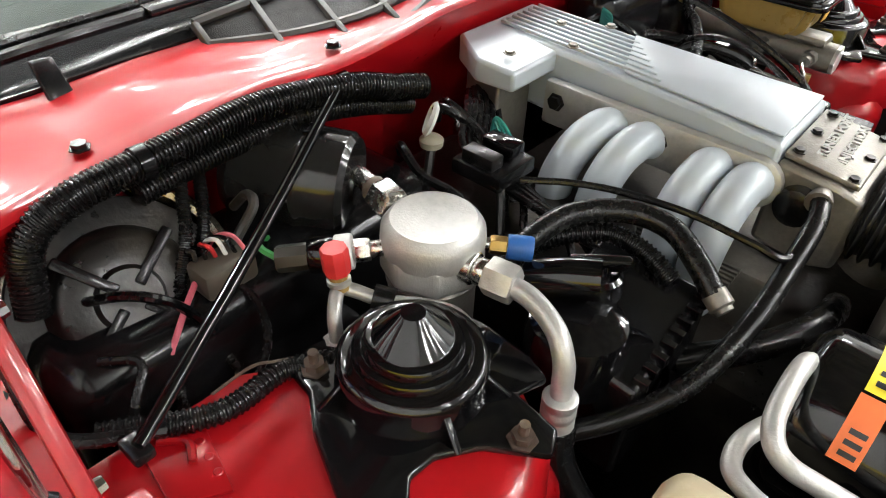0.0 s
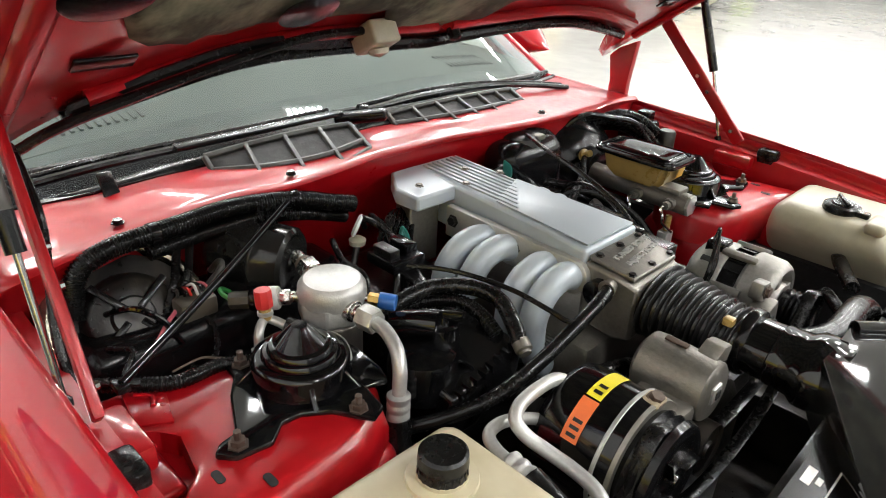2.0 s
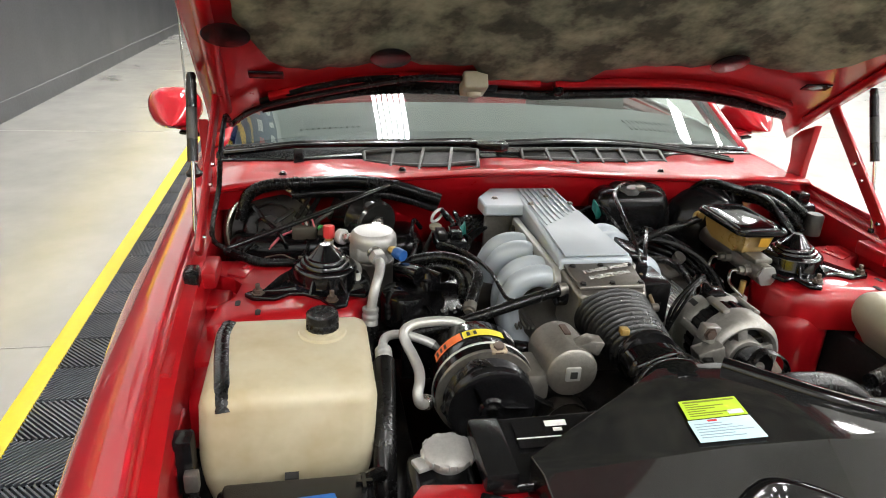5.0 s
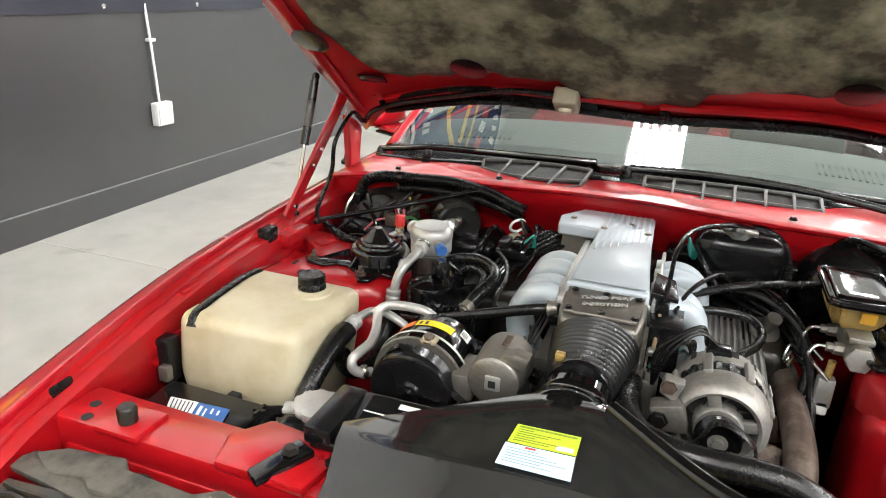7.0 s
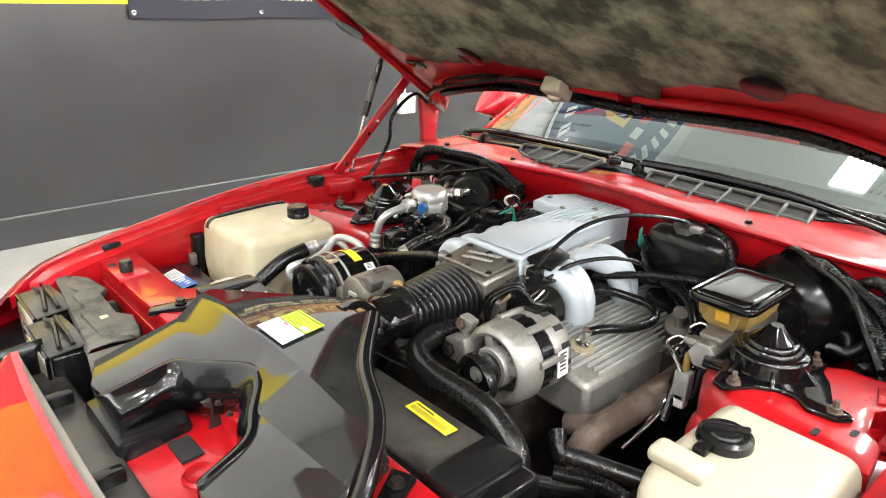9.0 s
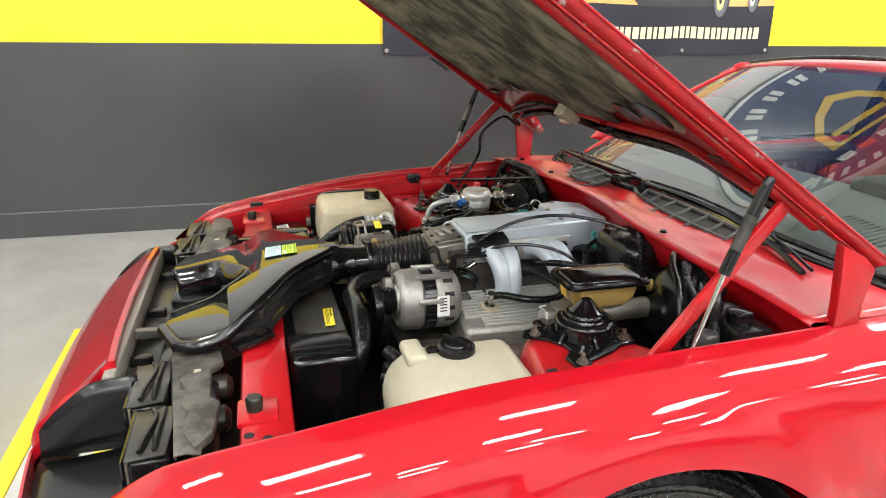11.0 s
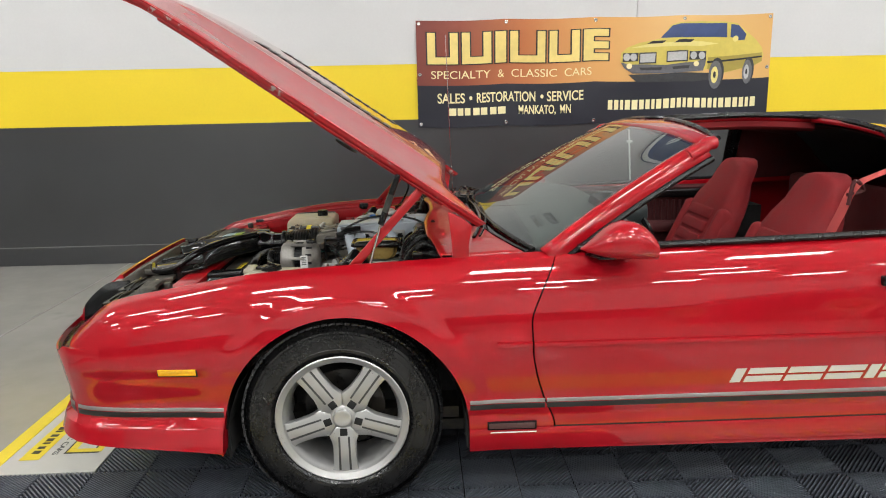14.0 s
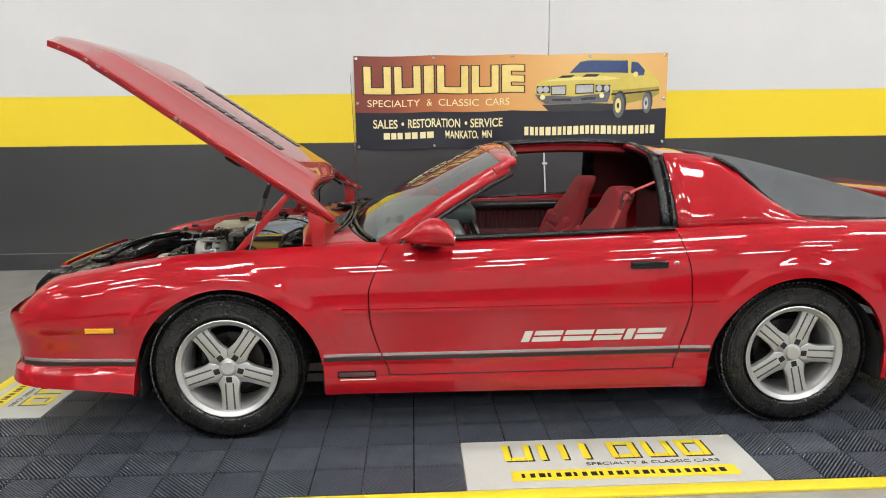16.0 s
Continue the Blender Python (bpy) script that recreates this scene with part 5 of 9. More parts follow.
# lower darkness: frame, suspension, block, and a dark plate for the shaded depth
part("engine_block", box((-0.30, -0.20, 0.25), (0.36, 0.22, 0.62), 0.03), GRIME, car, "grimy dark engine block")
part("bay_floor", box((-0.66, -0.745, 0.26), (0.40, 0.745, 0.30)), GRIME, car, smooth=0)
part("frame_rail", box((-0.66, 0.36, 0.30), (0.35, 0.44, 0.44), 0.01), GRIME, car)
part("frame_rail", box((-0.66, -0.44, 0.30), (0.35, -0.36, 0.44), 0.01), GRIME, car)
part("radiator", box((-0.60, -0.36, 0.30), (-0.54, 0.36, 0.70), 0.006), BLACK_SATIN, car, "black radiator core")

# cowl and firewall
cowl_x = spline([(-0.80, 0.36), (-0.62, 0.335), (-0.5, 0.315), (-0.3, 0.31), (-0.1, 0.325), (0.0, 0.335), (0.15, 0.335), (0.26, 0.320), (0.356, 0.312), (0.455, 0.330), (0.605, 0.322), (0.70, 0.314), (0.80, 0.30)])
def screen_x(y):
    """Front edge of the black screen; the red cowl runs further back on the driver's side."""
    near = 0.468 + 0.09 * (abs(y) / 0.80) ** 8
    k = sstep(0.40, 0.46, -y)
    return near * (1 - k) + (ws_low(y).x - 0.045) * k


def screen_z(y):
    return 0.898 - 0.030 * (abs(y) / 0.80) ** 4


cowl_z = spline([(-0.80, 0.862), (-0.6, 0.882), (-0.3, 0.893), (0.0, 0.900), (0.3, 0.897), (0.6, 0.886), (0.80, 0.865)])
rows = []
for i in range(61):
    y = -0.79 + 1.58 * i / 60
    x, z = cowl_x(y), cowl_z(y)
    xe, ze = screen_x(y), screen_z(y)
    st = 0.010 * sstep(0.42, 0.5, y) * (1 - sstep(0.72, 0.78, y))
    row = [(x + 0.055, y, 0.42), (x + 0.055, y, 0.76), (x + 0.045, y, 0.80), (x + 0.012, y, z - 0.055), (x + 0.004, y, z - 0.030), (x, y, z - 0.012), (x - 0.012, y, z - 0.006), (x - 0.014, y, z), (x - 0.004, y, z + 0.006), (x + 0.012, y, z + 0.004)]
    for t in np.linspace(0.15, 1, 9):
        zz = z + 0.004 + (ze - z - 0.004) * t + st * math.sin(math.pi * t) * (0.6 + 0.4 * math.sin(y * 37))
        row.append((x + (xe - x) * t, y, zz + 0.004 * noise.noise((x * 9 + t * 3, y * 9, 0))))
    row.append((xe + 0.01, y, ze - 0.05))
    rows.append(row)
cowl = part("cowl_panel", grid(rows), RED_BAY, car, "glossy red cowl and firewall panel", solid=0.003)
for y in (0.34, -0.33, 0.62):
    part("cowl_bolt", bolt((cowl_x(y) + 0.02, y, cowl_z(y) + 0.008), (0, 0, 1), 0.007), BLACK_SATIN, cowl)
rows = []
for i in range(41):
    y = -0.79 + 1.58 * i / 40
    xe, ze = screen_x(y), screen_z(y)
    w = ws_low(y)
    rows.append([(xe, y, ze - 0.03), (xe + 0.002, y, ze + 0.003), (xe + 0.010, y, ze + 0.006), (xe + 0.022, y, min(ze + 0.008, w.z - 0.008)), (max(w.x, xe + 0.025), y, w.z - 0.006)])
part("cowl_screen", grid(rows), BLACK_SATIN, car, "black plastic screen below the windscreen", solid=0.003)


def grille(rear, front, nx, ny, label):
    """An air grille: dark mesh under a moulded grid of ribs between a rear and a front edge."""
    rc, fc = smooth_path([V(p) for p in rear], 8), smooth_path([V(p) for p in front], 8)

    def along(c, u):
        k = u * (len(c) - 1)
        i = min(int(k), len(c) - 2)
        return V(c[i]).lerp(V(c[i + 1]), k - i)

    def at(u, w):
        return along(rc, u).lerp(along(fc, u), w)

    g = part("cowl_grille", grid([[at(i / 8, j / 4) - V((0, 0, 0.004)) for j in range(5)] for i in range(9)]), mat("dark_mesh", (0.03, 0.03, 0.03), 0.8, bump=0.8, bscale=900) if "dark_mesh" not in bpy.data.materials else bpy.data.materials["dark_mesh"], car, label, solid=0.004)
    ribm = bpy.data.materials.get("grey_grille") or mat("grey_grille", (0.05, 0.05, 0.047), 0.5, 0, 0.2, 20, 4)
    for i in range(nx + 1):
        part("rib", bar(at(i / nx, 0), at(i / nx, 1), 0.008, 0.010, 0.002), ribm, g)
    for w in (0.0, 0.66, 1.0):
        part("rib", tube([at(i / 10, w) for i in range(11)], 0.0055, 6, 1), ribm, g)
    return g


grille([(0.468, 0.422, 0.914), (0.464, 0.32, 0.922), (0.457, 0.22, 0.926), (0.448, 0.13, 0.925)], [(0.435, 0.420, 0.886), (0.362, 0.345, 0.889), (0.337, 0.25, 0.893), (0.365, 0.145, 0.901)], 4, 2, "grey plastic cowl air grille")
grille([(0.486, 0.0, 0.917), (0.487, -0.14, 0.919), (0.488, -0.28, 0.918), (0.488, -0.40, 0.914)], [(0.452, 0.0, 0.892), (0.412, -0.14, 0.894), (0.415, -0.28, 0.890), (0.430, -0.405, 0.886)], 6, 2, "grey plastic cowl air grille")
part("washer_nozzle", box((-0.055, -0.016, -0.012), (0.05, 0.016, 0.010), 0.007, 3, Matrix.Translation((0.455, 0.098, 0.934)) @ pose(0, 0, 0, 0, 10, 38)), BLACK_SATIN, car, "hooked black wiper arm cover")
part("wiper_arm", bar((0.482, 0.125, 0.940), (0.495, 0.46, 0.930), 0.026, 0.008, 0.003), BLACK_SATIN, car, "wide black wiper arm")
part("cowl_seal", tube([ws_low(y) + V((-0.010, 0, 0.003)) for y in np.linspace(-0.78, 0.78, 21)], 0.008, 8, 3), RUBBER, car, "black rubber seal at the windscreen foot")
for pts in ([(0.585, 0.785, 0.880), (0.53, 0.69, 0.903), (0.500, 0.587, 0.922), (0.500, 0.44, 0.926), (0.500, 0.28, 0.929), (0.495, 0.13, 0.934)], [(0.50, 0.05, 0.928), (0.512, -0.15, 0.932), (0.515, -0.34, 0.924), (0.500, -0.50, 0.908), (0.47, -0.625, 0.892)]):
    wp = part("wiper", tube(pts, 0.007, 8, 6), BLACK_SATIN, car, "black windscreen wiper")
    part("blade", tube([V(p) + V((0.022, 0, 0.004)) for p in pts], 0.004, 6, 6), RUBBER, wp)
    part("pivot", lathe(V(pts[0]) - V((0, 0, 0.02)), (0, 0, 1), [(0, 0.016), (0.02, 0.014), (0.03, 0.008), (0.03, 0)], 14), BLACK_SATIN, wp)
part("cowl_clip", slab([(0.440, 0.572, 0.884), (0.440, 0.598, 0.884), (0.468, 0.596, 0.922), (0.468, 0.574, 0.922)], (1, 0, 0), 0.008, 0.002), BLACK_SATIN, cowl)
part("stay_rod", tube([(0.105, 0.725, 0.805), (0.20, 0.54, 0.843), (0.302, 0.352, 0.886)], 0.0055, 10, 3), BLACK, car, "thin black stay rod across the bay")
part("rod_end", box((0.095, 0.718, 0.796), (0.120, 0.734, 0.806), 0.003), BLACK_SATIN, car)
part("antenna", tube([(0.466, 0.838, 0.87), (0.452, 0.840, 1.3), (0.440, 0.842, 1.72)], 0.0024, 6, 3), CHROME, car, "thin steel radio antenna")
part("antenna_base", lathe((0.467, 0.838, 0.855), (-0.05, 0, 1), [(0, 0.020), (0.008, 0.020), (0.014, 0.012), (0.03, 0.008), (0.03, 0.0)], 16), BLACK_SATIN, car)

# ---- engine: intake plenum, runners, throttle ----
def loft_box(secs):
    """A closed box through sections of (x, y_right, y_left, z_top, z_low)."""
    bm = bmesh.new()
    rings = [[bm.verts.new(p) for p in ((x, yr, zt), (x, yl, zt), (x, yl, zl), (x, yr, zl))] for x, yr, yl, zt, zl in secs]
    for a, b in zip(rings, rings[1:]):
        for i in range(4):
            j = (i + 1) % 4
            bm.faces.new((a[i], a[j], b[j], b[i]))
    bm.faces.new(rings[0])
    bm.faces.new(rings[-1])
    return bm


plen = part("intake_plenum", loft_box([(-0.085, 0.082, -0.072, 0.842, 0.765), (0.02, 0.075, -0.062, 0.848, 0.765), (0.17, 0.068, -0.052, 0.853, 0.765), (0.195, 0.068, -0.052, 0.854, 0.765), (0.335, 0.066, -0.046, 0.858, 0.77)]), PLENUM, car, "silver alloy intake plenum with ribbed top", bevel=0.006)
part("plenum_wing", loft_box([(0.215, 0.16, 0.05, 0.852, 0.825), (0.27, 0.165, 0.05, 0.856, 0.825), (0.335, 0.12, 0.05, 0.858, 0.82)]), PLENUM, plen, bevel=0.005)
part("plenum_leg", loft_box([(0.24, 0.155, 0.08, 0.83, 0.70), (0.32, 0.12, 0.07, 0.83, 0.70)]), ALU_DULL, plen, bevel=0.005)
part("top_plate", slab([(-0.08, 0.070, 0.8455), (0.120, 0.062, 0.8525), (0.128, 0.045, 0.853), (0.165, -0.048, 0.854), (-0.08, -0.064, 0.8455)], (0, 0, 1), 0.003, 0.001), PLENUM, plen)
for i in range(8):
    y0 = 0.058 - i * 0.0137
    xa = 0.075 + 0.012 * i
    part("top_rib", slab([(xa, y0, 0.8525), (0.318, y0 * 0.92, 0.8585), (0.318, y0 * 0.92 - 0.0045, 0.8585), (xa, y0 - 0.0045, 0.8525)], (0, 0, 1), 0.0045, 0.0012), PLENUM, plen)
for x, y in ((0.20, 0.055), (0.20, -0.04), (0.255, 0.0), (0.245, 0.13)):
    part("screw", bolt((x, y, 0.860), (0, 0, 1), 0.006, 0.004), ALU_DULL, plen)
for s, yo in ((1, 0.082), (-1, -0.072)):
    part("side_flange", box((-0.08, min(yo - 0.004, yo + s * 0.012), 0.765), (0.21, max(yo - 0.004, yo + s * 0.012), 0.825), 0.004), ALU, plen)
    for x in (-0.065, 0.045, 0.19):
        part("screw", bolt((x, yo + s * 0.012, 0.80), (0, s, 0), 0.009, 0.007), GRIME, plen)
    for i, x in enumerate((-0.072, -0.026, 0.056, 0.105) if s > 0 else (-0.035, 0.018, 0.095, 0.148)):
        dx = (0.008, 0.010, 0.020, 0.028)[i] if s > 0 else (0.03, 0.0, 0.06, 0.03)[i]
        pts = [(x, yo + s * 0.005, 0.795), (x + dx * 0.2, yo + s * 0.035, 0.803), (x + dx * 0.5, yo + s * 0.068, 0.79), (x + dx * 0.8, yo + s * 0.088, 0.755), (x + dx, yo + s * 0.088, 0.71), (x + dx, yo + s * 0.07, 0.665), (x + dx, yo + s * 0.05, 0.64)]
        rn = part("intake_runner", tube(pts, 0.0225, 20, 6), PLENUM, plen, "curved silver intake runner")
        part("runner_collar", lathe(V(pts[0]) - V((0, s * 0.006, 0)), (0, s, 0.1), [(0, 0.029), (0.012, 0.029), (0.014, 0.025), (0.014, 0)], 20), ALU, rn)
part("intake_base", box((-0.14, -0.11, 0.58), (0.24, 0.12, 0.70), 0.012), ALU_DULL, car, "dull cast intake manifold base")
for i in range(5):
    part("fuel_rail_rib", box((-0.10, 0.125 + i * 0.008, 0.70), (0.22, 0.129 + i * 0.008, 0.706)), ALU_DULL, plen, smooth=0)
# throttle body with its cover plate
tb = part("throttle_body", loft_box([(-0.178, 0.070, -0.062, 0.806, 0.715), (-0.150, 0.078, -0.070, 0.818, 0.71), (-0.085, 0.080, -0.072, 0.825, 0.72)]), ALU_DULL, car, "grimy cast throttle body", bevel=0.006)
part("cover_plate", slab([(-0.168, 0.068, 0.815), (-0.088, 0.074, 0.827), (-0.088, -0.066, 0.827), (-0.168, -0.060, 0.815)], (0.15, 0, 1), 0.007, 0.002), ALU_DULL, tb, "cast cover plate with raised lettering")
for x in (-0.158, -0.098):
    for y in (0.06, 0.002, -0.055):
        part("cover_screw", bolt((x, y, 0.8225 + (x + 0.158) * 0.17), (0, 0, 1), 0.0055, 0.004), GRIME, tb)
for words, x, half in (("TUNED PORT", -0.122, 0.047), ("INJECTION", -0.142, 0.040)):
    part("lettering", text_mesh(words, 0.014, Matrix.Translation((x, half, 0.8275 + (x + 0.130) * 0.15)) @ pose(0, 0, 0, 0, -8.5, -90), 0.0012, 0, 2 * half, 0.0006), ALU, tb, "raised cast lettering", smooth=0)
part("tps_housing", lathe((-0.12, 0.078, 0.785), (0, 1, 0), [(0, 0.022), (0.018, 0.022), (0.022, 0.014), (0.022, 0)], 16), BLACK_SATIN, tb)
part("cable_bracket", box((-0.13, -0.135, 0.80), (-0.045, -0.075, 0.806), 0.002), BLACK_SATIN, tb)
part("bracket_post", box((-0.135, -0.135, 0.72), (-0.127, -0.08, 0.805), 0.002), BLACK_SATIN, tb)
for k in range(3):
    part("linkage", tube([(-0.16 + 0.01 * k, -0.09, 0.74), (-0.12 + 0.02 * k, -0.11 - 0.008 * k, 0.765), (-0.07, -0.115 - 0.01 * k, 0.785)], 0.0022, 6, 3), CHROME, tb)
part("throttle_lever", slab([(-0.17, -0.082, 0.735), (-0.12, -0.082, 0.775), (-0.10, -0.082, 0.75), (-0.14, -0.082, 0.70)], (0, -1, 0), 0.004, 0.001), RUST, tb)
part("thermostat_housing", lathe((-0.20, -0.055, 0.66), (-0.3, 0, 1), [(0, 0.04), (0.03, 0.038), (0.05, 0.03), (0.06, 0.03), (0.06, 0)], 20), ALU_DULL, car, "corroded alloy thermostat housing")

# intake bellows and tube
prof = [(0.0, 0.060)]
for i in range(11):
    d = 0.004 + i * 0.0124
    r = 0.071 - 0.0017 * i
    prof += [(d, r - 0.009), (d + 0.002, r - 0.002), (d + 0.004, r), (d + 0.006, r - 0.002), (d + 0.008, r - 0.009), (d + 0.0105, r - 0.010)]
prof += [(0.142, 0.050), (0.146, 0.048)]
bl = part("intake_bellows", lathe((-0.178, 0.004, 0.770), (-1, 0.015, -0.02), prof, 40), BELLOWS, car, "ribbed black rubber intake bellows")
for v in bl.data.vertices:
    v.co.z = 0.770 + (v.co.z - 0.770) * 0.82
    v.co.y = 0.004 + (v.co.y - 0.004) * 1.08
part("clamp", lathe((-0.322, 0.006, 0.767), (-1, 0, 0), [(0, 0.050), (0.004, 0.052), (0.012, 0.052), (0.016, 0.050)], 32), BLACK_SATIN, bl)
part("brass_tag", box((-0.315, 0.035, 0.80), (-0.300, 0.050, 0.812), 0.002), AMBER, bl)
it = part("intake_tube", lathe((-0.320, 0.006, 0.767), (-1, 0.0, 0.0), [(0, 0.047), (0.05, 0.0475), (0.052, 0.050), (0.058, 0.050), (0.06, 0.049), (0.085, 0.052), (0.095, 0.060), (0.105, 0.061), (0.125, 0.060), (0.13, 0.056), (0.14, 0.056)], 40), BLACK, car, "smooth glossy black air intake tube")
for v in it.data.vertices:
    v.co.z = 0.767 + (v.co.z - 0.767) * 0.86
    v.co.y = 0.006 + (v.co.y - 0.006) * 1.08
# black air cleaner cover that spreads over the radiator

def duct_z(x, y):
    """Height of the throat plate under the stickers."""
    return 0.808 + 0.10 * (x + 0.515) - 0.056 * y + 0.0005


def duct_top():
    """Flat plates that meet in folds: the wide throat, the fold and two arms round the lock."""
    P = {k: V(v) for k, v in dict(
        t1=(-0.435, 0.050, 0.8132), t2=(-0.435, -0.052, 0.8189), b=(-0.574, 0.286, 0.786), f1=(-0.606, 0.279, 0.7833), f2=(-0.602, 0.02, 0.7982), f3=(-0.610, -0.11, 0.8047), f4=(-0.622, -0.296, 0.800), r=(-0.594, -0.270, 0.808), r0=(-0.540, -0.168, 0.8149), c1=(-0.515, 0.0, 0.808),
        g1=(-0.652, 0.270, 0.7533), g2=(-0.645, 0.0, 0.7677), g3=(-0.652, -0.05, 0.768), g4=(-0.690, -0.105, 0.762), g5=(-0.678, -0.330, 0.762), l1=(-0.808, 0.240, 0.7332), l2=(-0.836, 0.165, 0.7327), l3=(-0.830, 0.104, 0.7364), l4=(-0.720, 0.117, 0.7514), l5=(-0.698, 0.080, 0.7564),
        m1=(-0.725, -0.152, 0.756), m2=(-0.808, -0.176, 0.741), m3=(-0.818, -0.250, 0.736), m4=(-0.772, -0.345, 0.739), m5=(-0.705, -0.355, 0.748)).items()}
    bm = bmesh.new()
    vs = {k: bm.verts.new(p) for k, p in P.items()}
    for f in ("t1 b c1", "t1 c1 t2", "t2 c1 r0", "b f1 f2 c1", "c1 f2 f3 r0", "r0 f3 f4 r", "f1 g1 g2 f2", "f2 g2 g3 g4 f3", "f3 g4 g5 f4", "g1 l1 l2 l3 l4 l5 g2", "g4 m1 m2 m3 m4 m5 g5"):
        bm.faces.new([vs[k] for k in f.split()])
    bmesh.ops.triangulate(bm, faces=bm.faces[:])
    return bm


dome = part("air_duct", duct_top(), mat("scuffed_black_plastic", (0.012, 0.012, 0.012), 0.07, 0, 0.25, 9, 2.5, col2=(0.02, 0.02, 0.018), mix=(0.5, 0.7), spec=0.5, coat=0.15), car, "scuffed black plastic air duct over the radiator", solid=0.075, bevel=0.006, smooth=12)
lip = smooth_path([(-0.834, 0.108, 0.7345), (-0.780, 0.112, 0.742), (-0.722, 0.117, 0.750), (-0.694, 0.078, 0.756), (-0.646, 0.0, 0.769), (-0.654, -0.05, 0.767), (-0.692, -0.105, 0.760), (-0.727, -0.153, 0.754), (-0.806, -0.178, 0.740)], 5)
rows = []
for p in lip:
    q = (V((-0.765, -0.025, p.z)) - p).normalized()
    rows.append([p + q * a + V((0, 0, b)) for a, b in ((-0.012, 0.0), (-0.008, 0.005), (0.000, 0.006), (0.006, 0.003), (0.024, -0.024), (0.026, -0.030), (0.027, -0.075))])
part("duct_lip", grid(rows), BLACK, dome, "glossy sloping inner lip", smooth=50, solid=0.003)
part("duct_lip", tube([(-0.818, -0.250, 0.734), (-0.772, -0.350, 0.736), (-0.700, -0.360, 0.746), (-0.640, -0.325, 0.782), (-0.594, -0.274, 0.804), (-0.540, -0.172, 0.812), (-0.440, -0.056, 0.816)], 0.013, 10, 5), BLACK, dome)
part("duct_box", box((-0.84, 0.05, 0.60), (-0.72, 0.22, 0.68), 0.012), BLACK_SATIN, dome)
part("duct_box", box((-0.84, -0.30, 0.58), (-0.70, -0.14, 0.66), 0.012), BLACK_SATIN, dome)
part("duct_bolt", bolt((-0.455, -0.075, 0.80), (0, 0, 1), 0.006), CHROME, dome)



def label(corners, material, bars, ink, parent, off=0.0015, name="label", text=""):
    """A sticker through four corners (a to b along its top, d to c along its foot) with unreadable lines as bars."""
    a, b, c, d = [V(p) for p in corners]
    n = (b - a).cross(d - a).normalized()
    if n.z < 0:
        n = -n
    lb = part(name, slab([p + n * off for p in (a, b, c, d)], n, 0.0008), material, parent, text, smooth=0)

    def at(u, w):
        return a.lerp(b, u).lerp(d.lerp(c, u), w) + n * (off + 0.001)

    for u0, u1, w0, w1, m in bars:
        part("print_line", slab([at(u0, w0), at(u1, w0), at(u1, w1), at(u0, w1)], n, 0.0004), m or ink, lb, smooth=0)
    return lb


def zl(x, y):
    return V((x, y, duct_z(x, y) + 0.002))


label([zl(-0.515, 0.056), zl(-0.517, -0.028), zl(-0.553, -0.028), zl(-0.551, 0.060)], LIME_L, [(0.05, 0.95, 0.08, 0.16, None)] + [(0.06, 0.3 + 0.6 * ((i * 37) % 10) / 10, 0.24 + i * 0.12, 0.28 + i * 0.12, None) for i in range(6)] + [(0.7, 0.95, 0.7, 0.92, WHITE_L)], mat("olive_ink", (0.16, 0.18, 0.02), 0.6), dome, text="lime yellow printed sticker")
label([zl(-0.553, 0.062), zl(-0.555, -0.028), zl(-0.597, -0.030), zl(-0.593, 0.064)], BLUE_L, [(0.30, 0.45, 0.05, 0.13, REDCAP)] + [(0.06, 0.5 + 0.45 * ((i * 53) % 10) / 10, 0.2 + i * 0.12, 0.23 + i * 0.12, None) for i in range(6)], mat("grey_ink", (0.25, 0.33, 0.38), 0.6), dome, text="pale blue printed sticker")

# ---- front: radiator support, latch, lamps ----
sup = part("radiator_support", box((-0.655, -0.74, 0.655), (-0.565, 0.74, 0.722), 0.010), RED_BAY, car, "red radiator support panel")
part("support_face", box((-0.66, -0.72, 0.44), (-0.63, 0.72, 0.68), 0.008), RED_BAY, sup)
part("support_step", slab([(-0.66, 0.30, 0.715), (-0.56, 0.28, 0.715), (-0.545, 0.42, 0.715), (-0.60, 0.46, 0.715), (-0.66, 0.44, 0.715)], (0, 0, 1), 0.018, 0.006), RED_BAY, sup)
part("lock_platform", slab([(-0.84, -0.10, 0.635), (-0.655, -0.10, 0.655), (-0.655, 0.11, 0.655), (-0.84, 0.11, 0.635)], (0, 0, 1), 0.012, 0.004), RED_BAY, sup)
part("lock_block", box((-0.685, -0.10, 0.60), (-0.65, 0.11, 0.70), 0.012), RED_BAY, sup)
part("lock_hole", box((-0.770, -0.020, 0.655), (-0.735, 0.040, 0.662), 0.001), GAP, sup, smooth=0)
part("lock_dish", lathe((-0.757, -0.060, 0.656), (0, 0, 1), [(0, 0.030), (0.005, 0.026), (0.003, 0.022), (0.003, 0.0)], 24), RED_BAY, sup)
lock = part("bonnet_lock", slab([(-0.700, 0.075, 0.655), (-0.664, 0.070, 0.655), (-0.664, 0.060, 0.705), (-0.680, 0.066, 0.722), (-0.696, 0.068, 0.712), (-0.690, 0.070, 0.690)], (0, 1, 0.15), 0.006, 0.002), RUST, car, "greasy steel bonnet lock")
part("hook", slab([(-0.705, 0.030, 0.658), (-0.684, 0.028, 0.658), (-0.680, 0.030, 0.700), (-0.690, 0.034, 0.716), (-0.712, 0.036, 0.712), (-0.706, 0.034, 0.702), (-0.697, 0.032, 0.698)], (0, 1, 0.1), 0.005, 0.0015), GRIME, lock)
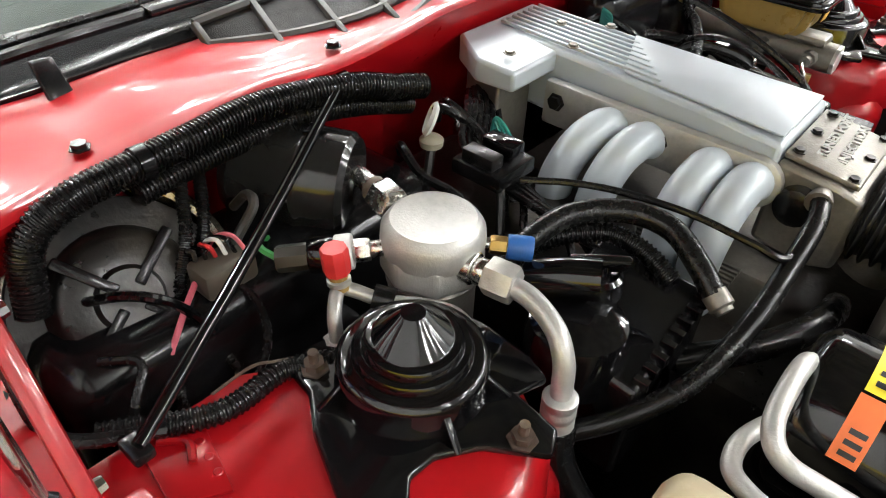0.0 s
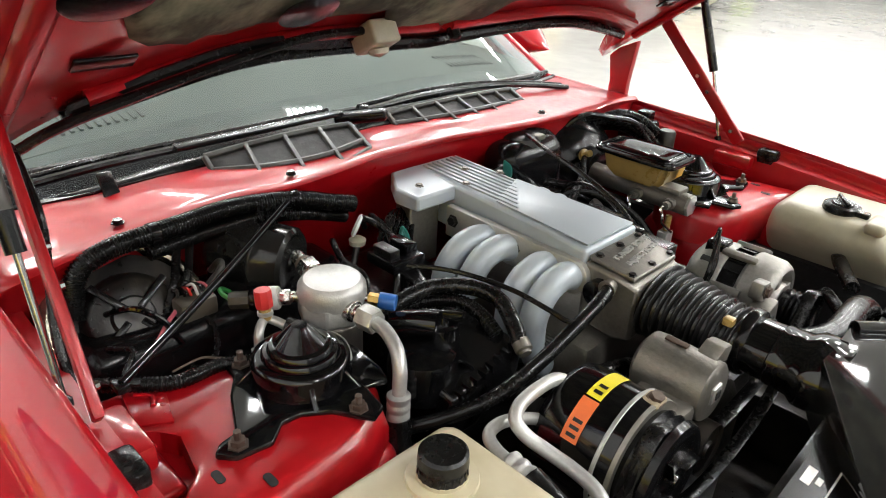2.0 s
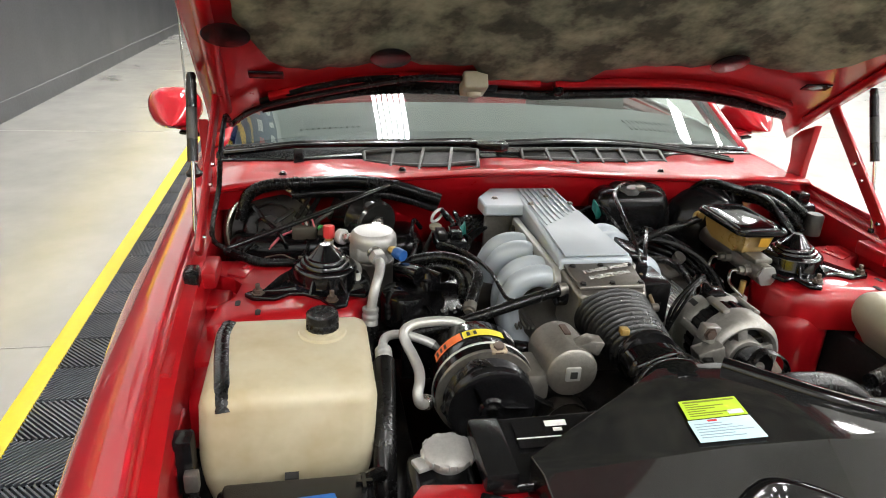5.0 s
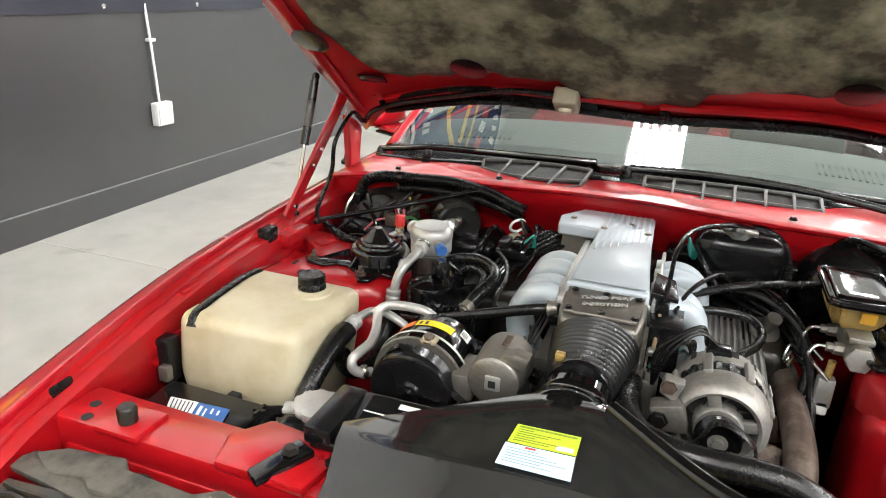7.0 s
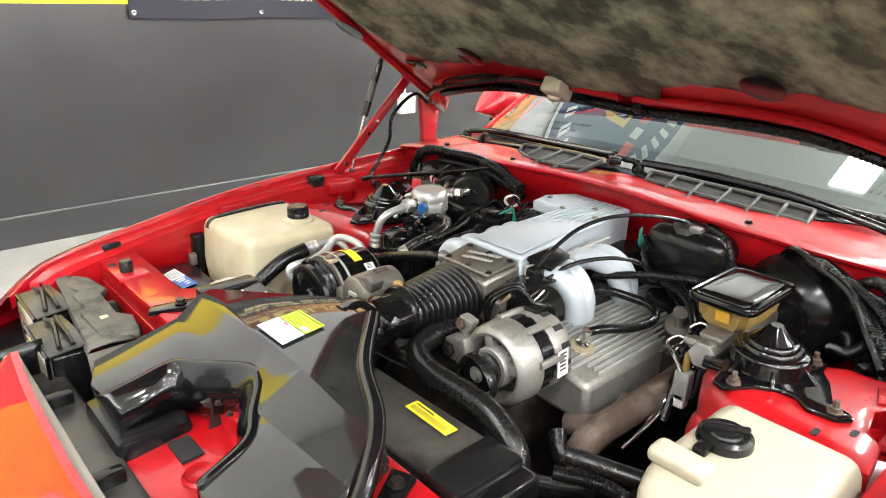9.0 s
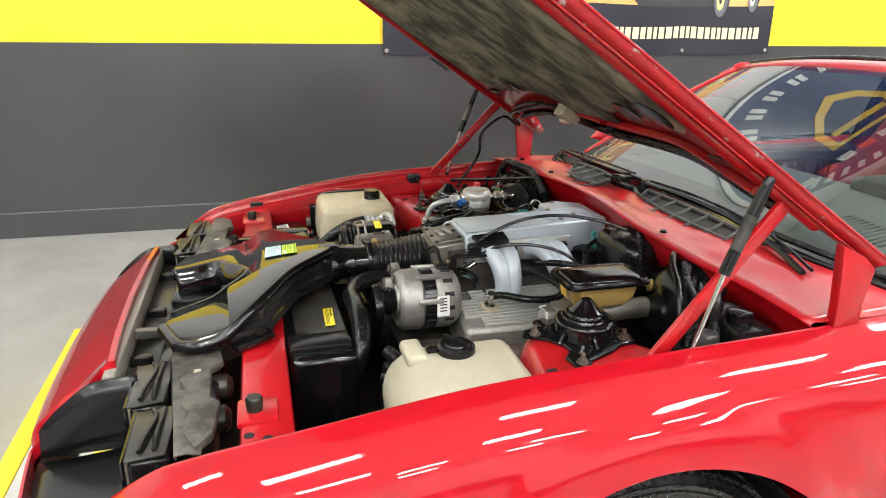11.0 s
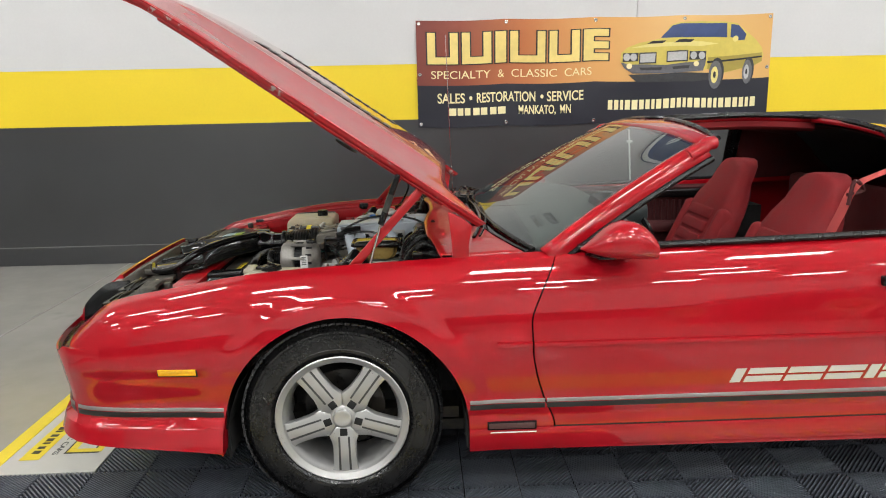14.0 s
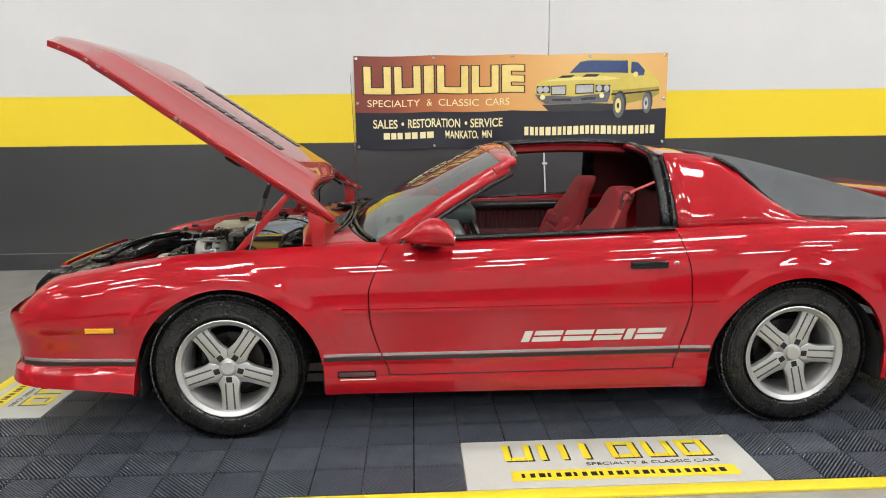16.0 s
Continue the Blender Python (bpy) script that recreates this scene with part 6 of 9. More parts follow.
part("hook_plate", box((-0.712, 0.020, 0.652), (-0.664, 0.090, 0.660), 0.002), GRIME, lock)
part("lock_spring", lathe((-0.745, -0.075, 0.66), (0.2, -1, 0.3), [(0, 0.008), (0.035, 0.008), (0.035, 0)], 10), GRIME, sup)
for y in (0.02, 0.06, 0.10):
    part("lock_nut", bolt((-0.69, y - 0.08, 0.71), (0, 0, 1), 0.0045, 0.005), GRIME, sup)
for s in (-1, 1):
    yb = s * 0.615
    part("bonnet_buffer", lathe((-0.630, yb, 0.72), (0, 0, 1), [(0, 0.024), (0.006, 0.024), (0.006, 0.014), (0.03, 0.015), (0.034, 0.012), (0.034, 0)], 16), GRIME, sup, "worn rubber bonnet buffer")
    part("buffer_pad", box((-0.66, min(s * 0.575, s * 0.655), 0.716), (-0.59, max(s * 0.575, s * 0.655), 0.728), 0.004), RED_BAY, sup)
    for y in (0.685, 0.70):
        part("hole", lathe((-0.64 + (y - 0.685) * 2, s * y, 0.7215), (0, 0, 1), [(0, 0.009), (0.001, 0.009), (0.001, 0)], 12), GAP, sup)
    # latch hook bracket
    part("support_bracket", slab([(-0.675, s * 0.36, 0.725), (-0.60, s * 0.315, 0.735), (-0.585, s * 0.35, 0.735), (-0.66, s * 0.385, 0.725)], (0, 0, 1), 0.012, 0.003), BLACK, sup, "black steel bracket")
    part("bracket_bolt", bolt((-0.615, s * 0.345, 0.746), (0, 0, 1), 0.009, 0.008), GRIME, sup)
    part("bracket_bolt", bolt((-0.60, s * 0.29, 0.728), (0, 0, 1), 0.010, 0.008), GRIME, sup)
    # headlamp pair in a dusty carrier
    hl = part("headlamp_carrier", slab([(-0.700, s * 0.655, 0.700), (-0.725, s * 0.690, 0.700), (-0.750, s * 0.640, 0.700), (-0.742, s * 0.585, 0.705), (-0.758, s * 0.560, 0.705), (-0.752, s * 0.500, 0.705), (-0.768, s * 0.470, 0.705), (-0.765, s * 0.355, 0.700), (-0.700, s * 0.335, 0.700), (-0.690, s * 0.400, 0.705), (-0.712, s * 0.430, 0.705), (-0.708, s * 0.540, 0.705), (-0.690, s * 0.560, 0.705)], (0, 0, 1), 0.018, 0.004), GREY_DUST, car, "dusty grey headlamp carrier")
    for (ya, yb2) in ((0.685, 0.535), (0.515, 0.355)):
        xm = -0.790 - (0.7 - (ya + yb2) / 2) * 0.12
        y0, y1 = min(s * ya, s * yb2), max(s * ya, s * yb2)
        lp = part("headlamp", box((xm - 0.030, y0, 0.59), (xm + 0.035, y1, 0.700), 0.008, 3), BLACK_SATIN, hl, "rectangular sealed headlamp")
        part("lens", box((xm - 0.040, y0 + 0.006, 0.597), (xm - 0.029, y1 - 0.006, 0.692), 0.004), bpy.data.materials.get("lamp_glass") or mat("lamp_glass", (0.36, 0.34, 0.26), 0.10, 0.3), lp, "ribbed glass lens")
        part("bezel", slab([(xm - 0.034, y0, 0.700), (xm + 0.030, y0, 0.706), (xm + 0.034, (y0 + y1) / 2, 0.708), (xm + 0.028, y1, 0.706), (xm - 0.034, y1, 0.700)], (0, 0, 1), 0.004, 0.0015), DUSTY, lp, "dusty dark lamp bezel")
        for k in range(2):
            part("bezel_wire", tube([(xm - 0.012 + 0.024 * k, y0 + 0.012, 0.711), (xm - 0.006 + 0.018 * k, y0 + 0.05, 0.714 + 0.003 * k), (xm + 0.004 + 0.010 * k, y1 - 0.04, 0.712), (xm - 0.004 + 0.02 * k, y1 - 0.012, 0.713)], 0.0045, 6, 5), GRIME, lp)
        part("bezel_edge", tube([(xm - 0.036, y0, 0.60), (xm - 0.036, y0, 0.702), (xm - 0.036, y1, 0.702), (xm - 0.036, y1, 0.60)], 0.004, 6, 0), BLACK, lp)
    part("adjuster_block", box((-0.745, s * 0.43 - 0.012, 0.712), (-0.728, s * 0.43 + 0.004, 0.722), 0.003), mat("aged_nylon", (0.42, 0.38, 0.27), 0.5) if "aged_nylon" not in bpy.data.materials else bpy.data.materials["aged_nylon"], hl)
    part("carrier_plate", grid([[(x + 0.12 * (y - 0.335) * (1 - t), s * y, z) for t, x, z in ((0, -0.800, 0.704), (0.2, -0.792, 0.713), (0.6, -0.755, 0.716), (1, -0.715, 0.709))] for y in np.linspace(0.325, 0.70, 9)]), GREY_DUST, hl, "dusty grey plastic lamp carrier", solid=0.004)
    part("carrier_end", grid([[(-0.800 + 0.02 * k, s * (0.325 - 0.012 * j), 0.704 - 0.035 * j) for j in range(4)] for k in range(5)]), GREY_DUST, hl, solid=0.004)
    part("carrier_bracket", box((-0.74, min(s * 0.36, s * 0.62), 0.62), (-0.70, max(s * 0.36, s * 0.62), 0.695), 0.006), GRIME, hl)
    for y in (0.42, 0.54):
        part("adjuster_motor", lathe((-0.715, s * y, 0.672), (1, 0, 0), [(0, 0.028), (0.03, 0.026), (0.04, 0.015), (0.04, 0)], 16), GRIME, hl)
    # black lamp pocket
    rows = []
    for t in np.linspace(0, 1, 8):
        row = []
        for y in np.linspace(0.45, 0.85, 12):
            lo, hi = -1.08, -0.6
            for _ in range(30):
                md = (lo + hi) / 2
                lo, hi = (md, hi) if plan_y(md) < y else (lo, md)
            xf = lo + 0.020
            xb = -0.825 + 0.05 * (y - 0.35) / 0.45
            row.append((xf + (xb - xf) * t, s * y, 0.572 + 0.025 * t - 0.006 * math.sin(math.pi * t)))
        rows.append(row)
    pk = part("lamp_pocket", grid(rows), BLACK_SATIN, car, "black headlamp recess", solid=0.006)
    wall_top = spline([(-1.06, 0.590), (-1.0, 0.66), (-0.92, 0.712), (-0.83, 0.718)])
    part("pocket_side", grid([[(x, s * (0.432 - 0.016 * t), 0.570 + (wall_top(x) - 0.570) * t) for t in np.linspace(0, 1, 5)] for x in np.linspace(-1.035, -0.850, 12)]), BLACK_SATIN, pk, solid=0.004)
    part("pocket_back", slab([(-0.825, s * 0.40, 0.58), (-0.795, s * 0.80, 0.58), (-0.775, s * 0.80, 0.70), (-0.825, s * 0.40, 0.66)], (1, 0, 0), 0.004), BLACK_SATIN, pk)
# trough behind the nose
part("nose_trough", box((-0.915, -0.40, 0.58), (-0.83, 0.40, 0.66), 0.012), DUSTY, car, "dusty plastic nose reinforcement")
part("nose_trough_edge", box((-0.918, -0.40, 0.66), (-0.893, 0.40, 0.712), 0.006), mat("bare_plastic", (0.24, 0.22, 0.19), 0.6), car)
for i in range(3):
    part("trough_rib", box((-0.89, -0.27 + i * 0.26, 0.62), (-0.845, -0.245 + i * 0.26, 0.68), 0.005), BLACK_SATIN, car)
part("nose_brace", bar((-0.90, -0.16, 0.69), (-0.83, -0.10, 0.66), 0.03, 0.02, 0.004), ALU_DULL, car)

# radiator top: fan shroud, cap, battery
rs = part("radiator_cover", slab([(-0.585, 0.335, 0.735), (-0.470, 0.320, 0.755), (-0.465, 0.05, 0.755), (-0.58, 0.05, 0.735)], (0, 0, 1), 0.014, 0.004), BLACK_SATIN, car, "black radiator cover with small white print")
part("cover_bracket", box((-0.585, 0.300, 0.74), (-0.465, 0.345, 0.770), 0.006), BLACK_SATIN, rs)
part("bracket_bolt", bolt((-0.575, 0.335, 0.752), (0, 0, 1), 0.008), GRIME, rs)
label([(-0.478, 0.285, 0.769), (-0.478, 0.10, 0.769), (-0.53, 0.10, 0.761), (-0.53, 0.285, 0.761)], BLACK_SATIN, [(0.25, 0.42, 0.12, 0.32, None), (0.3, 0.37, 0.38, 0.5, None), (0.0, 0.6, 0.66, 0.70, None)], WHITE_L, rs)
part("fan_shroud", slab([(-0.545, -0.03, 0.688), (-0.438, -0.02, 0.706), (-0.430, -0.345, 0.706), (-0.54, -0.352, 0.688)], (0, 0, 1), 0.014, 0.004), DUSTY, rs, "black fan shroud")
label([(-0.450, -0.190, 0.7205), (-0.453, -0.287, 0.7205), (-0.474, -0.283, 0.717), (-0.472, -0.185, 0.717)], YELLOW_L, [(0.05, 0.95, 0.08, 0.30, YELLOW_L), (0.05, 0.5, 0.15, 0.3, None)] + [(0.05, 0.9, 0.45 + i * 0.14, 0.50 + i * 0.14, None) for i in range(3)], INK, rs, text="yellow warning sticker")
part("shroud_bracket", box((-0.56, -0.40, 0.70), (-0.43, -0.33, 0.73), 0.006), BLACK_SATIN, rs)
part("radiator_tank", box((-0.56, -0.43, 0.46), (-0.42, -0.36, 0.715), 0.016, 3), BLACK, car, "black radiator side tank")
part("radiator_tank", box((-0.58, 0.34, 0.46), (-0.46, 0.43, 0.72), 0.016, 3), BLACK_SATIN, car, "black radiator side tank")
rc = part("radiator_cap", lathe((-0.495, 0.375, 0.720), (0, 0, 1), [(0, 0.026), (0.012, 0.026), (0.013, 0.036), (0.022, 0.036), (0.026, 0.030), (0.028, 0.014), (0.026, 0.0)], 24), ALU, car, "worn metal radiator cap")
for i in range(10):
    a = 2 * math.pi * i / 10
    part("cap_rib", box((-0.007, 0.024, 0.013), (0.007, 0.0385, 0.0235), 0.003, 2, Matrix.Translation((-0.495, 0.375, 0.720)) @ pose(0, 0, 0, 0, 0, 36 * i)), ALU, rc)
for a in (20, 200):
    part("cap_ear", box((-0.012, -0.006, 0), (0.012, 0.022, 0.008), 0.002, 2, Matrix.Translation((-0.495, 0.375, 0.728)) @ pose(0, 0, 0, 0, 0, a) @ Matrix.Translation((0, 0.03, 0))), ALU, rc)
bt = part("battery", box((-0.61, 0.475, 0.47), (-0.455, 0.69, 0.675), 0.010, 3), BLACK_SATIN, car, "black battery with white and blue label")
part("battery_lid", box((-0.60, 0.485, 0.675), (-0.465, 0.68, 0.690), 0.006), BLACK_SATIN, bt)
part("cell_cap_strip", box((-0.595, 0.52, 0.690), (-0.560, 0.68, 0.702), 0.006), BLACK, bt)
lb = label([(-0.552, 0.622, 0.692), (-0.515, 0.642, 0.692), (-0.510, 0.590, 0.692), (-0.548, 0.576, 0.692)], WHITE_L, [(0.1 + 0.0, 0.9, 0.12 + i * 0.14, 0.16 + i * 0.14, None) for i in range(6)], INK, bt, text="white battery label")
label([(-0.548, 0.575, 0.692), (-0.510, 0.589, 0.692), (-0.506, 0.531, 0.692), (-0.545, 0.519, 0.692)], BLUE, [(0.2, 0.8, 0.1, 0.2, None), (0.2, 0.7, 0.3, 0.36, None), (0.45, 0.8, 0.5, 0.56, None), (0.45, 0.75, 0.7, 0.76, None)], WHITE_L, bt, text="blue battery label")
part("plus_mark", join(box((-0.50, 0.487, 0.690), (-0.47, 0.492, 0.694)), box((-0.488, 0.478, 0.690), (-0.482, 0.50, 0.6935))), BLACK, bt, smooth=0)
part("battery_cable", tube([(-0.47, 0.49, 0.68), (-0.44, 0.46, 0.66), (-0.42, 0.47, 0.56)], 0.010, 8, 6), RUBBER, car, "black battery cable")

# ---- tanks ----
def tank(name, secs, m, label_):
    bm = bmesh.new()
    rings = []
    for z, x0, x1, y0, y1 in secs:
        rings.append([bm.verts.new(p) for p in ((x0, y0, z), (x1, y0, z), (x1, y1, z), (x0, y1, z))])
    for a, b in zip(rings, rings[1:]):
        for i in range(4):
            j = (i + 1) % 4
            bm.faces.new((a[i], a[j], b[j], b[i]))
    bm.faces.new(rings[0])
    bm.faces.new(rings[-1])
    bmesh.ops.bevel(bm, geom=[e for e in bm.edges], offset=0.024, segments=4, profile=0.5, affect="EDGES")
    return part(name, bm, m, car, label_, smooth=50)


rt = tank("washer_tank", [(0.50, -0.385, -0.20, 0.505, 0.69), (0.66, -0.415, -0.175, 0.468, 0.722), (0.788, -0.408, -0.165, 0.462, 0.715)], TANK, "aged cream plastic tank with a black cap")
part("tank_neck", lathe((-0.232, 0.540, 0.786), (0, 0, 1), [(0, 0.040), (0.006, 0.038), (0.008, 0.028), (0.012, 0.028), (0.012, 0)], 28), TANK, rt)
capm = lathe((-0.232, 0.540, 0.786), (0, 0, 1), [(0, 0.027), (0.006, 0.0275), (0.022, 0.025), (0.026, 0.022), (0.024, 0.016), (0.027, 0.013), (0.027, 0.0)], 28)
cap = part("tank_cap", capm, RUBBER, rt, "black screw cap")
top_z = max(v.co.z for v in cap.data.vertices)
mid = sum((v.co for v in cap.data.vertices), V((0, 0, 0))) / len(cap.data.vertices)
part("cap_top", lathe((mid.x, mid.y, top_z - 0.002), (0, 0, 1), [(0, 0.027), (0.012, 0.026), (0.015, 0.023), (0.014, 0.0)], 28), RUBBER, cap)
for i in range(20):
    a = 2 * math.pi * i / 20
    part("cap_grip", bar(V((-0.232 + 0.0268 * math.cos(a), 0.540 + 0.0268 * math.sin(a), 0.791)), V((-0.232 + 0.0252 * math.cos(a), 0.540 + 0.0252 * math.sin(a), 0.806)), 0.0035, 0.002), RUBBER, cap, smooth=0)
part("tank_strap", tube([(-0.186, 0.693, 0.7885), (-0.23, 0.698, 0.7895), (-0.30, 0.693, 0.7895), (-0.36, 0.686, 0.7890), (-0.395, 0.682, 0.783), (-0.409, 0.680, 0.765)], 0.011, 8, 6, flat=0.35), RUBBER, rt, "black foam strip")
part("level_sensor", box((-0.43, 0.722, 0.645), (-0.395, 0.758, 0.735), 0.006), BLACK_SATIN, car, "black wiring connector beside the tank")
part("sensor_clip", box((-0.445, 0.715, 0.66), (-0.428, 0.735, 0.69), 0.003), ALU_DULL, car)
part("sensor_wire", tube([(-0.41, 0.735, 0.65), (-0.44, 0.715, 0.60), (-0.46, 0.69, 0.58), (-0.47, 0.67, 0.55)], 0.009, 8, 6, 0.002), RUBBER, car, "black wiring loom")
lt = tank("coolant_bottle", [(0.50, -0.36, -0.16, -0.735, -0.66), (0.66, -0.40, -0.13, -0.745, -0.60), (0.735, -0.40, -0.135, -0.745, -0.535), (0.788, -0.345, -0.15, -0.735, -0.55)], TANK_L, "cream plastic bottle with a black cap")
part("bottle_ridge", box((-0.36, -0.62, 0.772), (-0.32, -0.54, 0.797), 0.010, 3), TANK_L, lt)
cp2 = part("bottle_cap", lathe((-0.262, -0.598, 0.786), (0, 0, 1), [(0, 0.034), (0.004, 0.037), (0.014, 0.036), (0.018, 0.030), (0.017, 0.022), (0.020, 0.020), (0.020, 0)], 30), RUBBER, lt, "black vented cap")
part("cap_handle", box((-0.004, -0.030, 0), (0.004, 0.030, 0.012), 0.003, 2, Matrix.Translation((-0.262, -0.598, 0.803)) @ pose(0, 0, 0, 0, 0, 35)), RUBBER, cp2)
part("cap_lug", box((-0.318, -0.600, 0.788), (-0.292, -0.58, 0.800), 0.004), RUBBER, cp2)
label([(-0.395, -0.60, 0.70), (-0.395, -0.66, 0.70), (-0.397, -0.66, 0.68), (-0.397, -0.60, 0.68)], BLUE_L, [], INK, lt)

# ---- compressor, pump, alternator ----
C = (-0.37, 0.278, 0.708)
co = part("compressor", lathe(C, (1, 0, 0), [(0.045, 0.078), (0.05, 0.084), (0.068, 0.086), (0.07, 0.082), (0.148, 0.082), (0.156, 0.079), (0.166, 0.066), (0.170, 0.0)], 48), BLACK, car, "black air-conditioning compressor with coloured stickers")
part("front_ring", lathe(C, (1, 0, 0), [(0.064, 0.0865), (0.065, 0.0875), (0.069, 0.0875), (0.070, 0.0865)], 48, False), ALU, co, "bright metal ring")
part("front_plate", lathe(C, (1, 0, 0), [(0.0445, 0.070), (0.0435, 0.0835), (0.049, 0.0848), (0.050, 0.070)], 48, False), ALU_DULL, co, "scuffed metal front plate")
part("clutch", lathe(C, (1, 0, 0), [(0.0, 0.0), (0.0, 0.018), (0.005, 0.022), (0.005, 0.034), (0.003, 0.038), (0.002, 0.058), (0.002, 0.066), (0.005, 0.071), (0.014, 0.074), (0.020, 0.068), (0.026, 0.074), (0.032, 0.068), (0.038, 0.074), (0.046, 0.070)], 44), BLACK_SATIN, co, "grooved black clutch pulley")
for a in (40, 160, 280):
    d = V((0, math.cos(radians(a)), math.sin(radians(a))))
    part("clutch_leaf", bar(V(C) + V((0.001, 0, 0)) + d * 0.02, V(C) + V((0.001, 0, 0)) + (d + V((0, -d.z, d.y)) * 0.3) * 0.055, 0.003, 0.012, 0.001, (1, 0, 0)), BLACK, co)
part("clutch_bolt", lathe(V(C) - V((0.004, 0, 0)), (1, 0, 0), [(0, 0.0), (0, 0.008), (0.006, 0.008)], 12), CHROME, co)


def cyl_label(a0, a1, x0, x1, m, nm, bars=0):
    rows = []
    for i in range(9):
        a = radians(a0 + (a1 - a0) * i / 8)
        rows.append([(C[0] + x, C[1] + 0.0832 * math.cos(a), C[2] + 0.0832 * math.sin(a)) for x in (x0, x1)])
    lbx = part(nm, grid(rows), m, co, "sticker round the compressor", smooth=60)
    for k in range(bars):
        aa, ab = radians(a0 + (a1 - a0) * (0.1 + 0.16 * k)), radians(a0 + (a1 - a0) * (0.18 + 0.16 * k))
        part("print_line", grid([[(C[0] + x, C[1] + 0.0838 * math.cos(a), C[2] + 0.0838 * math.sin(a)) for x in (x0 + 0.004, x0 + (x1 - x0) * 0.75)] for a in (aa, ab)]), INK, lbx, smooth=0)


cyl_label(68, 118, 0.098, 0.119, YELLOW_L, "sticker", 2)
cyl_label(25, 66, 0.097, 0.120, ORANGE_L, "sticker", 3)
cyl_label(126, 140, 0.115, 0.138, WHITE_L, "sticker", 4)
part("bracket_nut", bolt((-0.318, 0.262, 0.790), (-0.3, 0, 1), 0.009, 0.010), RUST, co)
part("wire_lug", box((-0.328, 0.248, 0.784), (-0.304, 0.276, 0.794), 0.004), mat("tan_connector", (0.34, 0.28, 0.19), 0.6, 0, 0.3, 30, 8), co)
part("rear_bracket", box((-0.34, 0.175, 0.70), (-0.26, 0.215, 0.75), 0.008), ALU_DULL, co)
P = (-0.345, 0.140, 0.752)
pm = part("belt_tensioner", lathe(P, (1, 0, -0.02), [(0.0, 0.0), (0.0, 0.038), (0.004, 0.043), (0.03, 0.045), (0.085, 0.047), (0.10, 0.046), (0.108, 0.034), (0.11, 0)], 36), ALU_DULL, car, "dull cast belt tensioner housing")
part("square_socket", box((P[0] - 0.004, P[1] - 0.013, P[2] - 0.013), (P[0] + 0.004, P[1] + 0.013, P[2] + 0.013), 0.003), ALU, pm)
part("socket_hole", box((P[0] - 0.0055, P[1] - 0.006, P[2] - 0.006), (P[0], P[1] + 0.006, P[2] + 0.006)), GAP, pm, smooth=0)
part("mount_ear", slab([(-0.335, 0.095, 0.775), (-0.335, 0.085, 0.80), (-0.335, 0.110, 0.806), (-0.335, 0.135, 0.795)], (1, 0, 0), 0.03, 0.004), ALU_DULL, pm)
part("warning_slot", box((-0.295, 0.13, 0.7955), (-0.262, 0.142, 0.800), 0.002), RUST, pm)
part("idler_pulley", lathe((-0.36, 0.145, 0.665), (1, 0, 0), [(0, 0.0), (0, 0.012), (0.004, 0.014), (0.004, 0.036), (0.0, 0.040), (0.03, 0.040), (0.03, 0)], 30), GRIME, car, "dark idler pulley")
part("water_pump", lathe((-0.33, 0.0, 0.60), (1, 0, 0), [(0, 0.0), (0, 0.05), (0.02, 0.075), (0.05, 0.08), (0.09, 0.08), (0.09, 0)], 30), GRIME, car, "grimy water pump")
part("drive_belt", tube([(-0.345, 0.355, 0.70), (-0.345, 0.30, 0.785), (-0.345, 0.18, 0.70), (-0.345, 0.06, 0.67), (-0.345, -0.14, 0.70), (-0.345, -0.20, 0.775), (-0.345, -0.255, 0.72), (-0.345, -0.12, 0.58), (-0.345, 0.1, 0.55), (-0.345, 0.30, 0.63), (-0.345, 0.355, 0.70)], 0.010, 6, 8, flat=0.25), RUBBER, car, "black ribbed drive belt")
A = (-0.335, -0.205, 0.733)
al = part("alternator", lathe(A, (1, 0, 0), [(0.066, 0.050), (0.044, 0.0545), (0.038, 0.057), (0.036, 0.062), (0.040, 0.068), (0.050, 0.0735), (0.088, 0.0755), (0.094, 0.070), (0.094, 0.02)], 48, False), ALU_MID, car, "cast alloy alternator with a black laminated band")
part("front_hub", lathe(A, (1, 0, 0), [(0.034, 0.024), (0.034, 0.034), (0.038, 0.037), (0.062, 0.038)], 36, False), ALU_MID, al)
for a in (75, 165, 285):
    d = V((0, math.cos(radians(a)), math.sin(radians(a))))
    part("front_arm", bar(V(A) + V((0.046, 0, 0)) + d * 0.034, V(A) + V((0.046, 0, 0)) + d * 0.060, 0.020, 0.014, 0.003, (1, 0, 0)), ALU_MID, al)
for a in (20, 70, 118, 165):
    d = V((0, math.cos(radians(a)), math.sin(radians(a))))
    part("clamp_lug", bar(V(A) + V((0.078, 0, 0)) + d * 0.0765, V(A) + V((0.138, 0, 0)) + d * 0.0755, 0.014, 0.010, 0.003, d), ALU_MID, al)
part("tension_ear", slab([(-0.296, -0.150, 0.795), (-0.296, -0.118, 0.800), (-0.296, -0.112, 0.772), (-0.296, -0.138, 0.760)], (1, 0, 0), 0.022, 0.004), ALU_MID, al)
part("ear_bolt", bolt((-0.298, -0.126, 0.786), (-1, 0, 0), 0.009, 0.006), RUST, al)
part("rear_casting", lathe(A, (1, 0, 0), [(0.125, 0.02), (0.125, 0.071), (0.130, 0.0745), (0.160, 0.0735), (0.180, 0.062), (0.188, 0.050), (0.19, 0)], 48), ALU_MID, al)
part("stator_band", lathe(A, (1, 0, 0), [(0.093, 0.0685), (0.126, 0.0685)], 48, False), BLACK_SATIN, al)
